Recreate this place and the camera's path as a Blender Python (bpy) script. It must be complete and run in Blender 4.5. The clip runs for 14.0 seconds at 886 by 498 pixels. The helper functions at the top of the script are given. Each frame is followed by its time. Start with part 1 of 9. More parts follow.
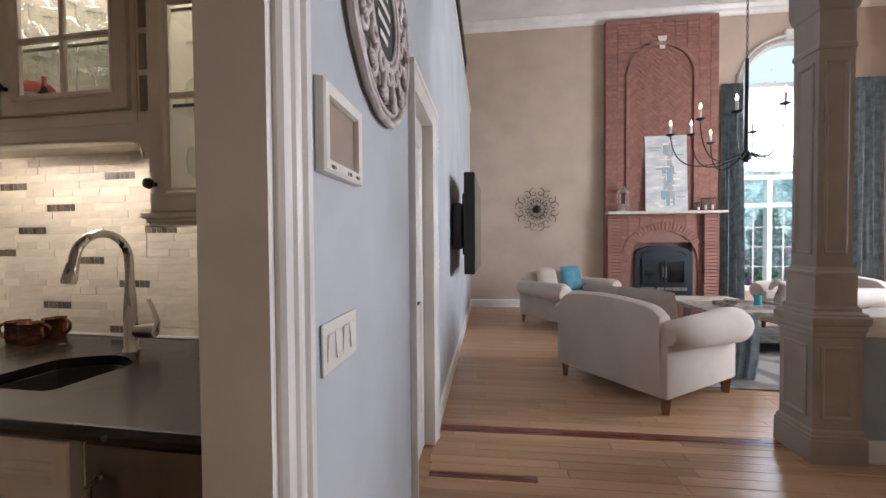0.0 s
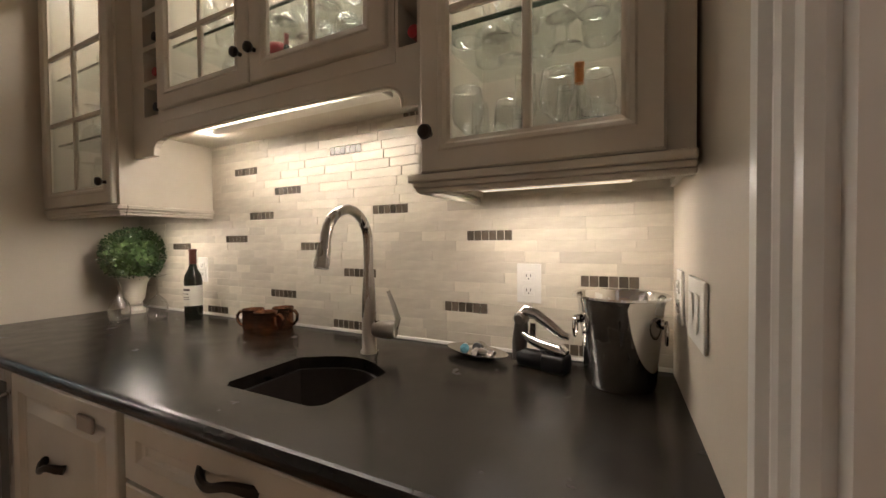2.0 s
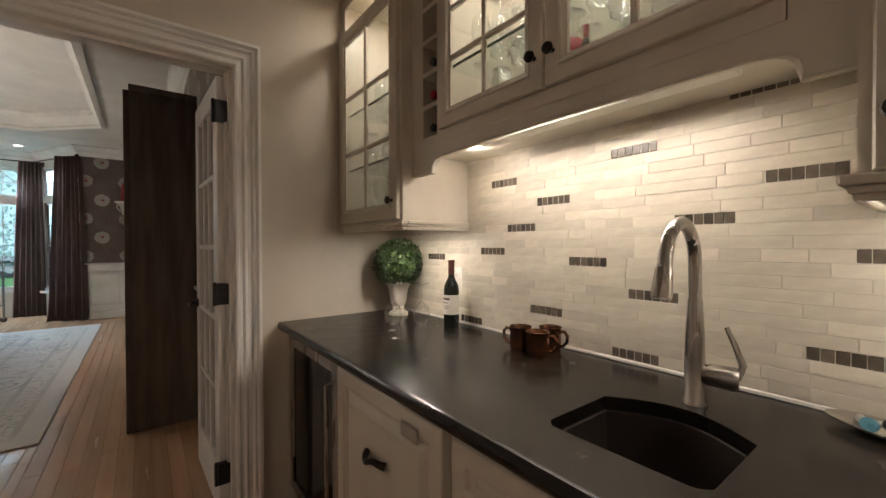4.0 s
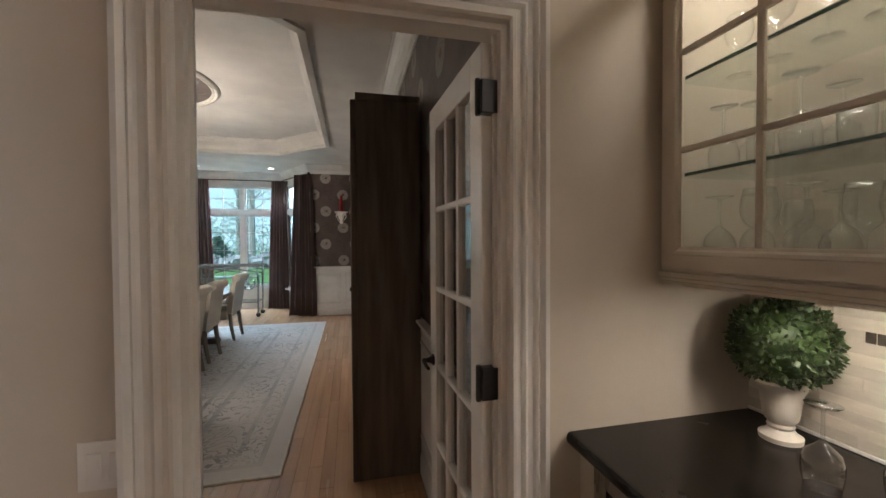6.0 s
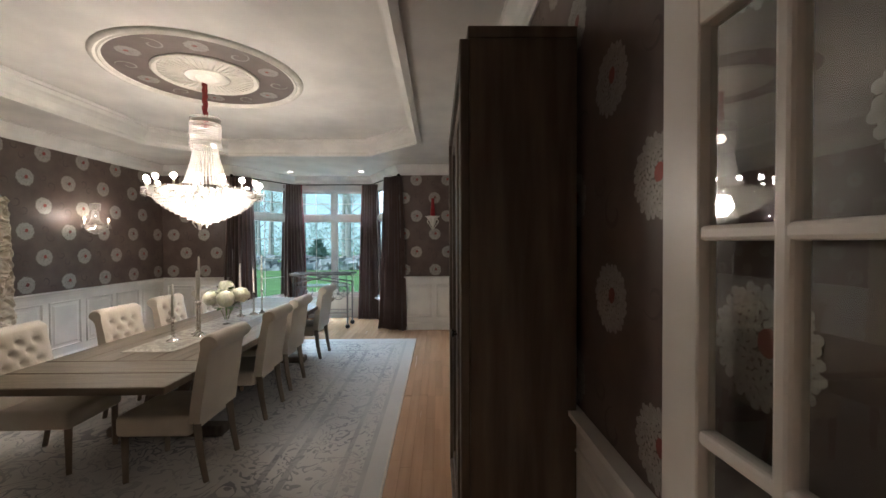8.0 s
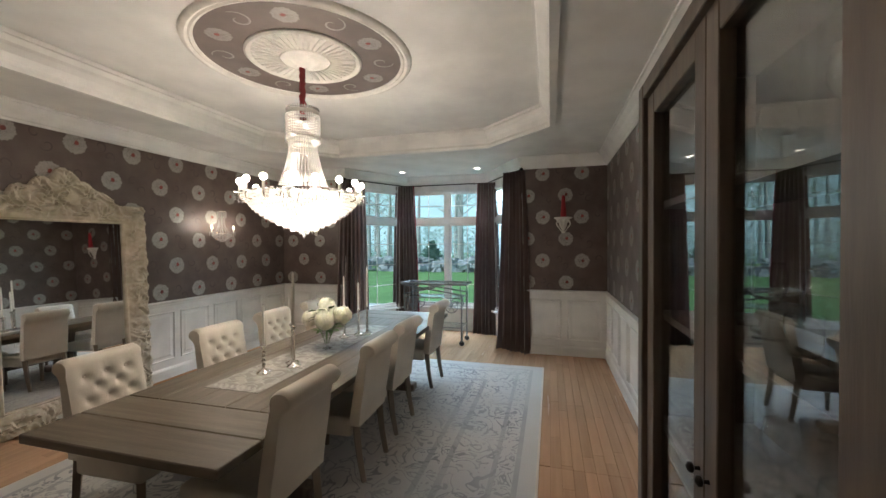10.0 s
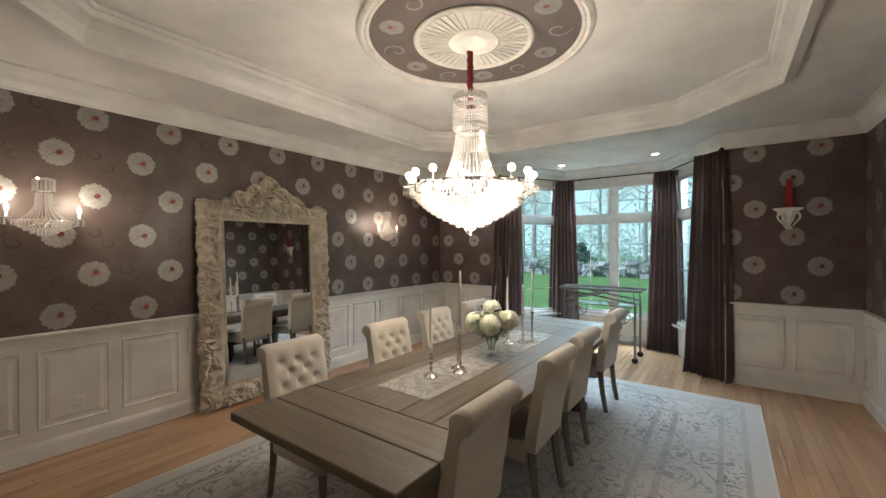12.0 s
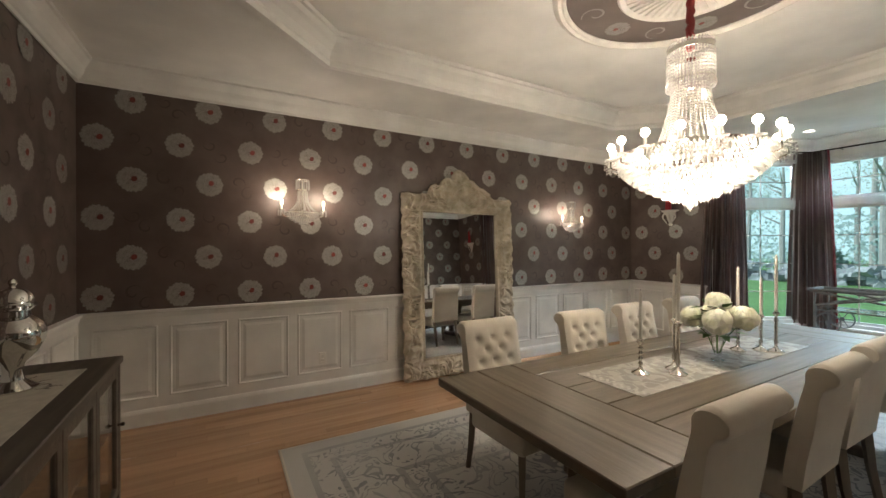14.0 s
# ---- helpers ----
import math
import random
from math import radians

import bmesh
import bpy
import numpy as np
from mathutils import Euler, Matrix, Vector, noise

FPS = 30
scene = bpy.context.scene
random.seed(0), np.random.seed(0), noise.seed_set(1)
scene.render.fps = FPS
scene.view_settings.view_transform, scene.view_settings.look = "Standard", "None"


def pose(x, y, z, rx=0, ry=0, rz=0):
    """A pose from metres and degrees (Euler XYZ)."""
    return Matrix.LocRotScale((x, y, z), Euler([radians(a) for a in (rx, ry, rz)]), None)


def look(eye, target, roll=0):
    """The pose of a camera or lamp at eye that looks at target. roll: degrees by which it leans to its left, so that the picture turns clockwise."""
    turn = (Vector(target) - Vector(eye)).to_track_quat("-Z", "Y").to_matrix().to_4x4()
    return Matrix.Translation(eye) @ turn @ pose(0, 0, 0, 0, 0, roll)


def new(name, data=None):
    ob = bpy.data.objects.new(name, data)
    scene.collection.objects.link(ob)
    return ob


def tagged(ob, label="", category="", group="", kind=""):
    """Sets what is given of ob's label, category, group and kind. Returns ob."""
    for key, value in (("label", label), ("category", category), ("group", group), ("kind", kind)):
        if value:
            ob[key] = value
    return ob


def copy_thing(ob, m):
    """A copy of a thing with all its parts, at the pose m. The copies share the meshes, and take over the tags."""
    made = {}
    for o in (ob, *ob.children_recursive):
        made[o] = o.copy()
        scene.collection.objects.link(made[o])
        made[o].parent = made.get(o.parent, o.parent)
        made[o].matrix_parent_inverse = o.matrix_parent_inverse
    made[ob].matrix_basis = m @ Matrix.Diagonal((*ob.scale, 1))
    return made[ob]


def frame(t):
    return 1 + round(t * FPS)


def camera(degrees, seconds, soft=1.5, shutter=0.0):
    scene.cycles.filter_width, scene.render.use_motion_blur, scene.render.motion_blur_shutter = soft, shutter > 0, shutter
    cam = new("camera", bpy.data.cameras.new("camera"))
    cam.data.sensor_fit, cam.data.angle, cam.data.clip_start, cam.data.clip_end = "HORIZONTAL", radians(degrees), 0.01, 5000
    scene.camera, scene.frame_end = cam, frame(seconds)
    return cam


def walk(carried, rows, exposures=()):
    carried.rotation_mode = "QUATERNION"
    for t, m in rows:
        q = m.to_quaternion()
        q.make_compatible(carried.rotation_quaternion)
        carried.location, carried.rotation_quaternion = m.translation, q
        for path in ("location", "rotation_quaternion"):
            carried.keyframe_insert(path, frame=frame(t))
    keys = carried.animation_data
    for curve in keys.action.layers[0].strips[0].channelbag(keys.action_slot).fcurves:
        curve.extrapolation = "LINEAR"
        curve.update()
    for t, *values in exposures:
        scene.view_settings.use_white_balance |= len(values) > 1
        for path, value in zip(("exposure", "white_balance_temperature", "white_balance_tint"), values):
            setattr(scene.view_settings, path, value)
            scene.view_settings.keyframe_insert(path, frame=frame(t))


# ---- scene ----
cam = camera(97.1, 14.0)
PATH = [
    (0, (0.364, 0.566, 1.315), (0.027, 2.537, 1.268), -0.4),
    (0.5, (0.193, 0.649, 1.293), (-0.279, 2.592, 1.246), -0.4),
    (1, (0.018, 0.716, 1.282), (-0.605, 2.616, 1.238), -0.5),
    (1.5, (-0.136, 0.781, 1.272), (-0.887, 2.634, 1.23), -0.5),
    (2, (-0.268, 0.827, 1.254), (-1.176, 2.608, 1.212), -0.5),
    (2.5, (-0.355, 0.82, 1.253), (-1.433, 2.505, 1.219), -0.5),
    (3, (-0.412, 0.792, 1.261), (-1.673, 2.344, 1.234), -0.4),
    (3.5, (-0.483, 0.772, 1.278), (-1.914, 2.168, 1.254), -0.4),
    (4, (-0.634, 0.732, 1.297), (-2.221, 1.948, 1.277), -0.2),
    (6.5, (-1.898, 0.616, 1.546), (-3.87, 0.95, 1.506), -0.2),
    (7, (-2.162, 0.634, 1.576), (-4.148, 0.874, 1.54), 0.0),
    (7.5, (-2.396, 0.597, 1.601), (-4.391, 0.734, 1.566), -0.1),
    (10, (-3.68, 0.265, 1.724), (-5.609, -0.264, 1.696), -0.3),
    (10.5, (-3.836, 0.137, 1.737), (-5.71, -0.56, 1.709), -0.2),
    (11, (-3.899, -0.003, 1.712), (-5.717, -0.835, 1.694), -0.2),
    (11.5, (-3.939, -0.069, 1.697), (-5.668, -1.073, 1.681), -0.2),
    (12, (-3.954, -0.117, 1.684), (-5.574, -1.291, 1.67), -0.1),
    (12.5, (-3.952, -0.158, 1.657), (-5.438, -1.496, 1.645), -0.0),
    (13, (-3.933, -0.209, 1.625), (-5.271, -1.695, 1.611), -0.0),
    (13.5, (-3.916, -0.262, 1.578), (-5.086, -1.885, 1.569), 0.0),
    (14, (-3.893, -0.307, 1.536), (-4.877, -2.048, 1.53), 0.0),
]
EXPOSURES = [(0, 0.87, 6250, 15), (2.5, 1.01, 6450, 12), (4.2, 1.05, 6350, 12), (7, 1.04, 6300, 15), (10, 0.94, 6350, 12), (12, 0.98, 6550, 11), (14, 0.99, 6750, 11)]
walk(cam, [(t, look(eye, target, roll)) for t, eye, target, roll in PATH], EXPOSURES)

# ---------------------------------------------------------------- world and light
world = bpy.data.worlds.new("world")
scene.world = world
world.use_nodes = True
wn = world.node_tree
sky = wn.nodes.new("ShaderNodeTexSky")
sky.sky_type, sky.sun_disc = "NISHITA", False
sky.sun_elevation, sky.sun_rotation = radians(42), radians(200)
wn.links.new(sky.outputs[0], wn.nodes["Background"].inputs[0])
wn.nodes["Background"].inputs[1].default_value = 0.15

sun_data = bpy.data.lights.new("sun", "SUN")
sun_data.energy, sun_data.angle, sun_data.color = 2.2, radians(6), (1.0, 0.96, 0.9)
sun = new("sun", sun_data)
sun.matrix_world = look((0, 0, 20), (0 - 6, 4, 12))


def lamp(kind, name, place, power, color, size=0.1, aim=None, shape=None, size_y=None, spread=None, blend=None, cone=None):
    d = bpy.data.lights.new(name, kind)
    d.energy, d.color = power, color
    if kind == "AREA":
        d.size = size
        if size_y:
            d.shape, d.size_y = "RECTANGLE", size_y
        if spread:
            d.spread = radians(spread)
    else:
        d.shadow_soft_size = size
    if kind == "SPOT":
        d.spot_size, d.spot_blend = radians(cone or 100), blend or 0.6
    o = new(name, d)
    o.matrix_world = look(place, aim) if aim else Matrix.Translation(place)
    return o


WARM = (1.0, 0.72, 0.42)
WARM2 = (1.0, 0.89, 0.76)
CRYSTAL_WHITE = (1.0, 0.88, 0.72)
DAY = (0.62, 0.83, 1.0)
# lamps standing in for sky light: bay window heads, unseen east opening, arched window
lamp("AREA", "bay_sky", (-11.55, -1.70, 3.0), 300, DAY, 1.7, (-10.2, -1.70, 0.6), size_y=0.5)
lamp("AREA", "bay_sky", (-10.85, -3.20, 3.0), 65, DAY, 0.9, (-10.0, -2.3, 0.6), size_y=0.5)
lamp("AREA", "bay_sky", (-10.85, -0.20, 3.0), 65, DAY, 0.9, (-10.0, -1.1, 0.6), size_y=0.5)
lamp("AREA", "living_window_sky", (7.3, 5.0, 1.95), 250, (0.92, 0.95, 1.0), 2.3, (2.0, 4.6, 1.2), size_y=3.2)
lamp("AREA", "arched_window_sky", (5.22, 9.10, 3.3), 120, (0.86, 0.93, 1.0), 1.5, (2.6, 3.4, 0.0), size_y=1.3)
# warm fill added in the unseen kitchen, for the hall and pantry
lamp("AREA", "kitchen_fill", (1.0, -2.2, 2.7), 2.6, (1.0, 0.84, 0.64), 1.6, (1.0, -2.0, 0), size_y=1.6)
# chandelier
lamp("POINT", "chandelier_light", (-6.55, -1.735, 2.00), 29, CRYSTAL_WHITE, 0.12)
lamp("POINT", "chandelier_light", (-6.55, -1.735, 2.70), 0.9, CRYSTAL_WHITE, 0.05)
# vestibule lamp added out of sight above the opening; no fixture is built
lamp("AREA", "vestibule_fill", (-7.1, 2.0, 3.04), 4.5, (1.0, 0.93, 0.85), 0.4, (-7.1, 2.2, 0))
# wall sconces
for sx in (-4.60, -8.40):
    for dx in (-0.20, 0.20):
        lamp("POINT", "sconce_light", (sx + dx, -4.315, 2.035), 2.9, CRYSTAL_WHITE, 0.012)
# strips under and inside the pantry cabinets
lamp("AREA", "under_cabinet_light", (-1.36, 1.765, 1.66), 2.7, WARM2, 0.78, size_y=0.05)
# extra point lamp off the strip's end, added to brighten the left side panel
lamp("POINT", "under_cabinet_light", (-1.80, 1.80, 1.665), 0.45, WARM2, 0.008)
lamp("AREA", "under_cabinet_light", (-0.49, 1.80, 1.375), 1.0, WARM2, 0.40, size_y=0.04)
lamp("AREA", "under_cabinet_light", (-2.19, 1.72, 1.375), 1.5, WARM2, 0.18, size_y=0.04)
lamp("AREA", "cabinet_light", (-1.34, 1.80, 2.57), 3.4, WARM2, 0.9, size_y=0.12)
lamp("AREA", "cabinet_light", (-0.46, 1.80, 2.57), 4.2, WARM2, 0.4, size_y=0.12)
lamp("AREA", "cabinet_light", (-2.30, 1.80, 2.57), 2.2, WARM2, 0.4, size_y=0.12)
# ---------------------------------------------------------------- materials
def mat(name, col, rough=0.5, metal=0.0, col2=None, scale=8.0, bump=0.0, bscale=60.0, stretch=(1, 1, 1), detail=4.0, rvar=0.08,
        island=0.0, coat=0.0, spec=None, sheen=0.0, contrast=(0.35, 0.65)):
    m = bpy.data.materials.new(name)
    m.use_nodes = True
    nt = m.node_tree
    p = nt.nodes["Principled BSDF"]
    p.inputs["Metallic"].default_value = metal
    p.inputs["Coat Weight"].default_value = coat
    p.inputs["Sheen Weight"].default_value = sheen
    if spec is not None:
        p.inputs["Specular IOR Level"].default_value = spec
    tc = nt.nodes.new("ShaderNodeTexCoord")
    mp = nt.nodes.new("ShaderNodeMapping")
    mp.inputs["Scale"].default_value = stretch
    nt.links.new(tc.outputs["Object"], mp.inputs[0])
    nz = nt.nodes.new("ShaderNodeTexNoise")
    nz.inputs["Scale"].default_value, nz.inputs["Detail"].default_value = scale, detail
    nt.links.new(mp.outputs[0], nz.inputs["Vector"])
    fine = nt.nodes.new("ShaderNodeTexNoise")
    fine.inputs["Scale"].default_value, fine.inputs["Detail"].default_value = bscale, 3.0
    nt.links.new(mp.outputs[0], fine.inputs["Vector"])
    ramp = nt.nodes.new("ShaderNodeMapRange")
    ramp.inputs[1].default_value, ramp.inputs[2].default_value = contrast
    nt.links.new(nz.outputs[0], ramp.inputs[0])
    mix = nt.nodes.new("ShaderNodeMix")
    mix.data_type = "RGBA"
    c2 = col2 or tuple(c * 0.86 for c in col)
    mix.inputs[6].default_value, mix.inputs[7].default_value = (*col, 1), (*c2, 1)
    nt.links.new(ramp.outputs[0], mix.inputs[0])
    out = mix.outputs[2]
    if island:
        geo = nt.nodes.new("ShaderNodeNewGeometry")
        info = nt.nodes.new("ShaderNodeObjectInfo")
        add = nt.nodes.new("ShaderNodeMath")
        nt.links.new(geo.outputs["Random Per Island"], add.inputs[0])
        nt.links.new(info.outputs["Random"], add.inputs[1])
        fr = nt.nodes.new("ShaderNodeMath")
        fr.operation = "FRACT"
        nt.links.new(add.outputs[0], fr.inputs[0])
        mr = nt.nodes.new("ShaderNodeMapRange")
        mr.inputs[3].default_value, mr.inputs[4].default_value = 1 - island, 1 + island * 0.6
        nt.links.new(fr.outputs[0], mr.inputs[0])
        hsv = nt.nodes.new("ShaderNodeHueSaturation")
        nt.links.new(mr.outputs[0], hsv.inputs["Value"])
        nt.links.new(out, hsv.inputs["Color"])
        out = hsv.outputs[0]
    nt.links.new(out, p.inputs["Base Color"])
    rr = nt.nodes.new("ShaderNodeMapRange")
    rr.inputs[3].default_value, rr.inputs[4].default_value = max(rough - rvar, 0.02), min(rough + rvar, 1)
    nt.links.new(nz.outputs[0], rr.inputs[0])
    nt.links.new(rr.outputs[0], p.inputs["Roughness"])
    if bump:
        bp = nt.nodes.new("ShaderNodeBump")
        bp.inputs["Strength"].default_value, bp.inputs["Distance"].default_value = bump, 0.004
        nt.links.new(fine.outputs[0], bp.inputs["Height"])
        nt.links.new(bp.outputs[0], p.inputs["Normal"])
    return m


def glow(name, col, strength):
    m = bpy.data.materials.new(name)
    m.use_nodes = True
    p = m.node_tree.nodes["Principled BSDF"]
    p.inputs["Base Color"].default_value = (*col, 1)
    p.inputs["Emission Color"].default_value = (*col, 1)
    p.inputs["Emission Strength"].default_value = strength
    return m


def glass(name, col=(1, 1, 1), rough=0.0, ior=1.45, thin=False, edge=(3.2, 0.72, 0.06)):
    m = bpy.data.materials.new(name)
    m.use_nodes = True
    nt = m.node_tree
    if thin:
        nt.nodes.remove(nt.nodes["Principled BSDF"])
        tr, gl, lw, pw, ma, mx = (nt.nodes.new(n) for n in ("ShaderNodeBsdfTransparent", "ShaderNodeBsdfGlossy", "ShaderNodeLayerWeight", "ShaderNodeMath", "ShaderNodeMath", "ShaderNodeMixShader"))
        tr.inputs[0].default_value = (*col, 1)
        gl.inputs["Roughness"].default_value = 0.01
        lw.inputs[0].default_value = 0.5
        pw.operation, ma.operation = "POWER", "MULTIPLY_ADD"
        pw.inputs[1].default_value = edge[0]
        ma.inputs[1].default_value, ma.inputs[2].default_value = edge[1], edge[2]
        nt.links.new(lw.outputs["Facing"], pw.inputs[0])
        nt.links.new(pw.outputs[0], ma.inputs[0])
        nt.links.new(ma.outputs[0], mx.inputs[0])
        nt.links.new(tr.outputs[0], mx.inputs[1])
        nt.links.new(gl.outputs[0], mx.inputs[2])
        nt.links.new(mx.outputs[0], nt.nodes["Material Output"].inputs[0])
    else:
        p = nt.nodes["Principled BSDF"]
        p.inputs["Base Color"].default_value = (*col, 1)
        p.inputs["Transmission Weight"].default_value = 1.0
        p.inputs["Roughness"].default_value, p.inputs["IOR"].default_value = rough, ior
    return m


M_TRIM = mat("white_trim_paint", (0.80, 0.78, 0.74), 0.32, scale=3, bump=0.02, bscale=40)
M_CEIL = mat("ceiling_paint", (0.80, 0.78, 0.74), 0.8, scale=2, bump=0.03, bscale=90)
M_PANTRY_WALL = mat("warm_wall_paint", (0.62, 0.55, 0.45), 0.6, scale=2, bump=0.04, bscale=120)
M_HALL_WALL = mat("blue_grey_wall_paint", (0.50, 0.53, 0.56), 0.6, scale=2, bump=0.04, bscale=120)
M_BEIGE_WALL = mat("beige_wall_paint", (0.54, 0.43, 0.34), 0.7, scale=2, bump=0.04, bscale=120)
M_CAB = mat("cream_cabinet_paint", (0.60, 0.55, 0.46), 0.38, col2=(0.54, 0.49, 0.40), scale=5, bump=0.03, bscale=50)
M_COUNTER = mat("leathered_dark_stone", (0.009, 0.008, 0.007), 0.23, col2=(0.022, 0.017, 0.013), scale=15, bump=0.05, bscale=60, rvar=0.11, detail=12, spec=0.27, contrast=(0.28, 0.78))
M_SINK = mat("brown_composite_sink", (0.03, 0.022, 0.018), 0.4, scale=60, bump=0.05, bscale=300)
M_TILE = mat("travertine_tile", (0.66, 0.60, 0.49), 0.42, col2=(0.58, 0.52, 0.42), scale=14, bump=0.06, bscale=80, island=0.16, stretch=(1, 1, 3))
M_GROUT = mat("grout", (0.60, 0.545, 0.45), 0.9, scale=30, bump=0.1, bscale=200)
M_MOSAIC = mat("dark_mosaic_glass", (0.075, 0.06, 0.045), 0.18, col2=(0.16, 0.13, 0.10), scale=20, island=0.5)
M_STEEL = mat("brushed_nickel", (0.42, 0.385, 0.34), 0.28, 1.0, scale=4, bump=0.02, bscale=200, stretch=(6, 6, 1))
M_DARKSTEEL = mat("dark_brushed_steel", (0.16, 0.145, 0.13), 0.36, 1.0, scale=4, bump=0.02, bscale=200, stretch=(6, 6, 1))
M_CHROME = mat("polished_chrome", (0.80, 0.79, 0.77), 0.07, 1.0, scale=6, rvar=0.03)
M_SILVER = mat("polished_silver", (0.75, 0.72, 0.68), 0.14, 1.0, scale=10, rvar=0.05)
M_COPPER = mat("hammered_copper", (0.18, 0.11, 0.08), 0.22, 1.0, col2=(0.30, 0.13, 0.06), scale=20, bump=0.5, bscale=50)
M_BRONZE = mat("dark_bronze", (0.035, 0.028, 0.022), 0.42, 0.7, scale=12, bump=0.1, bscale=60)
M_BLACK = mat("black_plastic", (0.012, 0.012, 0.013), 0.35, scale=20)
M_DARKGLASS = mat("dark_glass", (0.01, 0.01, 0.012), 0.08, scale=4, rvar=0.02)
M_PLATE = mat("white_plastic", (0.78, 0.75, 0.69), 0.35, scale=6)
M_WALLPAPER = mat("brown_wallpaper", (0.128, 0.092, 0.078), 0.40, col2=(0.092, 0.064, 0.054), scale=4.5, bump=0.05, bscale=70, rvar=0.10)
M_FLOWER = mat("silver_printed_flower", (0.39, 0.37, 0.34), 0.48, 0.50, col2=(0.32, 0.30, 0.275), scale=40, bump=0.2, bscale=120)
M_FLOWER_RED = mat("red_printed_flower_heart", (0.31, 0.055, 0.042), 0.45, col2=(0.19, 0.048, 0.037), scale=25, island=0.45)
M_SCROLL = mat("tonal_printed_scroll", (0.085, 0.059, 0.050), 0.42, col2=(0.070, 0.048, 0.040), scale=10)
M_WOODFLOOR = mat("oak_floorboard", (0.50, 0.31, 0.185), 0.25, col2=(0.40, 0.235, 0.135), scale=3, bump=0.04, bscale=40, stretch=(0.35, 6, 6), island=0.15, rvar=0.06, contrast=(0.3, 0.7))
M_REDWOOD = mat("dark_red_inlay_wood", (0.16, 0.045, 0.025), 0.28, col2=(0.11, 0.03, 0.018), scale=4, stretch=(0.4, 6, 6))
M_ARMOIRE = mat("dark_weathered_wood", (0.082, 0.059, 0.043), 0.46, col2=(0.165, 0.124, 0.093), scale=3.5, bump=0.12, bscale=30, stretch=(5, 5, 0.5), detail=8)
M_TABLE = mat("grey_brown_oak", (0.165, 0.130, 0.089), 0.38, col2=(0.118, 0.092, 0.063), scale=4, bump=0.25, bscale=26, stretch=(0.4, 7, 4), detail=8, island=0.1)
M_LINEN = mat("cream_linen", (0.62, 0.56, 0.47), 0.9, col2=(0.55, 0.49, 0.41), scale=4, bump=0.25, bscale=420, sheen=0.2)
M_LEG = mat("weathered_oak_leg", (0.22, 0.17, 0.125), 0.55, scale=6, stretch=(5, 5, 0.6), bump=0.1)
M_CURTAIN = mat("brown_taffeta", (0.17, 0.105, 0.09), 0.36, col2=(0.125, 0.076, 0.066), scale=3, bump=0.05, bscale=200, sheen=0.3)
M_CURTAIN_RED = mat("dark_red_taffeta", (0.20, 0.012, 0.022), 0.4, scale=5)
M_MIRROR = mat("mirror_glass", (0.86, 0.87, 0.87), 0.01, 1.0, col2=(0.85, 0.86, 0.86), scale=1, rvar=0.005)
M_CARVED = mat("cream_carved_plaster", (0.56, 0.50, 0.40), 0.6, col2=(0.42, 0.36, 0.27), scale=12, bump=0.4, bscale=50)
M_WHITEPLASTER = mat("white_plaster", (0.76, 0.73, 0.67), 0.6, scale=10, bump=0.1, bscale=80)
M_CRYSTAL = bpy.data.materials.new("cut_crystal")
M_CRYSTAL.use_nodes = True
_n = M_CRYSTAL.node_tree
_n.nodes.remove(_n.nodes["Principled BSDF"])
_a, _b, _c, _m1, _m2 = (_n.nodes.new(k) for k in ("ShaderNodeBsdfTranslucent", "ShaderNodeBsdfGlossy", "ShaderNodeBsdfTransparent", "ShaderNodeMixShader", "ShaderNodeMixShader"))
_a.inputs[0].default_value = (0.82, 0.80, 0.77, 1)
_b.inputs[0].default_value, _b.inputs["Roughness"].default_value = (1, 1, 1, 1), 0.05
_m1.inputs[0].default_value, _m2.inputs[0].default_value = 0.45, 0.28
_n.links.new(_a.outputs[0], _m1.inputs[1])
_n.links.new(_b.outputs[0], _m1.inputs[2])
_n.links.new(_m1.outputs[0], _m2.inputs[1])
_n.links.new(_c.outputs[0], _m2.inputs[2])
_n.links.new(_m2.outputs[0], _n.nodes["Material Output"].inputs[0])
M_CRYSTAL_CLEAR = M_CRYSTAL.copy()
M_CRYSTAL_CLEAR.name = "clear_cut_crystal"
for _x in M_CRYSTAL_CLEAR.node_tree.nodes:
    if _x.type == "BSDF_TRANSLUCENT":
        _x.inputs[0].default_value = (0.74, 0.71, 0.67, 1)
    elif _x.type == "MIX_SHADER":
        _x.inputs[0].default_value = 0.45 if _x == M_CRYSTAL_CLEAR.node_tree.nodes[_m1.name] else 0.38
M_GLASSWARE = glass("clear_glassware", (0.975, 0.985, 0.975), thin=True, edge=(2.4, 0.95, 0.09))
# cyan tint in the panes cools the view through them
M_WINDOW = glass("cyan_tinted_window_glass", (0.85, 0.955, 0.97), thin=True, edge=(5.0, 0.5, 0.006))
M_PANE = glass("window_pane", (0.96, 0.98, 0.97), thin=True)
M_SHELF_GLASS = glass("green_edged_glass_shelf", (0.96, 0.985, 0.97), thin=True)
M_SHELF_EDGE = mat("green_glass_edge", (0.02, 0.055, 0.04), 0.15, scale=9)
M_BULB = glow("lit_bulb", (1.0, 0.88, 0.74), 42)
M_FLAME = glow("lit_candle_bulb", (1.0, 0.80, 0.55), 5)
M_LED = glow("lit_strip", (1.0, 0.90, 0.72), 1.8)
M_LED_DIM = glow("lit_side_strip", (1.0, 0.90, 0.72), 0.3)
M_CAN = glow("lit_downlight", (1.0, 0.90, 0.75), 5)
M_WAX = mat("white_wax", (0.80, 0.77, 0.70), 0.5, scale=8)
M_REDWAX = mat("red_wax", (0.35, 0.012, 0.02), 0.45, scale=8)
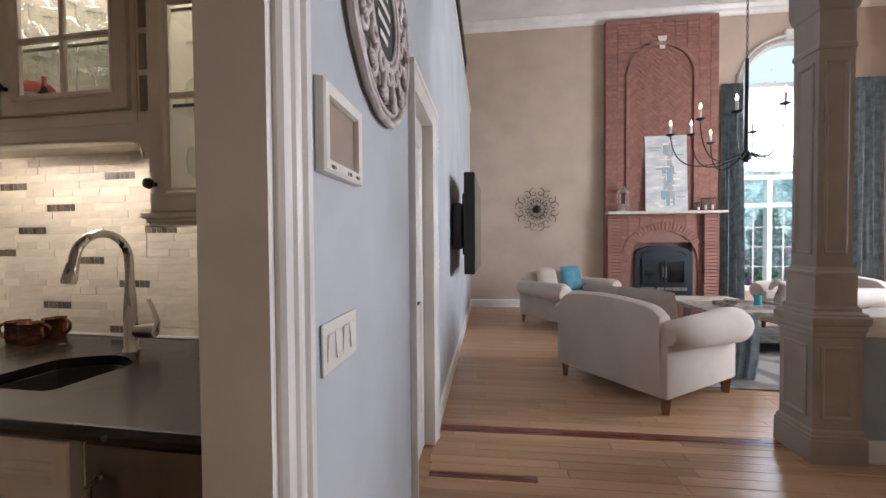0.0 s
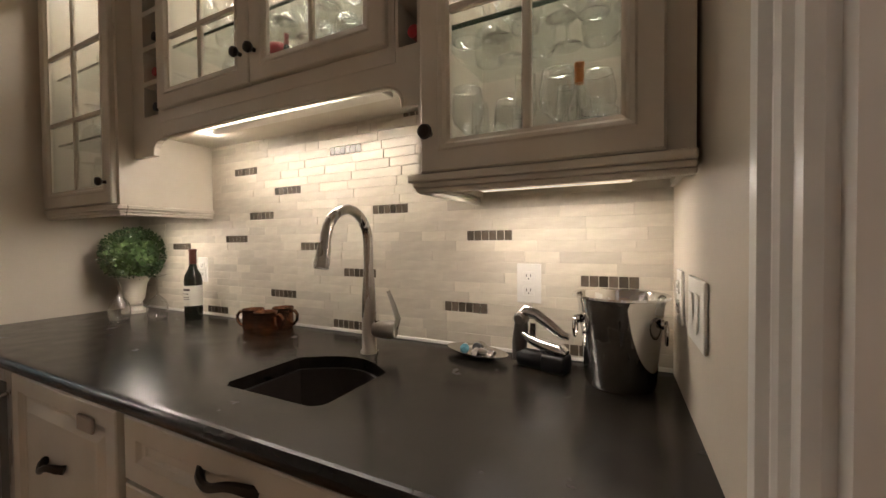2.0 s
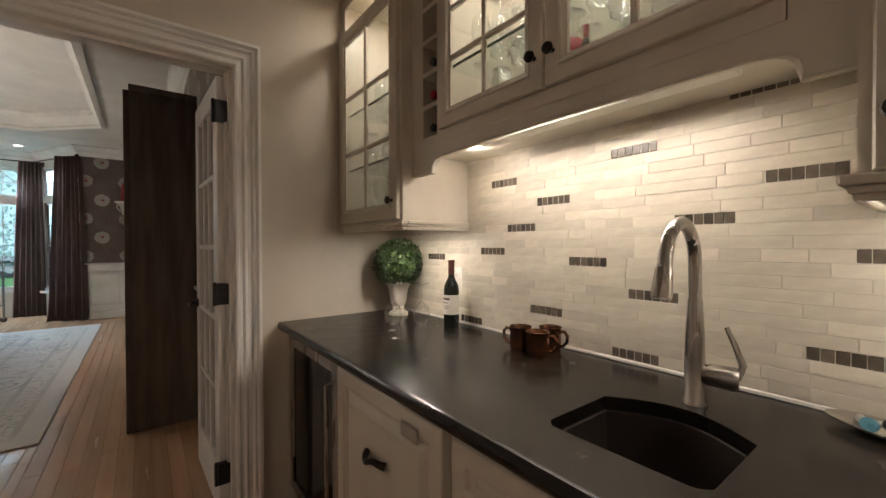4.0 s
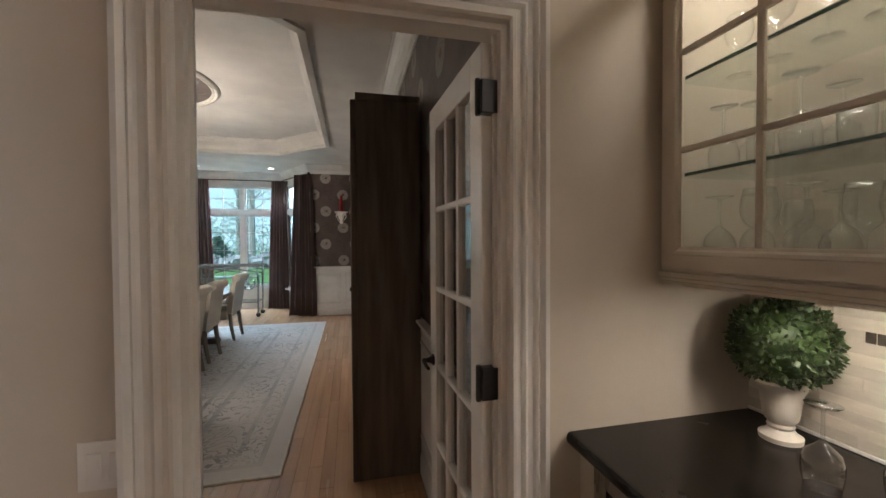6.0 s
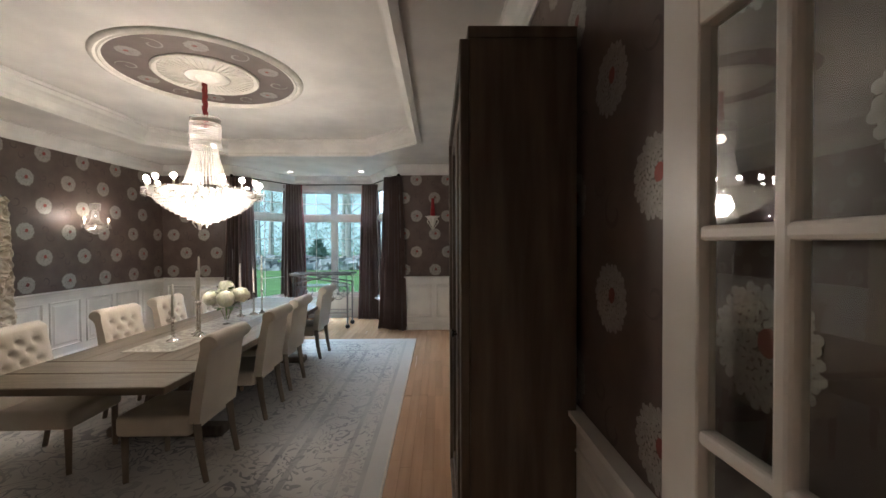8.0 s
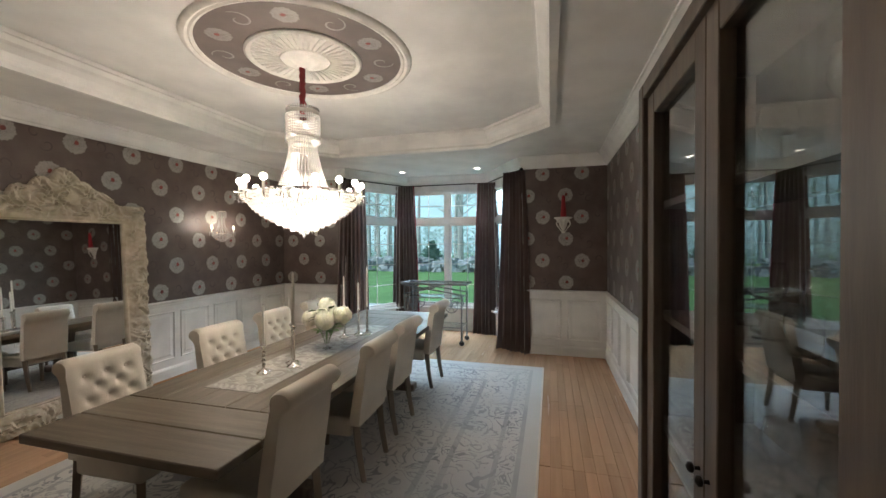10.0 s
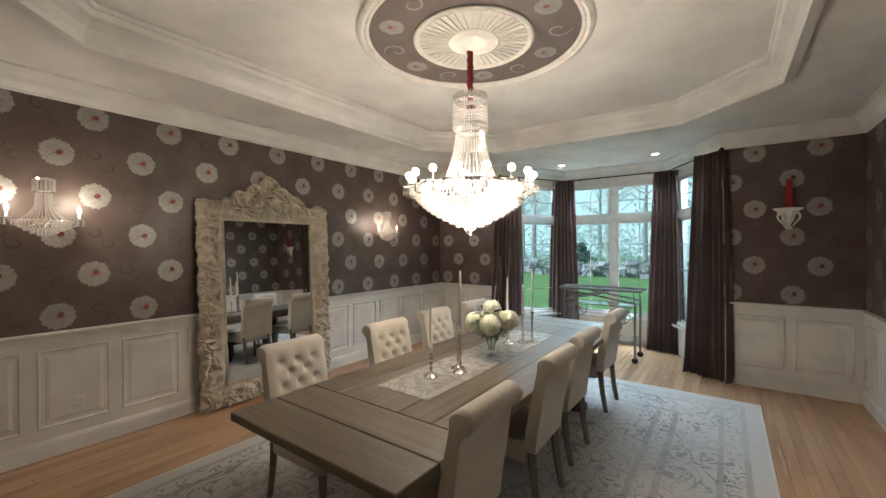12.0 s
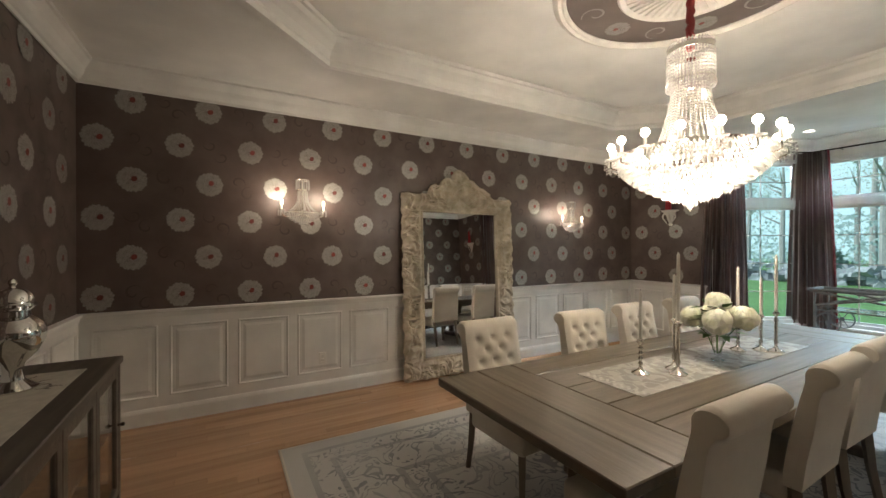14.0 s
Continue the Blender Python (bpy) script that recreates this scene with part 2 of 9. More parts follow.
M_REDSILK = mat("red_silk", (0.22, 0.012, 0.012), 0.5, scale=30, bump=0.3, bscale=60)
M_LEAF = mat("boxwood_leaf", (0.022, 0.05, 0.012), 0.5, col2=(0.06, 0.10, 0.03), scale=20, island=0.45)
M_LEAF2 = mat("rose_leaf", (0.06, 0.12, 0.025), 0.5, col2=(0.10, 0.19, 0.04), scale=20, island=0.3)
M_PETAL = mat("white_petal", (0.84, 0.83, 0.74), 0.6, col2=(0.76, 0.77, 0.58), scale=16, island=0.16)
M_STONEPOT = mat("white_stone_pot", (0.62, 0.57, 0.48), 0.7, scale=12, bump=0.2)
M_WINE = mat("dark_wine_bottle", (0.008, 0.010, 0.006), 0.08, scale=6, rvar=0.02)
M_LABEL = mat("cream_paper_label", (0.68, 0.64, 0.56), 0.7, scale=10)
M_LABELPRINT = mat("label_print", (0.10, 0.08, 0.07), 0.7, scale=10)
M_CAPSULE = mat("brown_foil_capsule", (0.12, 0.045, 0.03), 0.35, 0.4, scale=10)
M_BRICK = mat("red_brick", (0.32, 0.148, 0.112), 0.8, col2=(0.25, 0.118, 0.094), scale=16, bump=0.4, bscale=60, island=0.16)
M_MORTAR = mat("brown_mortar", (0.27, 0.145, 0.118), 0.95, scale=30, bump=0.3, bscale=120)
M_IRON = mat("dark_blue_iron", (0.022, 0.028, 0.036), 0.4, 0.5, scale=10)
M_SOFA = mat("cream_upholstery", (0.55, 0.48, 0.42), 0.95, col2=(0.48, 0.42, 0.36), scale=3, bump=0.25, bscale=350, sheen=0.2)
M_TEAL = mat("teal_fabric", (0.08, 0.24, 0.30), 0.8, col2=(0.05, 0.17, 0.23), scale=8, bump=0.2, bscale=300)
M_TAUPE = mat("taupe_fabric", (0.44, 0.38, 0.32), 0.9, scale=8, bump=0.2, bscale=300)
M_DRAPE = mat("blue_grey_drape", (0.38, 0.44, 0.455), 0.7, col2=(0.20, 0.235, 0.245), scale=9, bump=0.1, bscale=200)
M_COLUMN = mat("greige_column_paint", (0.36, 0.31, 0.26), 0.45, scale=4, bump=0.03)
M_PLAQUE = mat("whitewashed_carved_wood", (0.64, 0.59, 0.58), 0.6, col2=(0.45, 0.40, 0.39), scale=22, bump=0.3, bscale=60)
# distance haze is painted into the pale bluish leaf colour
M_FARWOOD = mat("haze_painted_far_foliage", (0.50, 0.60, 0.58), 0.9, col2=(0.58, 0.67, 0.66), scale=0.5, island=0.10)
# brightness of the hazy distance is put into emission on a backdrop
M_HAZE_GLOW = glow("glowing_hazy_distance", (0.70, 0.92, 1.0), 0.55)
M_HAZE_GLOW.node_tree.nodes["Principled BSDF"].inputs["Base Color"].default_value = (0.03, 0.04, 0.04, 1)
M_CAP_GREY = mat("blue_grey_low_wall", (0.30, 0.36, 0.38), 0.6, scale=4)
M_WHITEWASH = mat("whitewashed_grey_wood", (0.42, 0.38, 0.34), 0.5, col2=(0.22, 0.17, 0.14), scale=14, bump=0.2, bscale=40)
M_GRASS = mat("lawn", (0.10, 0.22, 0.055), 0.9, col2=(0.075, 0.165, 0.045), scale=0.8, bump=0.3, bscale=20)
M_PAVE = mat("pale_paving", (0.42, 0.42, 0.42), 0.8, scale=1.0)
M_BARK = mat("tree_bark", (0.32, 0.31, 0.29), 0.9, col2=(0.40, 0.385, 0.36), scale=6, bump=0.5, bscale=20)
# leaf and blossom colours below are paled too, with haze put into them
M_FOLIAGE = mat("spring_foliage", (0.28, 0.36, 0.25), 0.7, col2=(0.36, 0.43, 0.33), scale=1.5, island=0.4)
M_EVERGREEN = mat("evergreen_foliage", (0.11, 0.19, 0.15), 0.7, col2=(0.15, 0.24, 0.19), scale=2, island=0.2)
M_MAGENTA = mat("magenta_blossom", (0.52, 0.28, 0.42), 0.7, col2=(0.42, 0.24, 0.36), scale=4, island=0.4)
M_ROCK = mat("grey_field_stone", (0.40, 0.41, 0.42), 0.9, col2=(0.32, 0.33, 0.34), scale=5, bump=0.3, bscale=20, island=0.25)
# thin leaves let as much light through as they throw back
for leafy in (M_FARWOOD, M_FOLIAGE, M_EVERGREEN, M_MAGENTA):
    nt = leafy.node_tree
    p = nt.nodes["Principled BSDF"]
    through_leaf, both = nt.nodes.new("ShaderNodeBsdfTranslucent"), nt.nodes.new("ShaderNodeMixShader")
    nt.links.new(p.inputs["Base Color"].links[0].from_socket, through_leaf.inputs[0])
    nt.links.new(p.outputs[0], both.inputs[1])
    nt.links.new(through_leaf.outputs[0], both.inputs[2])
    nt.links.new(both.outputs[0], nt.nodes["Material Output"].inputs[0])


# ---------------------------------------------------------------- mesh helpers
def mesh_from(bm, name):
    me = bpy.data.meshes.new(name)
    bm.normal_update()
    bm.to_mesh(me)
    bm.free()
    return me


def part(name, bm, material, parent=None, label="", smooth=False, loc=None):
    me = mesh_from(bm, name)
    for mm in (material if isinstance(material, (list, tuple)) else [material]):
        me.materials.append(mm)
    if smooth:
        me.polygons.foreach_set("use_smooth", [True] * len(me.polygons))
        me.set_sharp_from_angle(angle=radians(40))
    o = new(name, me)
    if loc is not None:
        o.matrix_basis = loc if isinstance(loc, Matrix) else Matrix.Translation(loc)
    if parent is not None:
        o.parent = parent
    if label:
        tagged(o, label)
    return o


def share(name, src, parent, m):
    o = new(name, src.data)
    o.parent = parent
    o.matrix_basis = m
    return o


def thing(name, m, label, category, group="", kind=""):
    o = new(name)
    o.empty_display_size = 0.1
    o.matrix_basis = m if isinstance(m, Matrix) else Matrix.Translation(m)
    return tagged(o, label, category, group, kind)


def B():
    return bmesh.new()


def box(bm, x0, y0, z0, x1, y1, z1, bevel=0.0, seg=1, m=None, mi=0):
    g = bmesh.ops.create_cube(bm, size=1)
    vs = g["verts"]
    for v in vs:
        v.co = Vector(((x0 + x1) / 2 + v.co.x * (x1 - x0), (y0 + y1) / 2 + v.co.y * (y1 - y0), (z0 + z1) / 2 + v.co.z * (z1 - z0)))
    fs = list({f for v in vs for f in v.link_faces})
    if m:
        bmesh.ops.transform(bm, matrix=m, verts=vs)
    for f in fs:
        f.material_index = mi
    if bevel:
        es = list({e for v in vs for e in v.link_edges})
        bmesh.ops.bevel(bm, geom=es, offset=bevel, segments=seg, affect="EDGES", profile=0.5)
    return bm


def lathe(bm, profile, seg=24, center=(0, 0, 0), m=None, cap=True):
    rings = []
    for r, z in profile:
        ring = [bm.verts.new((center[0] + r * math.cos(2 * math.pi * i / seg), center[1] + r * math.sin(2 * math.pi * i / seg), center[2] + z)) for i in range(seg)]
        rings.append(ring)
    for a, b in zip(rings, rings[1:]):
        for i in range(seg):
            bm.faces.new((a[i], a[(i + 1) % seg], b[(i + 1) % seg], b[i]))
    if cap:
        bm.faces.new(rings[0][::-1])
        bm.faces.new(rings[-1])
    if m:
        bmesh.ops.transform(bm, matrix=m, verts=[v for r in rings for v in r])
    return bm


def tube(bm, pts, r, seg=8, cap=True, flat=1.0):
    """A round bar along pts; r: one radius, or one for each point."""
    pts = [Vector(p) for p in pts]
    rs = r if isinstance(r, (list, tuple)) else [r] * len(pts)
    rings = []
    up = Vector((0, 0, 1))
    prev = None
    for i, p in enumerate(pts):
        d = (pts[min(i + 1, len(pts) - 1)] - pts[max(i - 1, 0)]).normalized()
        if prev is None:
            a = d.cross(up if abs(d.z) < 0.9 else Vector((1, 0, 0))).normalized()
        else:
            a = (prev - d * prev.dot(d)).normalized()
        prev = a
        b = d.cross(a)
        rings.append([bm.verts.new(p + (a * math.cos(2 * math.pi * k / seg) + b * flat * math.sin(2 * math.pi * k / seg)) * rs[i]) for k in range(seg)])
    for a, b in zip(rings, rings[1:]):
        for i in range(seg):
            bm.faces.new((a[i], a[(i + 1) % seg], b[(i + 1) % seg], b[i]))
    if cap:
        bm.faces.new(rings[0][::-1])
        bm.faces.new(rings[-1])
    return bm


def sweep(bm, line, profile, closed=False):
    """A moulding: profile points (out, up) carried along a level line of (x, y, z); out is to the left of the way."""
    line = [Vector(p) for p in line]
    n = len(line)
    rings = []
    for i, p in enumerate(line):
        if closed:
            d0, d1 = (p - line[i - 1]).normalized(), (line[(i + 1) % n] - p).normalized()
        else:
            d0 = (p - line[i - 1]).normalized() if i else (line[1] - p).normalized()
            d1 = (line[i + 1] - p).normalized() if i < n - 1 else d0
        n0, n1 = Vector((-d0.y, d0.x, 0)), Vector((-d1.y, d1.x, 0))
        s = (n0 + n1)
        s = s / max(s.length_squared / 2, 0.2)
        rings.append([bm.verts.new(p + s * o + Vector((0, 0, u))) for o, u in profile])
    k = len(profile)
    for i in range(n if closed else n - 1):
        a, b = rings[i], rings[(i + 1) % n]
        for j in range(k):
            bm.faces.new((a[j], a[(j + 1) % k], b[(j + 1) % k], b[j]))
    if not closed:
        bm.faces.new(rings[0][::-1])
        bm.faces.new(rings[-1])
    bmesh.ops.recalc_face_normals(bm, faces=bm.faces[:])
    return bm


def prism(bm, outline, z0, z1):
    """A plate with that outline (x, y), from z0 to z1."""
    lo = [bm.verts.new((x, y, z0)) for x, y in outline]
    hi = [bm.verts.new((x, y, z1)) for x, y in outline]
    n = len(outline)
    for i in range(n):
        bm.faces.new((lo[i], lo[(i + 1) % n], hi[(i + 1) % n], hi[i]))
    bm.faces.new(lo[::-1])
    bm.faces.new(hi)
    bmesh.ops.recalc_face_normals(bm, faces=bm.faces[:])
    return bm


def structure(name, bm, material, label, category, smooth=False, loc=None):
    return tagged(part(name, bm, material, smooth=smooth, loc=loc), label, category, kind="structure")


CROWN = [(0, 0), (0.012, 0), (0.018, 0.02), (0.035, 0.03), (0.06, 0.06), (0.075, 0.10), (0.10, 0.13), (0.115, 0.15), (0.13, 0.155), (0.13, 0.175), (0, 0.175)]
CASING = [(0, 0), (0.012, 0), (0.016, 0.012), (0.012, 0.02), (0.018, 0.05), (0.022, 0.075), (0.030, 0.085), (0.030, 0.105), (0, 0.105)]


# ---------------------------------------------------------------- the setting: dining room
XE, TE, XSE = -2.775, 0.08, -2.87
XW, YN, YS, ZC, ZT = -9.93, 1.08, -4.52, 3.05, 3.27
BAY = [(XW, -0.15), (-11.19, -0.83), (-11.19, -2.57), (XW, -3.25)]
ROOM = [(XE, YN), (XW, YN), *BAY, (XW, YS), (XSE, YS)]
OPEN_N = (-7.47, -6.45, 2.57)
DOOR_E = (0.215, 1.070, 2.13)

bm = B()
box(bm, -12.2, -5.2, -0.2, 5.6, 9.2, -0.012)
floor = structure("floor", bm, M_WOODFLOOR, "oak strip floor under the boards", "floor")

w_s = structure("wall_south", box(B(), XW - 0.15, YS - 0.15, 0, XE + 0.25, YS, ZC + 0.3), M_WALLPAPER, "brown wallpaper wall with silver flower prints", "wall")
bm = B()
box(bm, XW - 0.15, YN, 0, OPEN_N[0], YN + 0.14, ZC + 0.3)
box(bm, OPEN_N[1], YN, 0, XE, YN + 0.14, ZC + 0.3)
box(bm, OPEN_N[0], YN, OPEN_N[2], OPEN_N[1], YN + 0.14, ZC + 0.3)
w_n = structure("wall_north", bm, M_WALLPAPER, "brown wallpaper wall with silver flower prints and a cased opening", "wall")
bm = B()
box(bm, XW - 0.15, BAY[0][1], 0, XW, YN, ZC + 0.3)
box(bm, XW - 0.15, YS, 0, XW, BAY[3][1], ZC + 0.3)
w_w = structure("wall_west", bm, M_WALLPAPER, "brown wallpaper wall beside the bay window", "wall")
bm = B()
prism(bm, [(XSE, YS - 0.1), (XE + TE, YS - 0.1), (XE + TE, DOOR_E[0]), (XE, DOOR_E[0])], 0, ZC + 0.3)
box(bm, XE, DOOR_E[1], 0, XE + TE, YN + 0.14, ZC + 0.3)
box(bm, XE, DOOR_E[0], DOOR_E[2], XE + TE, DOOR_E[1], ZC + 0.3)
w_e = structure("wall_east", bm, M_WALLPAPER, "brown wallpaper wall around the pantry doorway", "wall")

# tray ceiling
TRAY = [(-4.65, 0.29), (-8.22, 0.29), (-9.02, -0.53), (-9.02, -2.82), (-8.22, -3.58), (-4.65, -3.58), (-3.85, -2.82), (-3.85, -0.53)]
bm = B()
outer = [(-2.56, 1.22), (-11.5, 1.22), (-11.5, -4.67), (-2.56, -4.67)]
vo = [bm.verts.new((x, y, ZC)) for x, y in outer]
vi = [bm.verts.new((x, y, ZC)) for x, y in TRAY]
vt = [bm.verts.new((x, y, ZT)) for x, y in TRAY]
for f in ((vo[0], vo[1], vi[2], vi[1], vi[0], vi[7]), (vo[1], vo[2], vi[4], vi[3], vi[2]), (vo[2], vo[3], vi[6], vi[5], vi[4]), (vo[3], vo[0], vi[7], vi[6])):
    bm.faces.new(f)
for i in range(8):
    bm.faces.new((vi[i], vi[(i + 1) % 8], vt[(i + 1) % 8], vt[i]))
bm.faces.new(vt)
bmesh.ops.recalc_face_normals(bm, faces=bm.faces[:])
g = bmesh.ops.solidify(bm, geom=bm.faces[:], thickness=-0.04)
ceil_d = structure("ceiling", bm, M_CEIL, "off-white tray ceiling with a stepped octagon recess", "ceiling")
bm = B()
sweep(bm, [(x, y, ZC - 0.02) for x, y in TRAY], [(-0.03, -0.006), (0.03, -0.012), (0.04, 0.02), (0.03, 0.05), (0.05, 0.10), (0.085, 0.14), (0.11, 0.16), (0.12, 0.20), (0.14, 0.205), (0.14, 0.238), (-0.002, 0.238)], closed=True)
structure("trim", bm, M_TRIM, "white crown moulding round the ceiling recess", "moulding")
bm = B()
sweep(bm, [(x, y, ZC - 0.177) for x, y in ROOM], CROWN, closed=True)
structure("trim", bm, M_TRIM, "white crown moulding along the walls", "moulding")

# bay walls with their windows
M_SASH = mat("white_window_paint", (0.76, 0.76, 0.74), 0.35, scale=4)


def window(name, p, q, z0, z1, zt, lights, label):
    """A framed window between p and q: a transom row above zt; sashes side by side below."""
    p, q = Vector((*p, 0)), Vector((*q, 0))
    w = (q - p).length
    d = (q - p).normalized()
    m = Matrix.Translation(p) @ Matrix.Rotation(math.atan2(d.y, d.x), 4, "Z")
    th = thing(name, m, label, "window", kind="structure")
    bm = B()
    box(bm, 0, -0.02, z0, w, 0.09, z0 + 0.05, 0.004)
    box(bm, 0, -0.02, z1 - 0.05, w, 0.09, z1, 0.004)
    box(bm, 0, -0.02, z0 + 0.05, 0.05, 0.09, z1 - 0.05, 0.004)
    box(bm, w - 0.05, -0.02, z0 + 0.05, w, 0.09, z1 - 0.05, 0.004)
    box(bm, 0.05, -0.02, zt - 0.05, w - 0.05, 0.09, zt + 0.05, 0.004)
    for i in range(1, lights):
        box(bm, w * i / lights - 0.04, -0.018, z0 + 0.05, w * i / lights + 0.04, 0.088, z1 - 0.05, 0.004)
    part("window_frame", bm, M_SASH, th)
    part("window_sill", box(B(), -0.04, -0.07, z0 - 0.04, w + 0.04, 0.06, z0, 0.006), M_SASH, th)
    for i in range(lights):
        a, b = w * i / lights + 0.04 + 0.01 * (i == 0), w * (i + 1) / lights - 0.04 - 0.01 * (i == lights - 1)
        for lo, hi in ((z0 + 0.05, zt - 0.05), (zt + 0.05, z1 - 0.05)):
            bm = B()
            s = 0.035
            box(bm, a, 0.01, lo, b, 0.05, lo + s)
            box(bm, a, 0.01, hi - s, b, 0.05, hi)
            box(bm, a, 0.01, lo + s, a + s, 0.05, hi - s)
            box(bm, b - s, 0.01, lo + s, b, 0.05, hi - s)
            sash = part("sash", bm, M_SASH, th)
            n = 4 if hi < zt else 2
            for k in range(1, n):
                z = lo + (hi - lo) * k / n
                part("glazing_bar", box(B(), a + s, 0.028, z - 0.006, b - s, 0.036, z + 0.006), M_SASH, sash)
            part("glazing_bar", box(B(), (a + b) / 2 - 0.006, 0.027, lo + s, (a + b) / 2 + 0.006, 0.037, hi - s), M_SASH, sash)
            pane = part("pane", box(B(), a + s, 0.030, lo + s, b - s, 0.034, hi - s), M_WINDOW, sash)
            pane.visible_shadow = False
    return th


for i in range(3):
    p, q = Vector(BAY[i]), Vector(BAY[i + 1])
    d = (q - p).normalized()
    L = (q - p).length
    e = (0.16, 0.06, 0.16)[i]
    a, b = p + d * e, q - d * e
    ang = math.atan2(-d.y, -d.x)
    bm = B()
    z0, z1 = 0.47, 2.78
    box(bm, 0, -0.0, 0, L, 0.16, z0)
    box(bm, 0, 0, z1, L, 0.16, ZC + 0.3)
    box(bm, 0, 0, z0, e, 0.16, z1)
    box(bm, L - e, 0, z0, L, 0.16, z1)
    structure("wall_bay", bm, M_TRIM, "white painted wall of the bay under the windows", "wall", loc=Matrix.Translation((q.x, q.y, 0)) @ Matrix.Rotation(ang, 4, "Z"))
    window("window_%d" % (i + 1), (b.x, b.y), (a.x, a.y), z0, z1, 2.16, 2 if i == 1 else 1, "white framed window with a transom, garden beyond")

# wainscot: backing, raised panels, chair rail, baseboard
M_WAINS = mat("white_wainscot_paint", (0.76, 0.74, 0.70), 0.34, scale=3, bump=0.02)


def wainscot(name, p, q, panels, label="white painted raised-panel wainscot"):
    """Along a wall from p to q, with the room on the left of the way."""
    p, q = Vector((*p, 0)), Vector((*q, 0))
    L, d = (q - p).length, (q - p).normalized()
    th = thing(name, Matrix.Translation(p) @ Matrix.Rotation(math.atan2(d.y, d.x), 4, "Z"), label, "wainscot", kind="structure")
    part("backing", box(B(), 0, 0.001, 0, L, 0.012, 0.95), M_WAINS, th)
    part("baseboard", sweep(B(), [(0, 0.012, 0), (L, 0.012, 0)], [(0, 0), (0.016, 0), (0.016, 0.11), (0.012, 0.125), (0.005, 0.14), (0, 0.145)]), M_WAINS, th)
    part("chair_rail", sweep(B(), [(0, 0.001, 0.93), (L, 0.001, 0.93)], [(0, 0), (0.018, 0), (0.024, 0.02), (0.03, 0.04), (0.05, 0.05), (0.05, 0.068), (0, 0.07)]), M_WAINS, th)
    gap = 0.083
    w = (L - gap) / panels - gap
    for i in range(panels):
        x = gap + i * (w + gap)
        bm = B()
        fr = [(0, 0), (0.010, 0.002), (0.016, 0.010), (0.008, 0.018), (0.004, 0.022), (0, 0.022)]
        line = [(x, 0.235), (x + w, 0.235), (x + w, 0.86), (x, 0.86)]
        rings = []
        sgn = [(1, 1), (-1, 1), (-1, -1), (1, -1)]
        for (cx, cz), (sx, sz) in zip(line, sgn):
            rings.append([bm.verts.new((cx + sx * u, 0.012 + o, cz + sz * u)) for o, u in fr])
        for k in range(4):
            r0, r1 = rings[k], rings[(k + 1) % 4]
            for j in range(len(fr)):
                bm.faces.new((r0[j], r0[(j + 1) % len(fr)], r1[(j + 1) % len(fr)], r1[j]))
        a0, a1, z0, z1 = x + 0.045, x + w - 0.045, 0.28, 0.815
        lo = [bm.verts.new((X, 0.012, Z)) for X, Z in ((a0, z0), (a1, z0), (a1, z1), (a0, z1))]
        hi = [bm.verts.new((X, 0.020, Z)) for X, Z in ((a0 + .025, z0 + .025), (a1 - .025, z0 + .025), (a1 - .025, z1 - .025), (a0 + .025, z1 - .025))]
        for k in range(4):
            bm.faces.new((lo[k], lo[(k + 1) % 4], hi[(k + 1) % 4], hi[k]))
        bm.faces.new(hi)
        bmesh.ops.recalc_face_normals(bm, faces=bm.faces[:])
        part("panel", bm, M_WAINS, th)
    return th


wainscot("wainscot_south", (XW, YS), (XSE, YS), 13)
wainscot("wainscot_west", (XW, YN), (XW, BAY[0][1] + 0.02), 2)
wainscot("wainscot_west", (XW, BAY[3][1] - 0.02), (XW, YS), 2)
wainscot("wainscot_north", (OPEN_N[0] - 0.11, YN), (XW, YN), 4)
wainscot("wainscot_north", (-3.46, YN), (OPEN_N[1] + 0.11, YN), 4)
wainscot("wainscot_east", (XSE, YS), (XE - 0.003, DOOR_E[0] - 0.11), 8)


def casing(name, m, w, h, label, material=None, prof=CASING):
    """Door trim in the local x-z plane, standing out to -y, round an opening from x = 0 to w, up to h."""
    bm = B()
    pts = [(0, 0), (0, h), (w, h), (w, 0)]
    offs = [(-1, 0), (-1, 1), (1, 1), (1, 0)]
    rings = [[bm.verts.new((x + ox * u, -o, z + oz * u)) for o, u in prof] for (x, z), (ox, oz) in zip(pts, offs)]
    k = len(prof)
    for a, b in zip(rings, rings[1:]):
        for j in range(k):
            bm.faces.new((a[j], a[(j + 1) % k], b[(j + 1) % k], b[j]))
    bm.faces.new(rings[0])
    bm.faces.new(rings[-1])
    bmesh.ops.recalc_face_normals(bm, faces=bm.faces[:])
    return structure(name, bm, material or M_TRIM, label, "door trim", loc=m)


def jamb(name, m, w, h, depth, label, stop=True):
    bm = B()
    box(bm, 0, 0, 0, 0.018, depth, h)
    box(bm, w - 0.018, 0, 0, w, depth, h)
    box(bm, 0.018, 0, h - 0.018, w - 0.018, depth, h)
    if stop:
        box(bm, 0.018, depth * 0.35, 0, 0.03, depth * 0.55, h - 0.018)
        box(bm, w - 0.03, depth * 0.35, 0, w - 0.018, depth * 0.55, h - 0.018)
    return structure(name, bm, M_TRIM, label, "door trim", loc=m)


THINCASE = [(0, 0), (0.008, 0), (0.016, 0.008), (0.016, 0.020), (0.009, 0.026), (0.009, 0.046), (0.015, 0.052), (0.017, 0.060), (0.013, 0.068), (0.013, 0.078), (0.021, 0.085), (0.021, 0.105), (0, 0.105)]
RZ = lambda a: Matrix.Rotation(radians(a), 4, "Z")
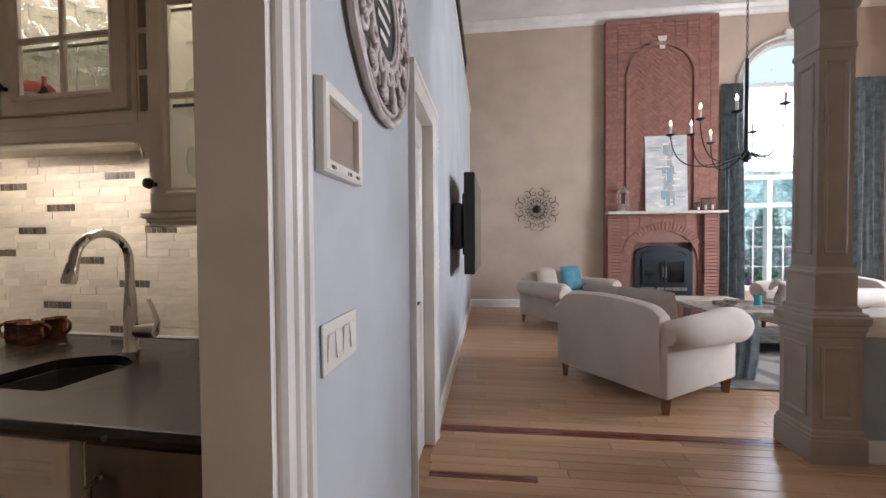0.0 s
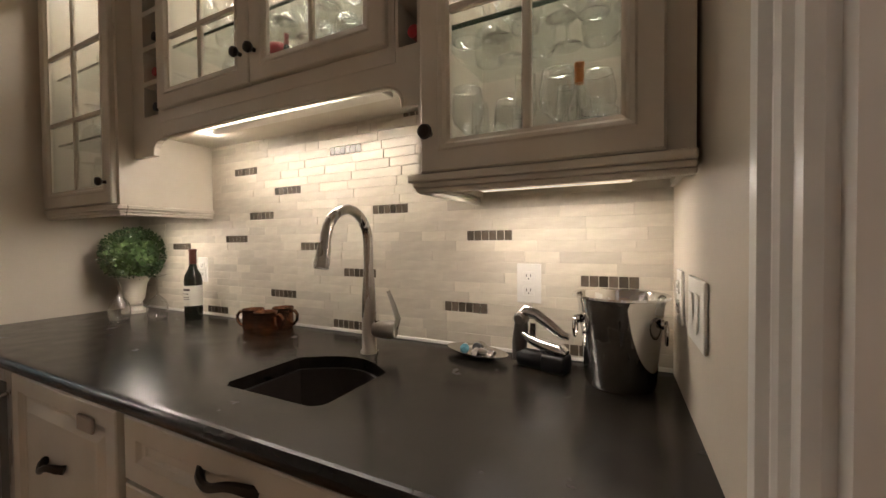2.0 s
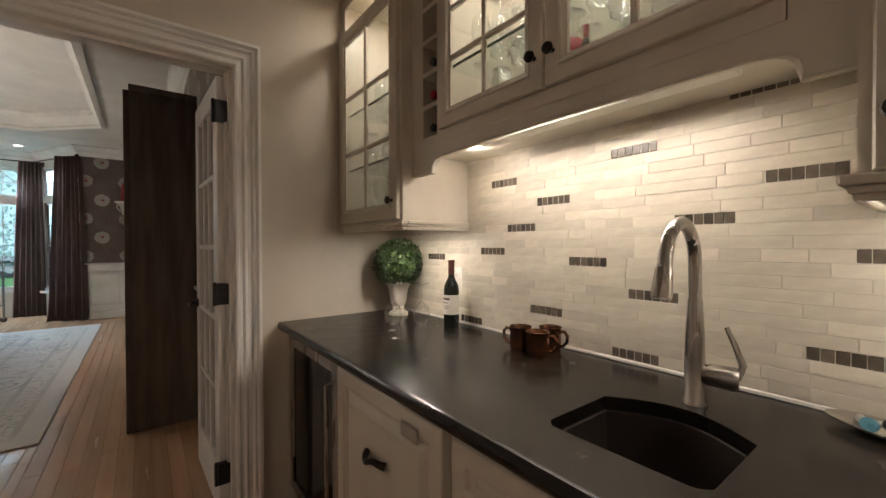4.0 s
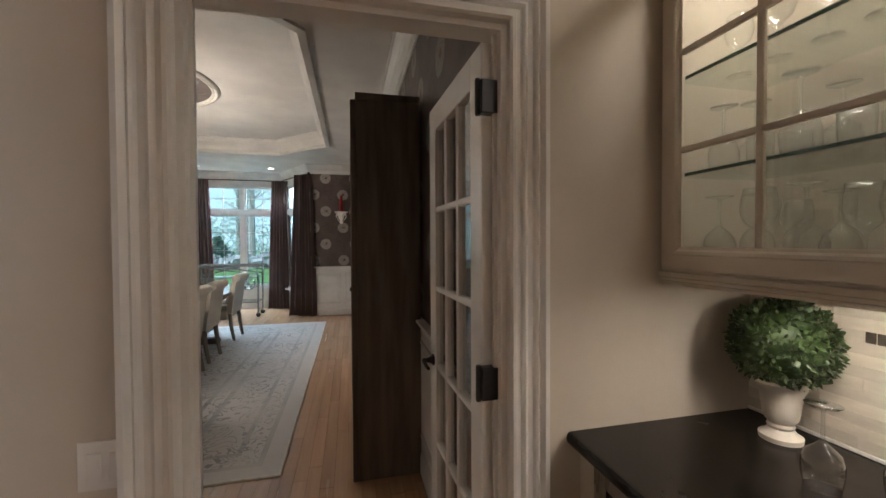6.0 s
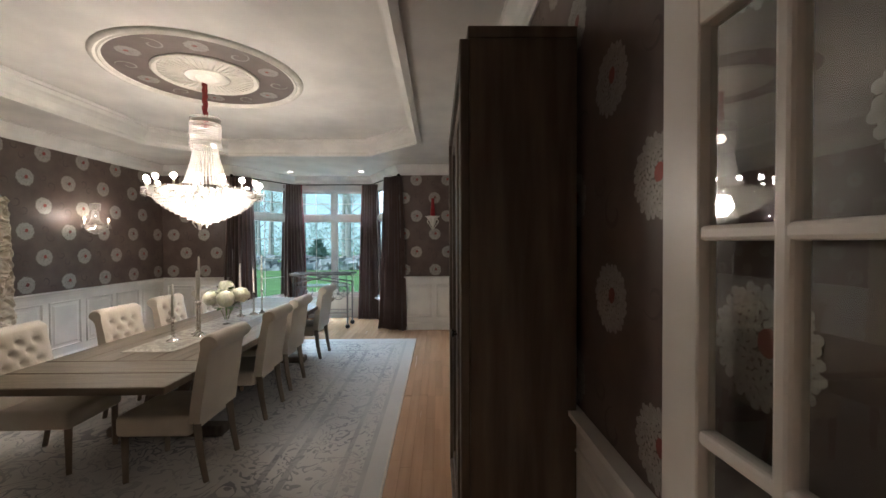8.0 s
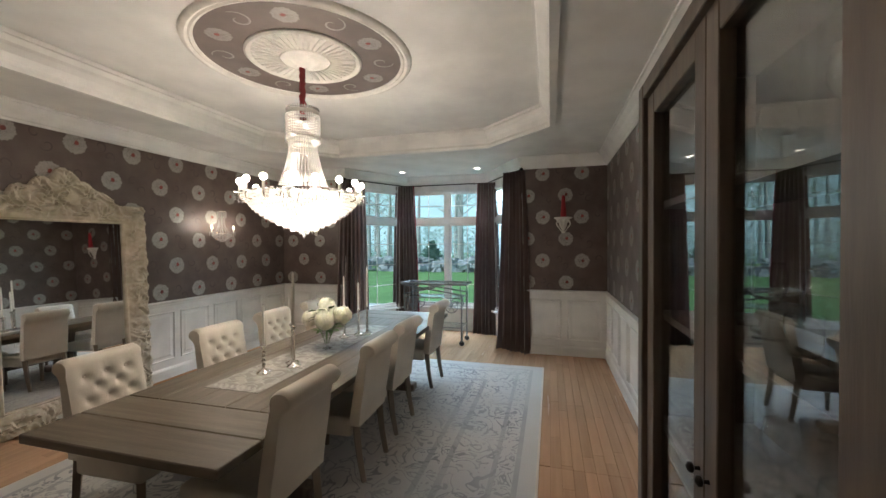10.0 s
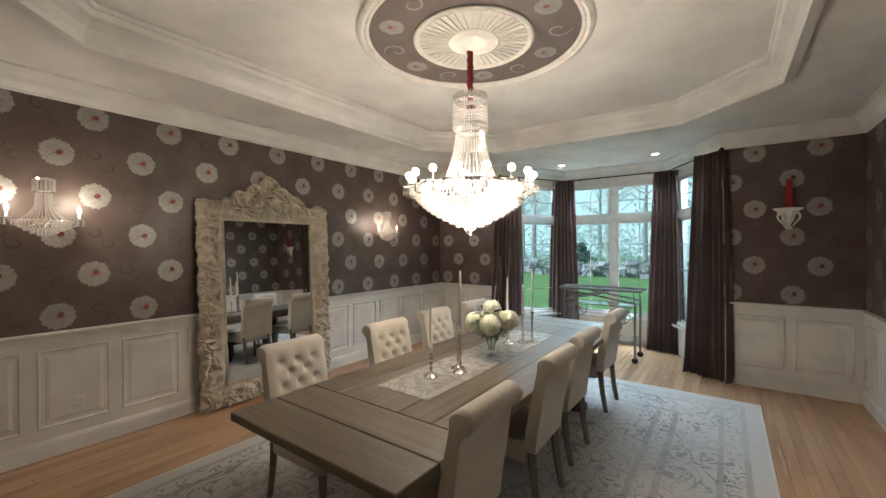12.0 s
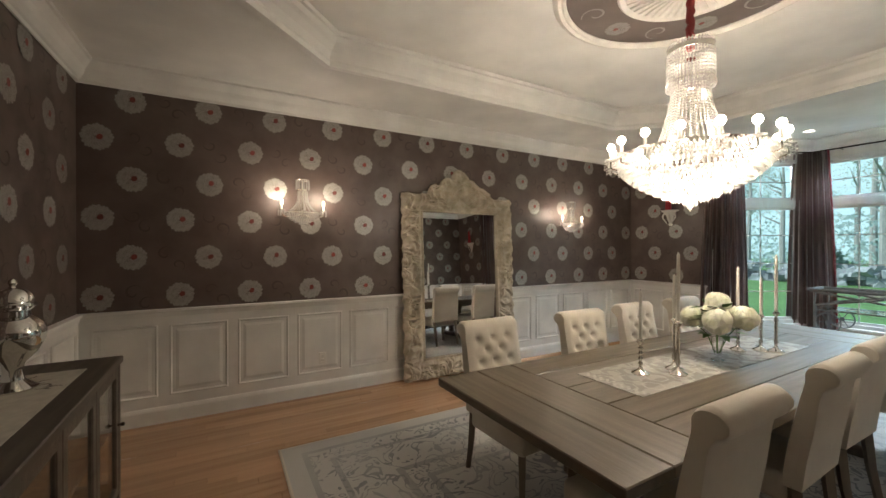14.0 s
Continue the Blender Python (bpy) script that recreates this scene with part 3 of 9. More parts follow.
# north opening: trim on the dining side faces -y
casing("trim", Matrix.Translation((OPEN_N[0], YN, 0)), OPEN_N[1] - OPEN_N[0], OPEN_N[2], "white casing of the tall opening to the vestibule")
jamb("trim", Matrix.Translation((OPEN_N[0], YN, 0)), OPEN_N[1] - OPEN_N[0], OPEN_N[2], 0.14, "white jamb of the tall opening", stop=False)
# vestibule beyond it
bm = B()
box(bm, -9.0, 2.9, 0, -5.2, 3.0, 3.1)
box(bm, -9.0, YN + 0.14, 0, -8.9, 2.9, 3.1)
box(bm, -5.3, YN + 0.14, 0, -5.2, 2.9, 3.1)
structure("wall_vestibule", bm, M_HALL_WALL, "grey painted vestibule wall", "wall")
structure("ceiling_vestibule", box(B(), -9.0, YN + 0.14, 3.1, -5.2, 3.0, 3.2), M_CEIL, "white vestibule ceiling", "ceiling")
structure("floor_vestibule", box(B(), -8.9, YN + 0.0, -0.011, -5.3, 2.9, 0.003), mat("dark_slate_floor", (0.04, 0.04, 0.045), 0.4, scale=5, bump=0.1), "dark slate vestibule floor", "floor")
wainscot("wainscot_vestibule", (-5.3, 2.9), (-8.9, 2.9), 6)

FLUTED = [(0, 0), (0.024, 0), (0.034, 0.006), (0.034, 0.016), (0.025, 0.021), (0.023, 0.033), (0.031, 0.038), (0.035, 0.044), (0.031, 0.050), (0.026, 0.055), (0.026, 0.070), (0.035, 0.075), (0.039, 0.082), (0.035, 0.089), (0.042, 0.094), (0.050, 0.100), (0.050, 0.113), (0, 0.113)]
# pantry doorway (pantry side trim faces +x, dining side faces -x)
dw = DOOR_E[1] - DOOR_E[0]
casing("trim", Matrix.Translation((XE + TE, DOOR_E[0], 0)) @ RZ(90), dw, DOOR_E[2], "white fluted casing of the doorway to the dining room", prof=FLUTED)
jamb("trim", Matrix.Translation((XE + TE, DOOR_E[0], 0)) @ RZ(90), dw, DOOR_E[2], TE, "white door jamb")

# ---------------------------------------------------------------- the setting: pantry, hall, living room
XPW = XE + TE
YB = 1.985
# frame of the living room and of the wall between pantry and hall
LR = Matrix.Translation((-0.028, 1.17, 0)) @ RZ(3.0)
bm = B()
box(bm, XPW, YB, 0, -0.1, YB + 0.12, 2.9)
structure("wall_pantry_back", bm, M_PANTRY_WALL, "warm beige pantry wall", "wall")
bm = B()
box(bm, -0.128, 0.0, 0, -0.005, 0.998, 2.9)
part_wall = structure("wall_pantry_side", bm, M_PANTRY_WALL, "warm beige pantry side wall", "wall", loc=LR)
bm = B()
box(bm, -0.004, 0.0, 0, 0.0, 1.0, 5.6)
box(bm, -0.130, 0.0, 2.9, -0.004, 1.0, 5.6)
box(bm, -0.130, 1.0, 0, 0.0, 1.22, 5.6)
box(bm, -0.130, 1.22, 2.05, 0.0, 1.845, 5.6)
box(bm, -0.130, 1.845, 0, 0.0, 7.5, 3.8)
structure("wall_hall", bm, M_HALL_WALL, "pale blue-grey hall wall", "wall", loc=LR)
bm = B()
box(bm, XPW - 0.002, -5.0, 0, XPW + 0.004, DOOR_E[0] - 0.12, 2.75)
box(bm, XPW - 0.002, DOOR_E[0] - 0.12, DOOR_E[2] + 0.12, XPW + 0.004, DOOR_E[1] + 0.12, 2.75)
structure("wall_pantry_west", box(bm, XPW - 0.002, DOOR_E[1] + 0.12, 0, XPW + 0.004, YB, 2.75), M_PANTRY_WALL, "warm beige pantry wall beside the doorway", "wall")
bm = B()
box(bm, XPW, -5.0, 2.75, -0.0, YB + 0.12, 2.85)
structure("ceiling_pantry", bm, M_CEIL, "off-white pantry ceiling", "ceiling")
# head over the pantry opening
structure("wall_pantry_head", box(B(), -0.128, -5.7, 2.35, 0, 0, 5.6), M_HALL_WALL, "wall over the pantry opening", "wall", loc=LR)
casing("trim", LR @ Matrix.Translation((0, -1.45, 0)) @ RZ(90), 1.45, 2.35, "white fluted casing of the pantry opening", prof=THINCASE)
casing("trim", LR @ Matrix.Translation((-0.128, 0, 0)) @ RZ(-90), 1.45, 2.35, "white casing of the pantry opening", prof=THINCASE)
jamb("trim", LR @ Matrix.Translation((0, -1.45, 0)) @ RZ(90), 1.45, 2.35, 0.128, "white jamb of the pantry opening", stop=False)

# hall door
casing("trim", LR @ Matrix.Translation((0, 1.235, 0)) @ RZ(90), 0.595, 2.035, "white casing of the closet door")
jamb("trim", LR @ Matrix.Translation((0, 1.22, 0)) @ RZ(90), 0.625, 2.05, 0.13, "white closet door jamb", stop=False)

# living room walls, ceiling and the enclosing kitchen side
YF = 7.10
WX0, WX1, WZS = 4.87, 6.45, 4.05
bm = B()
box(bm, -0.7, YF, 0, WX0, YF + 0.2, 5.6)
box(bm, WX0, YF, 0, WX1, YF + 0.2, 0.35)
box(bm, WX1, YF, 0, 7.6, YF + 0.2, 5.6)
wr = (WX1 - WX0) / 2
arcpts = [(WX0 + wr - wr * math.cos(math.pi * k / 20), WZS + wr * math.sin(math.pi * k / 20)) for k in range(21)]
for (x0, z0), (x1, z1) in zip(arcpts, arcpts[1:]):
    f = [bm.verts.new(p) for p in ((x0, YF, z0), (x1, YF, z1), (x1, YF, 5.6), (x0, YF, 5.6))]
    g = [bm.verts.new((v.co.x, YF + 0.2, v.co.z)) for v in f]
    bm.faces.new(f)
    bm.faces.new(g[::-1])
    bm.faces.new((f[0], f[1], g[1], g[0]))
wall_lr = structure("wall_living_back", bm, M_BEIGE_WALL, "beige living room wall", "wall", loc=LR)
# unseen wall; its opening is placed to let in the added sky lamp
bm = B()
box(bm, 7.5, -4.4, 0, 7.7, 2.3, 5.6)
box(bm, 7.5, 4.7, 0, 7.7, YF + 0.2, 5.6)
box(bm, 7.5, 2.3, 0, 7.7, 4.7, 0.3)
box(bm, 7.5, 2.3, 3.6, 7.7, 4.7, 5.6)
structure("wall_living_east", bm, M_BEIGE_WALL, "beige living room wall", "wall", loc=LR)
# unseen enclosing wall, shut all along to keep sky light out
bm = B()
box(bm, -3.0, -4.6, 0, -1.6, -4.4, 5.6)
box(bm, 2.6, -4.6, 0, 7.7, -4.4, 5.6)
box(bm, -1.6, -4.6, 0, 2.6, -4.4, 5.6)
structure("wall_kitchen_south", bm, M_BEIGE_WALL, "beige wall behind the hall", "wall", loc=LR)
structure("ceiling_living", box(B(), -1.5, -4.6, 5.5, 7.8, YF + 0.3, 5.6), M_CEIL, "white living room ceiling", "ceiling", loc=LR)
structure("wall_landing", box(B(), -1.6, 1.4, 3.3, -1.5, 7.3, 5.6), M_BEIGE_WALL, "pale wall of the upper landing", "wall", loc=LR)
structure("floor_landing", box(B(), -1.5, 1.0, 3.55, -0.13, 7.3, 3.8), M_CEIL, "upper landing floor edge", "floor", loc=LR)
bm = B()
sweep(bm, [(7.5, YF, 5.5 - 0.18), (-0.7, YF, 5.5 - 0.18)], CROWN)
structure("trim", bm, M_TRIM, "white crown moulding of the living room", "moulding", loc=LR)
bm = B()
sweep(bm, [(2.3, YF, 0), (-0.2, YF, 0)], [(0, 0), (0.016, 0), (0.016, 0.12), (0.006, 0.14), (0, 0.145)])
structure("baseboard", bm, M_TRIM, "white baseboard of the living room", "baseboard", loc=LR)
bm = B()
sweep(bm, [(0, YF, 0), (0, 1.945, 0)], [(0, 0), (0.016, 0), (0.016, 0.12), (0.006, 0.14), (0, 0.145)])
structure("baseboard", bm, M_TRIM, "white baseboard along the hall wall", "baseboard", loc=LR)
structure("inlay_strip", box(B(), 0.02, 2.03, -0.01, 2.35, 2.12, 0.001), M_REDWOOD, "dark red inlay strip in the oak floor", "floor", loc=LR)
structure("inlay_strip", box(B(), 0.02, 1.50, -0.01, 0.62, 1.555, 0.001), M_REDWOOD, "dark red inlay strip in the oak floor", "floor", loc=LR)


# ---------------------------------------------------------------- pantry: worktop, sink, cabinets
def ring(bm, x0, z0, x1, z1, y, prof, mi=0):
    """A mitred frame in the x-z plane, standing out to -y: profile points (out, inset)."""
    rings = []
    for (cx, cz), (sx, sz) in zip(((x0, z0), (x1, z0), (x1, z1), (x0, z1)), ((1, 1), (-1, 1), (-1, -1), (1, -1))):
        rings.append([bm.verts.new((cx + sx * u, y - o, cz + sz * u)) for o, u in prof])
    k = len(prof)
    fs = []
    for i in range(4):
        a, b = rings[i], rings[(i + 1) % 4]
        for j in range(k):
            fs.append(bm.faces.new((a[j], a[(j + 1) % k], b[(j + 1) % k], b[j])))
    bmesh.ops.recalc_face_normals(bm, faces=fs)
    return bm


DOORPROF = [(0, 0), (0.016, 0), (0.020, 0.004), (0.020, 0.044), (0.024, 0.048), (0.022, 0.056), (0.014, 0.062), (0.012, 0.070), (0, 0.070)]


def knob_part(parent, x, y, z, r=0.017):
    bm = B()
    lathe(bm, [(0.007, 0), (0.006, 0.012), (r * 0.8, 0.016), (r, 0.023), (r * 0.85, 0.031), (r * 0.3, 0.035)], 14,
          m=Matrix.Translation((x, y, z)) @ Matrix.Rotation(radians(90), 4, "X"))
    return part("knob", bm, M_BRONZE, parent, "dark bronze knob", smooth=True)


def pull_part(parent, x0, x1, y, z):
    bm = B()
    n = 12
    pts = [(x0 + (x1 - x0) * i / n, y - 0.006 - 0.028 * math.sin(math.pi * i / n) ** 0.6, z - 0.010 * math.sin(2 * math.pi * i / n)) for i in range(n + 1)]
    tube(bm, pts, [0.010 - 0.003 * math.sin(math.pi * i / n) for i in range(n + 1)], 8, flat=1.3)
    return part("handle", bm, M_BRONZE, parent, "dark bronze curved pull", smooth=True)


def glass_door(parent, x0, z0, x1, z1, y, cols, rows, knob=None):
    bm = B()
    ring(bm, x0, z0, x1, z1, y, DOORPROF)
    d = part("door", bm, M_CAB, parent, "cream glazed cabinet door")
    a0, c0, a1, c1 = x0 + 0.068, z0 + 0.068, x1 - 0.068, z1 - 0.068
    for i in range(1, cols):
        x = a0 + (a1 - a0) * i / cols
        part("glazing_bar", box(B(), x - 0.009, y - 0.016, c0, x + 0.009, y - 0.001, c1, 0.003), M_CAB, d)
    for k in range(1, rows):
        z = c0 + (c1 - c0) * k / rows
        part("glazing_bar", box(B(), a0, y - 0.0155, z - 0.009, a1, y - 0.0005, z + 0.009, 0.003), M_CAB, d)
    p = part("pane", box(B(), a0, y - 0.008, c0, a1, y - 0.005, c1), M_PANE, d)
    p.visible_shadow = False
    if knob:
        knob_part(d, knob[0], y - 0.022, knob[1])
    return d


def carcass(name, x0, x1, y0, z0, z1, label, shelves=(), bottom=True):
    th = thing(name, (0, 0, 0), label, "cabinet", "pantry upper cabinets")
    part("side_panel", box(B(), x0, y0, z0, x0 + 0.018, YB - 0.014, z1), M_CAB, th)
    part("side_panel", box(B(), x1 - 0.018, y0, z0, x1, YB - 0.014, z1), M_CAB, th)
    part("back_panel", box(B(), x0 + 0.018, YB - 0.020, z0, x1 - 0.018, YB - 0.014, z1), M_CAB, th)
    part("top_panel", box(B(), x0 + 0.018, y0, z1 - 0.02, x1 - 0.018, YB - 0.02, z1), M_CAB, th)
    part("bottom_panel", box(B(), x0 + 0.018, y0, z0 + 0.02, x1 - 0.018, YB - 0.02, z0 + 0.04), M_CAB, th)
    for z in shelves:
        s = part("shelf", box(B(), x0 + 0.02, y0 + 0.03, z, x1 - 0.02, YB - 0.022, z + 0.008), M_SHELF_GLASS, th, "clear glass shelf")
        s.visible_shadow = False
        part("shelf_edge", box(B(), x0 + 0.02, y0 + 0.026, z - 0.001, x1 - 0.02, y0 + 0.0295, z + 0.009), M_SHELF_EDGE, s)
    return th


ZTOP = 2.62
# right cabinet
cab_r = carcass("upper_cabinet", -0.725, -0.188, 1.615, 1.385, ZTOP, "cream upper cabinet with a glazed door full of stemware", (1.735, 2.03))
bm = B()
ring(bm, -0.725, 1.385, -0.188, ZTOP, 1.615, [(0, 0), (0.012, 0), (0.012, 0.06), (0, 0.06)])
part("face_frame", bm, M_CAB, cab_r)
glass_door(cab_r, -0.708, 1.405, -0.232, 2.375, 1.603, 2, 3, (-0.682, 1.487))
for out, z0, z1 in ((0.004, 1.362, 1.374), (0.010, 1.374, 1.386), (0.020, 1.386, 1.403)):
    part("light_rail", box(B(), -0.725 - out, 1.603 - out, z0, -0.186, 1.622, z1, 0.004, 2), M_CAB, cab_r)
    part("light_rail", box(B(), -0.725 - out, 1.622, z0, -0.715, YB - 0.016, z1, 0.003), M_CAB, cab_r)

# left cabinet
cab_l = carcass("upper_cabinet", XPW + 0.006, -2.05, 1.615, 1.385, ZTOP, "cream upper cabinet with a narrow glazed door and stemware", (1.70, 2.0))
bm = B()
ring(bm, XPW + 0.006, 1.385, -2.05, ZTOP, 1.615, [(0, 0), (0.012, 0), (0.012, 0.06), (0, 0.06)])
part("face_frame", bm, M_CAB, cab_l)
glass_door(cab_l, XPW + 0.025, 1.41, -2.068, 2.42, 1.603, 2, 3, (-2.10, 1.49))
for out, z0, z1 in ((0.002, 1.362, 1.374), (0.007, 1.374, 1.386), (0.014, 1.386, 1.403)):
    part("light_rail", box(B(), XPW + 0.006, 1.603 - out, z0, -2.05 + out, 1.622, z1, 0.003), M_CAB, cab_l)
    part("light_rail", box(B(), -2.060, 1.622, z0, -2.05 + out, YB - 0.016, z1, 0.003), M_CAB, cab_l)

# middle cabinet with wine cubbies and an arched valance
cab_m = carcass("upper_cabinet", -1.86, -0.82, 1.665, 1.70, ZTOP, "cream upper cabinet with a pair of glazed doors over the sink", (1.985,))
bm = B()
ring(bm, -1.86, 1.70, -0.82, ZTOP, 1.665, [(0, 0), (0.012, 0), (0.012, 0.06), (0, 0.06)])
part("face_frame", bm, M_CAB, cab_m)
glass_door(cab_m, -1.842, 1.742, -1.345, 2.42, 1.653, 2, 3, (-1.372, 1.832))
glass_door(cab_m, -1.338, 1.742, -0.838, 2.42, 1.653, 2, 3, (-1.308, 1.832))
# valance: a board with a shallow arch and stepped ends
bm = B()
pts = [(-2.05, 1.70), (-2.05, 1.585), (-1.905, 1.585), (-1.903, 1.600)]
pts += [(-1.903 + 0.050 * (1 - math.cos(a)), 1.602 + 0.040 * math.sin(a)) for a in (0.3, 0.7, 1.1, 1.57)]
pts += [(-1.84 + 0.98 * k / 12, 1.644 + 0.010 * math.sin(math.pi * k / 12)) for k in range(13)]
pts += [(-0.85 + 0.050 * math.sin(a), 1.602 + 0.040 * math.cos(a)) for a in (0.3, 0.7, 1.1, 1.57)]
pts += [(-0.798, 1.585), (-0.728, 1.585), (-0.728, 1.70)]
f0 = [bm.verts.new((x, 1.655, z)) for x, z in pts]
f1 = [bm.verts.new((x, 1.675, z)) for x, z in pts]
for i in range(len(pts)):
    j = (i + 1) % len(pts)
    bm.faces.new((f0[i], f0[j], f1[j], f1[i]))
bm.faces.new(f0)
bm.faces.new(f1[::-1])
bmesh.ops.recalc_face_normals(bm, faces=bm.faces[:])
part("valance", bm, M_CAB, cab_m, "cream arched valance board")
part("valance_bead", tube(B(), [(x, 1.653, z) for x, z in pts[2:-1]], 0.005, 6), M_CAB, cab_m)
part("underside_panel", box(B(), -2.045, 1.677, 1.690, -0.73, YB - 0.016, 1.70), M_CAB, cab_m)
for x0, x1 in ((-2.05, -1.862), (-0.818, -0.728)):
    a, b = (x0 + 0.08, x1 - 0.012) if x0 < -1 else (x0 + 0.008, x1 - 0.008)
    part("cubby_side", box(B(), x0, 1.655, 1.70, a, YB - 0.016, ZTOP), M_CAB, cab_m)
    part("cubby_side", box(B(), b, 1.655, 1.70, x1, YB - 0.016, ZTOP), M_CAB, cab_m)
    part("cubby_shelf", box(B(), a, 1.655, 1.70, b, YB - 0.016, 1.735), M_CAB, cab_m)
    z = 1.735
    while z < 2.5:
        part("cubby_shelf", box(B(), a, 1.655, z + 0.115, b, YB - 0.016, z + 0.133), M_CAB, cab_m)
        z += 0.133
    part("cubby_back", box(B(), a + 0.001, YB - 0.030, 1.736, b - 0.001, YB - 0.018, ZTOP - 0.05), M_CAB, cab_m)

# lit strip under the middle cabinet
strip = thing("strip_light", (0, 0, 0), "slim lit strip fixed under the middle cabinet", "strip light")
part("housing", box(B(), -1.74, 1.735, 1.672, -0.92, 1.795, 1.690, 0.004), M_PLATE, strip)
part("diffuser", box(B(), -1.73, 1.732, 1.674, -0.93, 1.7345, 1.686), M_LED, strip, "glowing diffuser")
for k in range(4):
    part("bulb", box(B(), -1.69 + k * 0.22, 1.7300, 1.676, -1.63 + k * 0.22, 1.7318, 1.684), M_LED, strip)
for x0, x1 in ((-0.66, -0.28), (-2.43, -2.09)):
    s2 = thing("strip_light", (0, 0, 0), "slim strip light fixed under the upper cabinet", "strip light")
    part("housing", box(B(), x0, 1.78, 1.388, x1, 1.83, 1.404, 0.003), M_PLATE, s2)
    part("diffuser", box(B(), x0 + 0.01, 1.785, 1.3845, x1 - 0.01, 1.825, 1.3875), M_LED_DIM, s2)

# worktop with the cut-out of the sink
SX0, SX1, SY0, SY1 = -1.168, -0.858, 1.415, 1.655
arc = [(SX1 + (SX0 - SX1) * k / 12, SY1 + 0.072 * math.sin(math.pi * k / 12)) for k in range(13)]
bm = B()
prism(bm, [(XPW + 0.006, 1.278), (-0.155, 1.278), (-0.165, 1.53), (SX1, 1.53), (SX1, SY0 + 0.02), (SX1 - 0.02, SY0), (SX0 + 0.02, SY0), (SX0, SY0 + 0.02), (SX0, 1.53), (XPW + 0.006, 1.53)], 0.876, 0.914)
prism(bm, [(-0.165, 1.53), (-0.195, YB - 0.012), (XPW + 0.006, YB - 0.012), (XPW + 0.006, 1.53), (SX0, 1.53), *arc[::-1], (SX1, 1.53)], 0.876, 0.914)
nose = [(0.0, 0.876), (0.008, 0.877), (0.014, 0.884), (0.016, 0.895), (0.014, 0.906), (0.008, 0.913), (0.0, 0.914)]
n0 = [bm.verts.new((XPW + 0.006, 1.278 - o, z)) for o, z in nose]
n1 = [bm.verts.new((-0.155, 1.278 - o, z)) for o, z in nose]
fs = [bm.faces.new((n0[i], n0[i + 1], n1[i + 1], n1[i])) for i in range(len(nose) - 1)]
bmesh.ops.recalc_face_normals(bm, faces=bm.faces[:])
tagged(part("worktop", bm, M_COUNTER, smooth=True), "dark honed stone worktop with faint smears over the cabinets", "worktop")

# undermount sink
sink = thing("sink", (0, 0, 0), "dark brown undermount bar sink with an arched back", "sink")
out = [(SX1, SY0 + 0.02), (SX1 - 0.02, SY0), (SX0 + 0.02, SY0), (SX0, SY0 + 0.02), *arc[::-1]]
cx, cy = (SX0 + SX1) / 2, (SY0 + SY1) / 2 + 0.02
bm = B()
levels = [(1.03, 0.875), (1.0, 0.874), (0.985, 0.80), (0.95, 0.735), (0.86, 0.715), (0.15, 0.708)]
rings = [[bm.verts.new((cx + (x - cx) * s, cy + (y - cy) * s, z)) for x, y in out] for s, z in levels]
for a, b in zip(rings, rings[1:]):
    for i in range(len(out)):
        bm.faces.new((a[i], a[(i + 1) % len(out)], b[(i + 1) % len(out)], b[i]))
bm.faces.new(rings[-1])
bmesh.ops.recalc_face_normals(bm, faces=bm.faces[:])
for f in bm.faces:
    f.normal_flip()
bmesh.ops.solidify(bm, geom=bm.faces[:], thickness=0.006)
part("bowl", bm, M_SINK, sink, smooth=True)
part("drain", lathe(B(), [(0.04, 0), (0.042, 0.003), (0.03, 0.004), (0.01, 0.002)], 20, (cx, cy, 0.709)), M_CHROME, sink, "steel drain")
part("overflow", box(B(), -0.925, 1.695, 0.84, -0.895, 1.703, 0.852, 0.003), M_STEEL, sink, "small steel overflow slot")

# faucet
fx, fy = -1.012, 1.785
faucet = thing("faucet", (fx, fy, 0.914), "brushed nickel gooseneck pull-down faucet with a side lever", "faucet")
part("body", lathe(B(), [(0.027, 0), (0.027, 0.006), (0.0225, 0.012), (0.022, 0.10), (0.0205, 0.17), (0.0165, 0.235), (0.016, 0.25)], 20), M_STEEL, faucet, smooth=True)
dv = Vector((0.07, -0.99, 0)).normalized()
R = 0.098
pts = [Vector((0, 0, 0.25)), Vector((0, 0, 0.30)), Vector((0, 0, 0.325))]
pts += [dv * (R * (1 - math.cos(a))) + Vector((0, 0, 0.333 + R * math.sin(a))) for a in [math.pi * k / 12 for k in range(1, 12)]]
pts += [dv * (2 * R + 0.002) + Vector((0, 0, 0.330))]
part("neck", tube(B(), pts, 0.0145, 14), M_STEEL, faucet, smooth=True)
e0, e1 = dv * (2 * R + 0.002) + Vector((0, 0, 0.334)), dv * (2 * R + 0.018) + Vector((0, 0, 0.272))
part("spray_head", tube(B(), [e0, e0.lerp(e1, 0.1), e0.lerp(e1, 0.8), e1], [0.0155, 0.017, 0.0205, 0.019], 16), M_STEEL, faucet, smooth=True)
vd = Vector((0.9, 0.25, 0)).normalized()
part("valve", tube(B(), [vd * 0.015 + Vector((0, 0, 0.075)), vd * 0.03 + Vector((0, 0, 0.074)), vd * 0.075 + Vector((0, 0, 0.072)), vd * 0.085 + Vector((0, 0, 0.072))], [0.022, 0.025, 0.029, 0.024], 16), M_STEEL, faucet, smooth=True)
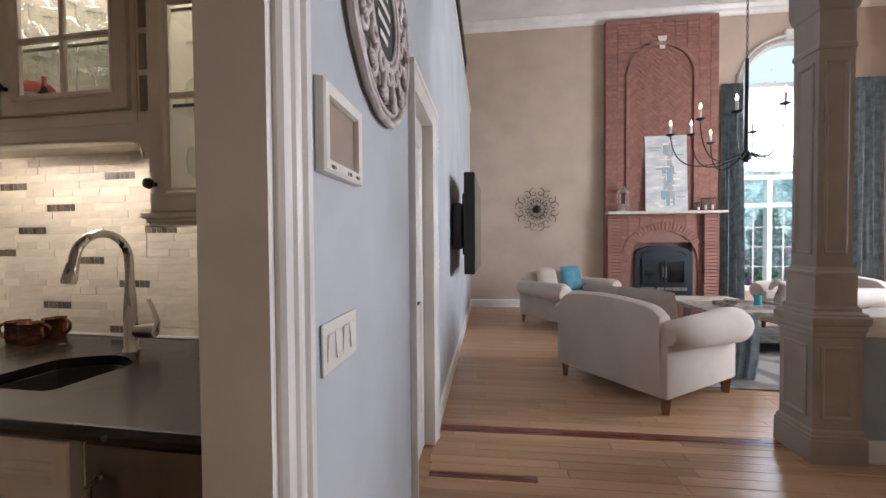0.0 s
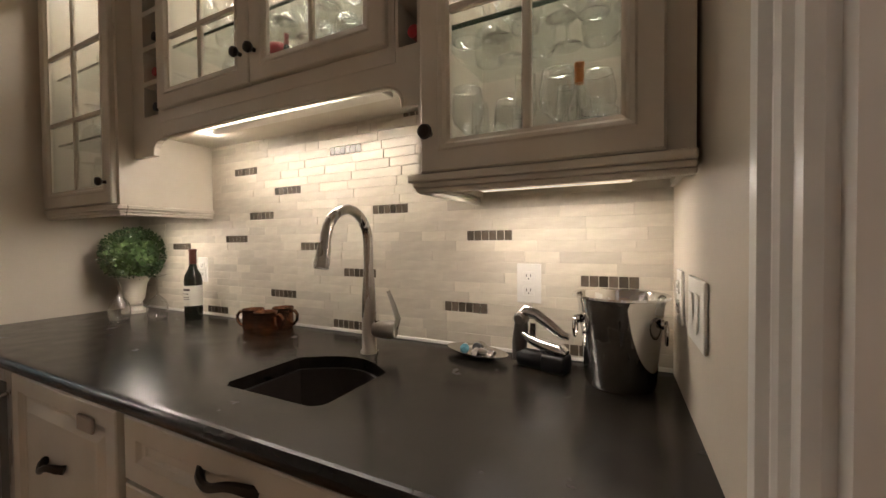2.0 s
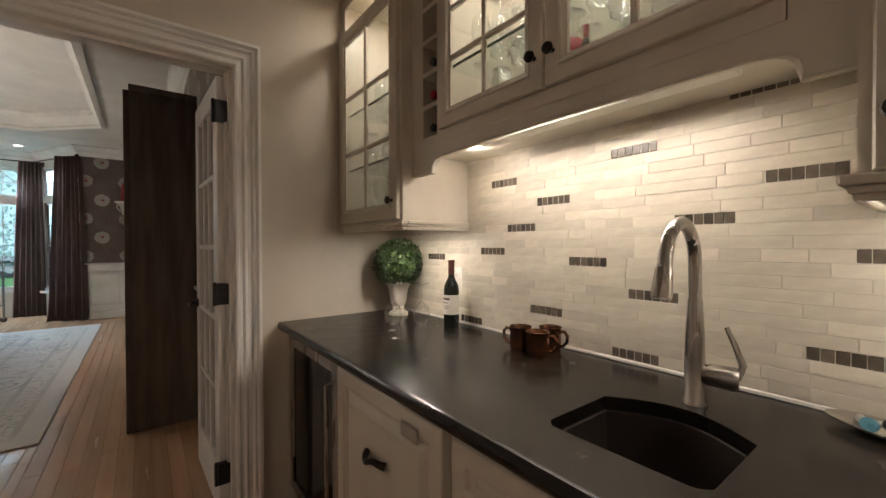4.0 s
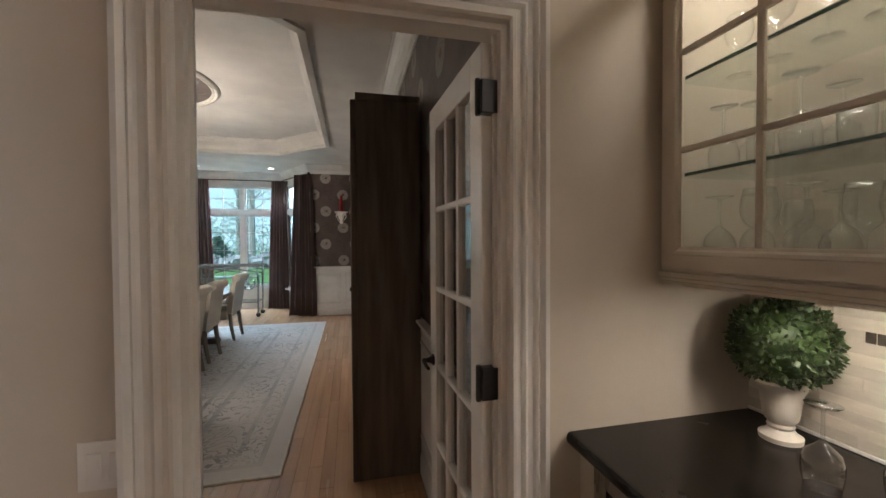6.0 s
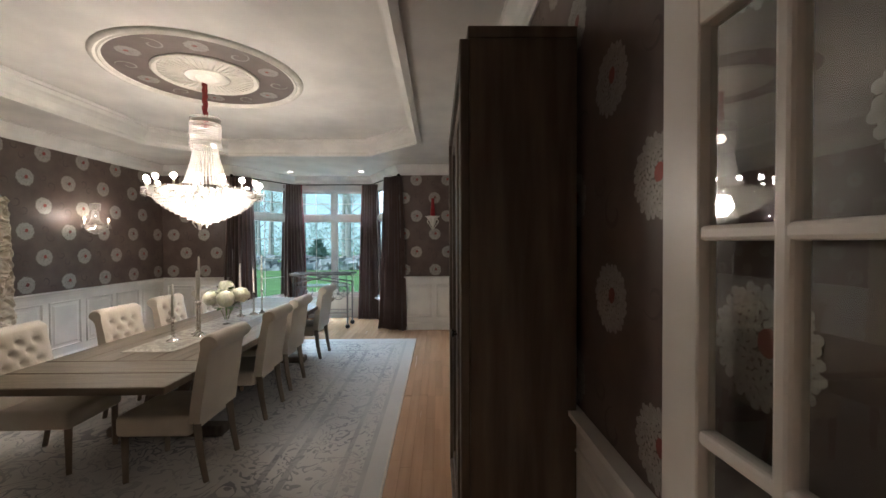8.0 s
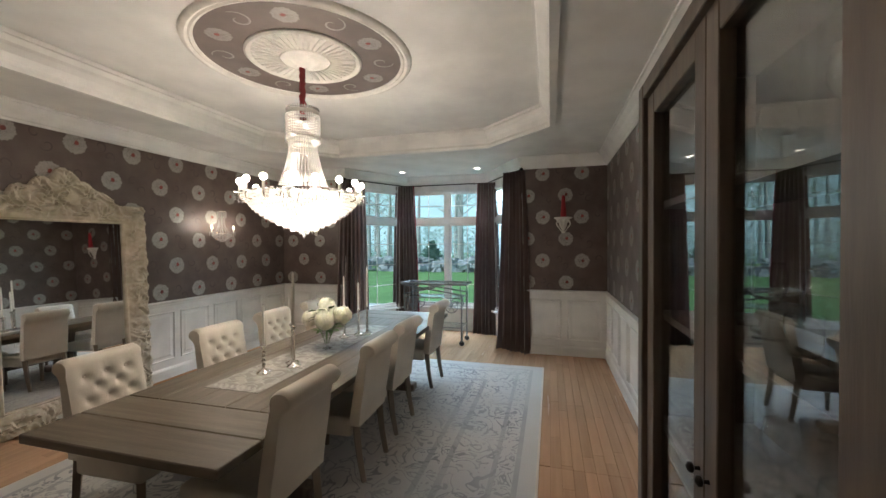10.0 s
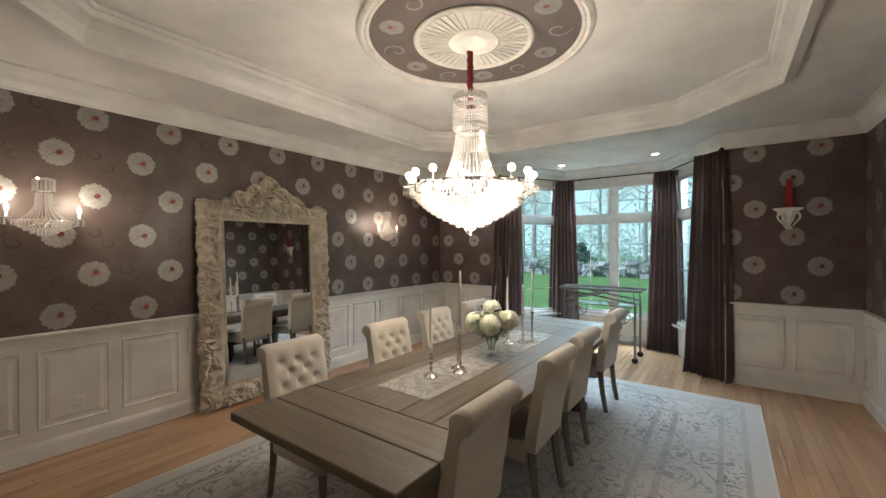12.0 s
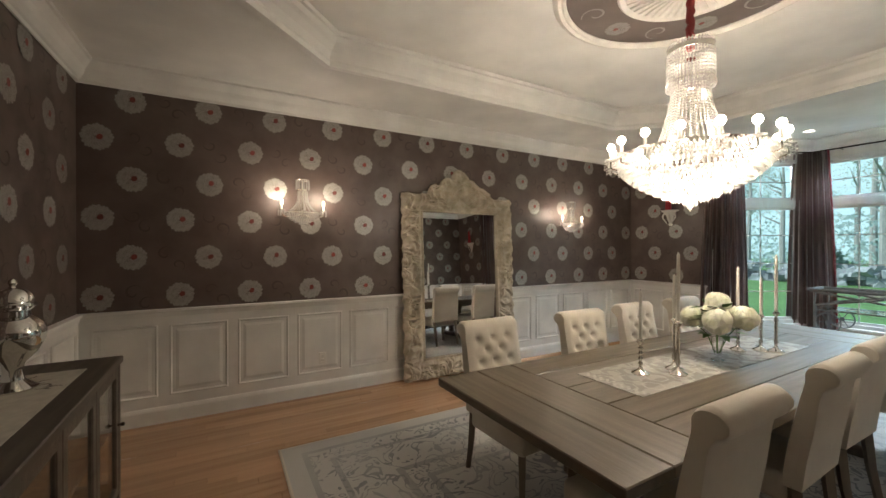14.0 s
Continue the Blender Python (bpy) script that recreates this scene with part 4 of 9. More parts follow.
part("lever", tube(B(), [vd * 0.082 + Vector((0, 0, 0.075)), vd * 0.092 + Vector((0, 0, 0.105)), vd * 0.078 + Vector((0, 0, 0.15)), vd * 0.062 + Vector((0, 0, 0.19))], [0.012, 0.011, 0.009, 0.007], 8, flat=0.7), M_STEEL, faucet, smooth=True)


# base units
def raised_front(name, parent, x0, z0, x1, z1, y, m_=None):
    bm = B()
    box(bm, x0, y, z0, x1, y + 0.016, z1)
    ring(bm, x0, z0, x1, z1, y + 0.001, [(0, 0), (0.012, 0.0), (0.015, 0.004), (0.015, 0.048), (0.006, 0.056), (0.004, 0.062), (0.0, 0.066)])
    if z1 - z0 > 0.25:
        ring(bm, x0 + 0.07, z0 + 0.07, x1 - 0.07, z1 - 0.07, y + 0.001, [(0, 0), (0.012, 0.030), (0.012, 0.06), (0, 0.06)])
        box(bm, x0 + 0.11, y - 0.0112, z0 + 0.11, x1 - 0.11, y + 0.002, z1 - 0.11)
    return part(name, bm, m_ or M_CAB, parent)


def base_unit(name, x0, x1, label):
    th = thing(name, (0, 0, 0), label, "cabinet", "pantry base cabinets")
    bm = B()
    box(bm, x0, 1.325, 0.10, x0 + 0.018, YB - 0.014, 0.872)
    box(bm, x1 - 0.018, 1.325, 0.10, x1, YB - 0.014, 0.872)
    box(bm, x0 + 0.018, YB - 0.03, 0.10, x1 - 0.018, YB - 0.014, 0.872)
    box(bm, x0 + 0.018, 1.325, 0.10, x1 - 0.018, YB - 0.03, 0.118)
    box(bm, x0, 1.39, 0.0, x1, 1.41, 0.10)
    ring(bm, x0, 0.10, x1, 0.872, 1.325, [(0, 0), (0.012, 0), (0.012, 0.02), (0, 0.02)])
    part("body", bm, M_CAB, th)
    return th


u = base_unit("base_cabinet", -2.00, -1.345, "cream base unit with a raised-panel door and bronze pull")
d = raised_front("door", u, -1.985, 0.125, -1.362, 0.862, 1.297)
pull_part(d, -1.745, -1.63, 1.288, 0.655)
bm = B()
box(bm, -1.53, 1.272, 0.790, -1.455, 1.2815, 0.830, 0.003)
part("badge", bm, M_TAUPE, d, "small taupe metal badge")
u = base_unit("base_cabinet", -1.343, -0.60, "cream base unit with stacked drawers and bronze pulls")
for z0, z1 in ((0.715, 0.862), (0.425, 0.705), (0.125, 0.415)):
    d = raised_front("drawer", u, -1.325, z0, -0.622, z1, 1.297)
    if z1 > 0.8:
        bm = B()
        ring(bm, -1.265, 0.742, -0.682, 0.835, 1.2975, [(0, 0), (0.004, 0.0), (0.004, 0.008), (0, 0.012)])
        part("moulding", bm, M_CAB, d)
    pull_part(d, -1.045, -0.875, 1.296 if z1 > 0.8 else 1.286, (z0 + z1) / 2 + 0.02)


def appliance(name, x0, x1, label, glassy):
    th = thing(name, (0, 0, 0), label, "appliance")
    part("body", box(B(), x0, 1.33, 0.02, x1, YB - 0.03, 0.868), M_BLACK, th)
    bm = B()
    if glassy:
        ring(bm, x0 + 0.004, 0.13, x1 - 0.004, 0.862, 1.33, [(0, 0), (0.035, 0), (0.038, 0.003), (0.038, 0.042), (0.035, 0.045), (0, 0.045)])
    else:
        box(bm, x0 + 0.004, 1.292, 0.13, x1 - 0.004, 1.329, 0.862, 0.004)
    d = part("door", bm, M_STEEL if glassy else M_DARKSTEEL, th, "brushed steel door")
    if glassy:
        part("pane", box(B(), x0 + 0.05, 1.30, 0.175, x1 - 0.05, 1.304, 0.818), M_DARKGLASS, d, "dark tinted glass")
    hx = x1 - 0.03 if glassy else x0 + 0.05
    part("handle", tube(B(), [(hx, 1.29, 0.30), (hx, 1.262, 0.31), (hx, 1.262, 0.78), (hx, 1.29, 0.79)], 0.008, 8), M_STEEL, d, smooth=True)
    part("grille", box(B(), x0 + 0.004, 1.35, 0.02, x1 - 0.004, 1.36, 0.12), M_BLACK, th)
    return th


appliance("wine_cooler", -2.60, -2.01, "under-counter wine cooler with a dark glass door", True)
appliance("ice_maker", -0.595, -0.215, "under-counter ice maker with a steel door", False)
part("filler_panel", box(B(), XPW + 0.006, 1.31, 0, -2.605, 1.335, 0.872), M_CAB)
tagged(bpy.data.objects["filler_panel"], "cream filler panel beside the wine cooler", "panel")

# cover plates
def outlet(m, label, rockers=0, w=0.072, name="outlet"):
    th = thing(name, m, label, "outlet" if not rockers else "switch")
    part("plate", box(B(), -w / 2, -0.006, -0.058, w / 2, 0, 0.058, 0.003, 2), M_PLATE, th)
    if rockers:
        for k in range(rockers):
            x = (k - (rockers - 1) / 2) * 0.046
            part("rocker", box(B(), x - 0.016, -0.009, -0.033, x + 0.016, -0.0062, 0.033, 0.002, m=Matrix.Rotation(radians(4 * (-1) ** k), 4, "X")), M_PLATE, th)
    else:
        for z in (0.021, -0.021):
            f = part("socket", box(B(), -0.017, -0.009, z - 0.014, 0.017, -0.0062, z + 0.014, 0.004, 2), M_PLATE, th)
            for x in (-0.006, 0.006):
                part("slot", box(B(), x - 0.001, -0.0096, z - 0.002, x + 0.001, -0.0091, z + 0.006), M_BLACK, f)
            part("slot", box(B(), -0.002, -0.0096, z - 0.009, 0.002, -0.0091, z - 0.006), M_BLACK, f)
    return th


outlet((-0.565, 1.968, 1.127), "white outlet plate on the tiled splashback")
outlet((-2.13, 1.968, 1.127), "white outlet plate on the tiled splashback")
SIDE = LR @ Matrix.Translation((-0.128, 0, 0)) @ RZ(-90)
outlet(SIDE @ Matrix.Translation((-0.46, -0.001, 1.128)), "white switch plate with two rockers", 2, 0.148, "light_switch")
outlet(SIDE @ Matrix.Translation((-0.657, -0.001, 1.128)), "white outlet plate beside the switch")
HALL = LR @ RZ(90)
outlet(HALL @ Matrix.Translation((0.275, -0.002, 1.077)), "white switch plate with four rockers", 4, 0.21, "light_switch")

# ---------------------------------------------------------------- pantry: things on the worktop
# boxwood ball in a stone urn
bw = thing("boxwood_topiary", (-2.50, 1.85, 0.914), "clipped boxwood ball in a white stone urn", "plant")
part("urn", lathe(B(), [(0.052, 0), (0.053, 0.014), (0.040, 0.022), (0.030, 0.034), (0.034, 0.042), (0.030, 0.050), (0.042, 0.066), (0.047, 0.10), (0.052, 0.14), (0.064, 0.165), (0.072, 0.172), (0.072, 0.180), (0.060, 0.182)], 28), M_STONEPOT, bw, smooth=True)
rng = random.Random(3)
bm = B()
for i in range(2000):
    z = rng.uniform(-1, 1)
    a = rng.uniform(0, 2 * math.pi)
    s = math.sqrt(1 - z * z)
    nrm = Vector((s * math.cos(a), s * math.sin(a), z))
    rr = 0.126 * (1 + 0.06 * noise.noise(nrm * 4)) * rng.uniform(0.88, 1.03)
    c = nrm * rr + Vector((0, 0, 0.285))
    t1 = (nrm + Vector((rng.uniform(-1, 1), rng.uniform(-1, 1), rng.uniform(-1, 1)))).normalized()
    t2 = t1.cross(nrm + Vector((0.1, 0.2, 0.3))).normalized()
    l, w = rng.uniform(0.013, 0.021), rng.uniform(0.005, 0.008)
    vs = [bm.verts.new(c), bm.verts.new(c + t1 * l * 0.5 + t2 * w), bm.verts.new(c + t1 * l), bm.verts.new(c + t1 * l * 0.5 - t2 * w)]
    bm.faces.new(vs)
part("leaves", bm, M_LEAF, bw)
bm = B()
bmesh.ops.create_icosphere(bm, subdivisions=3, radius=0.104, matrix=Matrix.Translation((0, 0, 0.285)))
part("core", bm, M_LEAF, bw)

# bottle
def bottle(m, label, glassmat, capmat, scale=1.0, lab=True):
    th = thing("wine_bottle", m, label, "bottle")
    s = scale
    part("body", lathe(B(), [(0.030 * s, 0), (0.0365 * s, 0.004), (0.0365 * s, 0.17 * s), (0.033 * s, 0.195 * s), (0.018 * s, 0.225 * s), (0.0145 * s, 0.24 * s), (0.0145 * s, 0.30 * s), (0.010 * s, 0.30 * s)], 20), glassmat, th, smooth=True)
    part("capsule", lathe(B(), [(0.0152 * s, 0.245 * s), (0.0152 * s, 0.303 * s), (0.0165 * s, 0.304 * s), (0.0165 * s, 0.312 * s), (0.008 * s, 0.314 * s)], 18), capmat, th, "foil capsule", smooth=True)
    if lab:
        lb = part("label", lathe(B(), [(0.0371, 0.06), (0.0371, 0.15)], 24, cap=False), M_LABEL, th, "cream paper label")
        for z, h, a0, a1 in ((0.127, 0.010, 3.7, 5.4), (0.112, 0.004, 3.9, 5.2), (0.098, 0.003, 3.8, 5.3), (0.088, 0.003, 3.8, 5.3)):
            bm = B()
            n = 8
            for k in range(n):
                b0, b1 = a0 + (a1 - a0) * k / n, a0 + (a1 - a0) * (k + 1) / n
                bm.faces.new([bm.verts.new((0.0375 * math.cos(b), 0.0375 * math.sin(b), zz)) for b, zz in ((b0, z), (b1, z), (b1, z + h), (b0, z + h))])
            part("print_bar", bm, M_LABELPRINT, lb)
    return th


bottle((-2.075, 1.885, 0.914), "dark red wine bottle with a cream label", M_WINE, M_CAPSULE)

# stemware
def goblet_mesh():
    bm = B()
    o = [(0.0, 0.0), (0.036, 0.001), (0.034, 0.004), (0.006, 0.009), (0.004, 0.02), (0.004, 0.085), (0.012, 0.095), (0.033, 0.115), (0.041, 0.14), (0.040, 0.165), (0.034, 0.20)]
    i = [(0.0328, 0.2005), (0.0326, 0.197)]
    lathe(bm, [(max(r, 0.0005), z) for r, z in o + i], 18, cap=False)
    me = mesh_from(bm, "wine_glass")
    me.materials.append(M_GLASSWARE)
    me.polygons.foreach_set("use_smooth", [True] * len(me.polygons))
    return me


def tumbler_mesh():
    bm = B()
    lathe(bm, [(0.001, 0), (0.028, 0.001), (0.034, 0.02), (0.036, 0.09), (0.0345, 0.0905), (0.0343, 0.087)], 16, cap=False)
    me = mesh_from(bm, "tumbler")
    me.materials.append(M_GLASSWARE)
    me.polygons.foreach_set("use_smooth", [True] * len(me.polygons))
    return me


def flute_mesh():
    bm = B()
    lathe(bm, [(0.001, 0), (0.03, 0.001), (0.028, 0.004), (0.005, 0.009), (0.0035, 0.06), (0.012, 0.075), (0.024, 0.12), (0.022, 0.19), (0.0208, 0.1905), (0.0206, 0.187)], 16, cap=False)
    me = mesh_from(bm, "flute")
    me.materials.append(M_GLASSWARE)
    me.polygons.foreach_set("use_smooth", [True] * len(me.polygons))
    return me


GOB, TUM, FLU = goblet_mesh(), tumbler_mesh(), flute_mesh()


def glassware(me, name, label, m, group):
    o = new(name, me)
    o.matrix_basis = m
    o.visible_shadow = False
    return tagged(o, label, "glass", group)


FLIP = Matrix.Rotation(math.pi, 4, "X")
for x, y in ((-2.30, 1.70), (-2.20, 1.80)):
    glassware(GOB, "wine_glass", "clear wine glass upside down on the worktop", Matrix.Translation((x, y, 0.914 + 0.2)) @ FLIP, "glasses on the worktop")
rng = random.Random(11)


def stock(x0, x1, y0, y1, z, nx, ny, kinds):
    for i in range(nx):
        for j in range(ny):
            k = kinds[(i + 2 * j) % len(kinds)]
            s = rng.uniform(0.9, 1.12)
            x = x0 + (x1 - x0) * (i + 0.5) / nx + rng.uniform(-0.008, 0.008)
            y = y0 + (y1 - y0) * (j + 0.5) / ny + rng.uniform(-0.008, 0.008)
            if k == "up":
                glassware(GOB, "wine_glass", "clear wine glass on a cabinet shelf", Matrix.Translation((x, y, z)) @ Matrix.Scale(s, 4), "glasses in the cabinets")
            elif k == "down":
                glassware(GOB, "wine_glass", "clear wine glass upside down on a cabinet shelf", Matrix.Translation((x, y, z + 0.2 * s)) @ FLIP @ Matrix.Scale(s, 4), "glasses in the cabinets")
            elif k == "flute":
                glassware(FLU, "champagne_flute", "clear champagne flute on a cabinet shelf", Matrix.Translation((x, y, z)) @ Matrix.Scale(s, 4), "glasses in the cabinets")
            else:
                glassware(TUM, "tumbler", "clear tumbler on a cabinet shelf", Matrix.Translation((x, y, z)) @ Matrix.Scale(s, 4), "glasses in the cabinets")


stock(-0.69, -0.25, 1.67, 1.94, 1.4255, 6, 3, ["up", "tumbler", "flute"])
stock(-0.69, -0.25, 1.67, 1.94, 1.7435, 6, 2, ["down", "up"])
stock(-0.69, -0.25, 1.67, 1.94, 2.0385, 5, 2, ["up", "down"])
stock(-1.83, -1.55, 1.72, 1.94, 1.7405, 3, 1, ["tumbler", "up"])
stock(-1.20, -0.86, 1.72, 1.94, 1.7405, 4, 2, ["flute", "up"])
stock(-1.80, -0.9, 1.72, 1.94, 1.9935, 9, 2, ["up", "down"])
stock(-2.65, -2.09, 1.67, 1.94, 1.4255, 5, 2, ["down", "up"])
stock(-2.65, -2.09, 1.67, 1.94, 1.7085, 5, 2, ["down", "tumbler"])
stock(-2.65, -2.09, 1.67, 1.94, 2.0085, 5, 1, ["up"])
b = bottle((-0.385, 1.685, 1.4255), "small clear bottle with an orange cap among the glasses", M_GLASSWARE, mat("orange_cap", (0.5, 0.17, 0.03), 0.4), 0.62, False)
b = bottle((-1.25, 1.70, 1.7405), "small red and black liqueur bottle in the cabinet", M_WINE, mat("pink_foil", (0.40, 0.10, 0.10), 0.35), 0.5, False)
for k, (x, z, mm) in enumerate(((-0.773, 1.735, M_REDWAX), (-1.917, 1.868, M_REDWAX), (-1.917, 2.001, M_BLACK), (-0.773, 2.001, M_BLACK), (-1.917, 1.735, M_BLACK))):
    th = thing("wine_bottle", Matrix.Translation((x, 1.665, z + 0.0375)) @ Matrix.Rotation(radians(-90), 4, "X"), "wine bottle lying in a cubby, foil end out", "bottle", "bottles in the cubbies")
    part("body", lathe(B(), [(0.0145, 0.02), (0.0145, 0.07), (0.034, 0.10), (0.036, 0.13), (0.036, 0.205), (0.03, 0.208)], 16), M_WINE, th, smooth=True)
    part("capsule", lathe(B(), [(0.010, -0.002), (0.0165, 0.0), (0.0165, 0.010), (0.0152, 0.012), (0.0152, 0.05)], 16), mm, th, "foil capsule", smooth=True)
tin = thing("gift_tin", (-1.325, 1.735, 1.7405), "round black tin with a red and white top in the cabinet", "tin")
part("body", lathe(B(), [(0.046, 0), (0.050, 0.003), (0.050, 0.105), (0.048, 0.107)], 24), M_BLACK, tin, smooth=True)
part("lid", lathe(B(), [(0.049, 0.1075), (0.047, 0.135), (0.036, 0.150), (0.010, 0.152)], 24), M_REDWAX, tin, "red paper top", smooth=True)
part("band", lathe(B(), [(0.0505, 0.090), (0.0505, 0.106)], 24, cap=False), M_LABEL, tin, "white paper band")

# copper mugs
def mug(x, y, a):
    th = thing("copper_mug", Matrix.Translation((x, y, 0.914)) @ RZ(a), "hammered copper mug with a curved handle", "mug", "copper mugs on the worktop")
    part("cup", lathe(B(), [(0.03, 0), (0.037, 0.003), (0.039, 0.02), (0.0385, 0.075), (0.041, 0.085), (0.0395, 0.086), (0.036, 0.074), (0.036, 0.012), (0.005, 0.008)], 24), M_COPPER, th, smooth=True)
    part("handle", tube(B(), [(0.037, 0, 0.07), (0.055, 0, 0.074), (0.066, 0, 0.06), (0.064, 0, 0.038), (0.05, 0, 0.022), (0.037, 0, 0.02)], 0.006, 8), M_COPPER, th, smooth=True)


mug(-1.505, 1.81, 20)
mug(-1.60, 1.83, 200)
mug(-1.525, 1.905, 10)

# steel ice bucket
bk = thing("ice_bucket", (-0.315, 1.822, 0.914), "polished steel ice bucket with ring handles", "bucket")
part("body", lathe(B(), [(0.06, 0), (0.07, 0.002), (0.076, 0.01), (0.092, 0.19), (0.097, 0.205), (0.105, 0.208), (0.105, 0.213), (0.095, 0.211), (0.088, 0.19), (0.072, 0.012), (0.01, 0.008)], 40), M_CHROME, bk, smooth=True)
for sgn in (-1, 1):
    h = part("handle_mount", lathe(B(), [(0.011, 0), (0.011, 0.006), (0.006, 0.01)], 12, m=Matrix.Translation((sgn * 0.083, -0.035, 0.155)) @ Matrix.Rotation(radians(90 * sgn), 4, "Y")), M_CHROME, bk, smooth=True)
    part("ring_handle", tube(B(), [(sgn * 0.094, -0.035 + 0.024 * math.sin(a), 0.137 + 0.024 * math.cos(a)) for a in [2 * math.pi * k / 16 for k in range(17)]], 0.0035, 6), M_CHROME, h, smooth=True)

# lever corkscrew
ok = thing("lever_corkscrew", Matrix.Translation((-0.515, 1.865, 0.914)) @ RZ(-14), "chrome rabbit-style lever corkscrew", "corkscrew")
part("jaw", box(B(), 0.018, -0.030, 0.0, 0.082, 0.030, 0.046, 0.010, 3), M_BLACK, ok, "black grip block", smooth=True)
part("grip", tube(B(), [(-0.055, 0.0, 0.022), (-0.02, 0.0, 0.020), (0.02, 0.0, 0.024)], [0.020, 0.021, 0.018], 12, flat=1.3), M_BLACK, ok, "black grip", smooth=True)
part("clamp", tube(B(), [(0.080, 0, 0.050), (0.060, 0, 0.056), (0.02, 0, 0.064), (-0.02, 0, 0.074), (-0.045, 0, 0.086)], [0.014, 0.026, 0.024, 0.019, 0.014], 14, flat=0.7), M_CHROME, ok, "chrome clamp arm", smooth=True)
part("column", tube(B(), [(-0.058, 0, 0.010), (-0.056, 0, 0.06), (-0.050, 0, 0.105), (-0.052, 0, 0.135)], [0.015, 0.017, 0.016, 0.012], 12, flat=1.3), M_DARKSTEEL, ok, smooth=True)
part("pin", tube(B(), [(-0.016, 0, 0.075), (-0.014, 0, 0.118)], 0.009, 12), M_CHROME, ok, smooth=True)
part("gear_case", lathe(B(), [(0.012, -0.017), (0.018, -0.012), (0.018, 0.012), (0.012, 0.017)], 16, m=Matrix.Translation((-0.050, 0, 0.125)) @ Matrix.Rotation(radians(90), 4, "X")), M_DARKSTEEL, ok, smooth=True)
part("lever", tube(B(), [(-0.055, 0, 0.132), (-0.035, 0, 0.146), (-0.005, 0, 0.142), (0.035, 0, 0.118), (0.068, 0, 0.096), (0.085, 0, 0.094)], [0.010, 0.012, 0.011, 0.010, 0.008, 0.006], 10, flat=1.5), M_CHROME, ok, "curved chrome lever", smooth=True)

# silver dish with stoppers
dish = thing("silver_dish", Matrix.Translation((-0.70, 1.885, 0.914)) @ RZ(-18), "small oval silver dish with patterned rim", "dish")
bm = B()
lathe(bm, [(0.03, 0.0), (0.06, 0.004), (0.105, 0.018), (0.107, 0.021), (0.06, 0.008), (0.01, 0.005)], 32)
bmesh.ops.scale(bm, vec=(1, 0.5, 1), verts=bm.verts[:])
part("plate", bm, M_SILVER, dish, smooth=True)
for k, (x, y, a, mm) in enumerate(((-0.725, 1.90, 40, M_SILVER), (-0.675, 1.882, -30, M_SILVER), (-0.70, 1.872, 100, M_BLACK), (-0.745, 1.905, -70, M_TEAL))):
    th = thing("bottle_stopper", Matrix.Translation((x, y, 0.9335)) @ RZ(a) @ Matrix.Rotation(radians(84), 4, "Y"), "metal bottle stopper lying in the dish", "stopper", "stoppers in the dish")
    part("stem", lathe(B(), [(0.008, -0.02), (0.009, -0.018), (0.006, 0.02)], 10), M_STEEL, th, smooth=True)
    part("head", lathe(B(), [(0.006, 0.02), (0.014, 0.028), (0.014, 0.036), (0.006, 0.046)], 12), mm, th, smooth=True)

# ---------------------------------------------------------------- tiled splashback, piece by piece
PITCH, TH = 0.0326, 0.0317
back = structure("splashback", box(B(), XPW + 0.006, YB - 0.0172, 0.914, -0.197, YB - 0.006, 1.69), M_GROUT, "stacked travertine strip tiles with dark mosaic inserts", "tiles")
INSERT = [(0, -2.10), (0, -1.322), (0, -0.474), (3, -1.666), (3, -0.843), (6, -1.267), (6, -0.422), (9, -2.375), (9, -1.49), (10, -0.763), (9.999, -1.957), (13, -1.791), (13, -1.13), (16, -1.633), (16, -0.92), (19, -1.888), (20, -1.327), (22.999, -0.998)]
INS = [(int(round(r)), x) for r, x in INSERT]
rng = random.Random(7)
tile_cache = {}


def tile_piece(x0, x1, row):
    w = max(round((x1 - x0) / 0.01) * 0.01, 0.02)
    key = (w, rng.randint(0, 2))
    if key not in tile_cache:
        bm = B()
        d = 0.006 + 0.0008 * key[1]
        box(bm, 0, -d, 0, w - 0.001, 0, TH, 0.0007)
        me = mesh_from(bm, "tile")
        me.materials.append(M_TILE)
        tile_cache[key] = me
    o = new("tile", tile_cache[key])
    o.parent = back
    o.matrix_basis = Matrix.Translation((x0, YB - 0.0125, 0.9275 + row * PITCH))
    return o


bm = B()
box(bm, 0, -0.0062, 0.001, 0.0225, 0, TH - 0.001, 0.001)
MOS = mesh_from(bm, "mosaic_tile")
MOS.materials.append(M_MOSAIC)
for row in range(24):
    z = 0.9275 + row * PITCH
    xa, xb = (XPW + 0.008, -0.199) if z < 1.34 else (-2.045, -0.735)
    stops = sorted(x for r, x in INS if r == row)
    x = xa
    while x < xb - 0.004:
        nxt = next((s for s in stops if s >= x - 0.002), None)
        if nxt is not None and abs(nxt - x) < 0.004:
            for k in range(6):
                o = new("mosaic_tile", MOS)
                o.parent = back
                o.matrix_basis = Matrix.Translation((nxt + k * 0.0247, YB - 0.0125, z))
            x = nxt + 6 * 0.0247
            continue
        lim = nxt if nxt is not None else xb
        w = round(rng.choice((0.08, 0.11, 0.15, 0.20, 0.26)) + rng.uniform(-0.02, 0.02), 2)
        if lim - (x + w) < 0.05:
            w = lim - x
        tile_piece(x, x + w, row)
        x += w
structure("trim", box(B(), XPW + 0.006, YB - 0.022, 0.9145, -0.199, YB - 0.0125, 0.9255, 0.002), M_PLATE, "pale caulk bead behind the worktop", "trim")


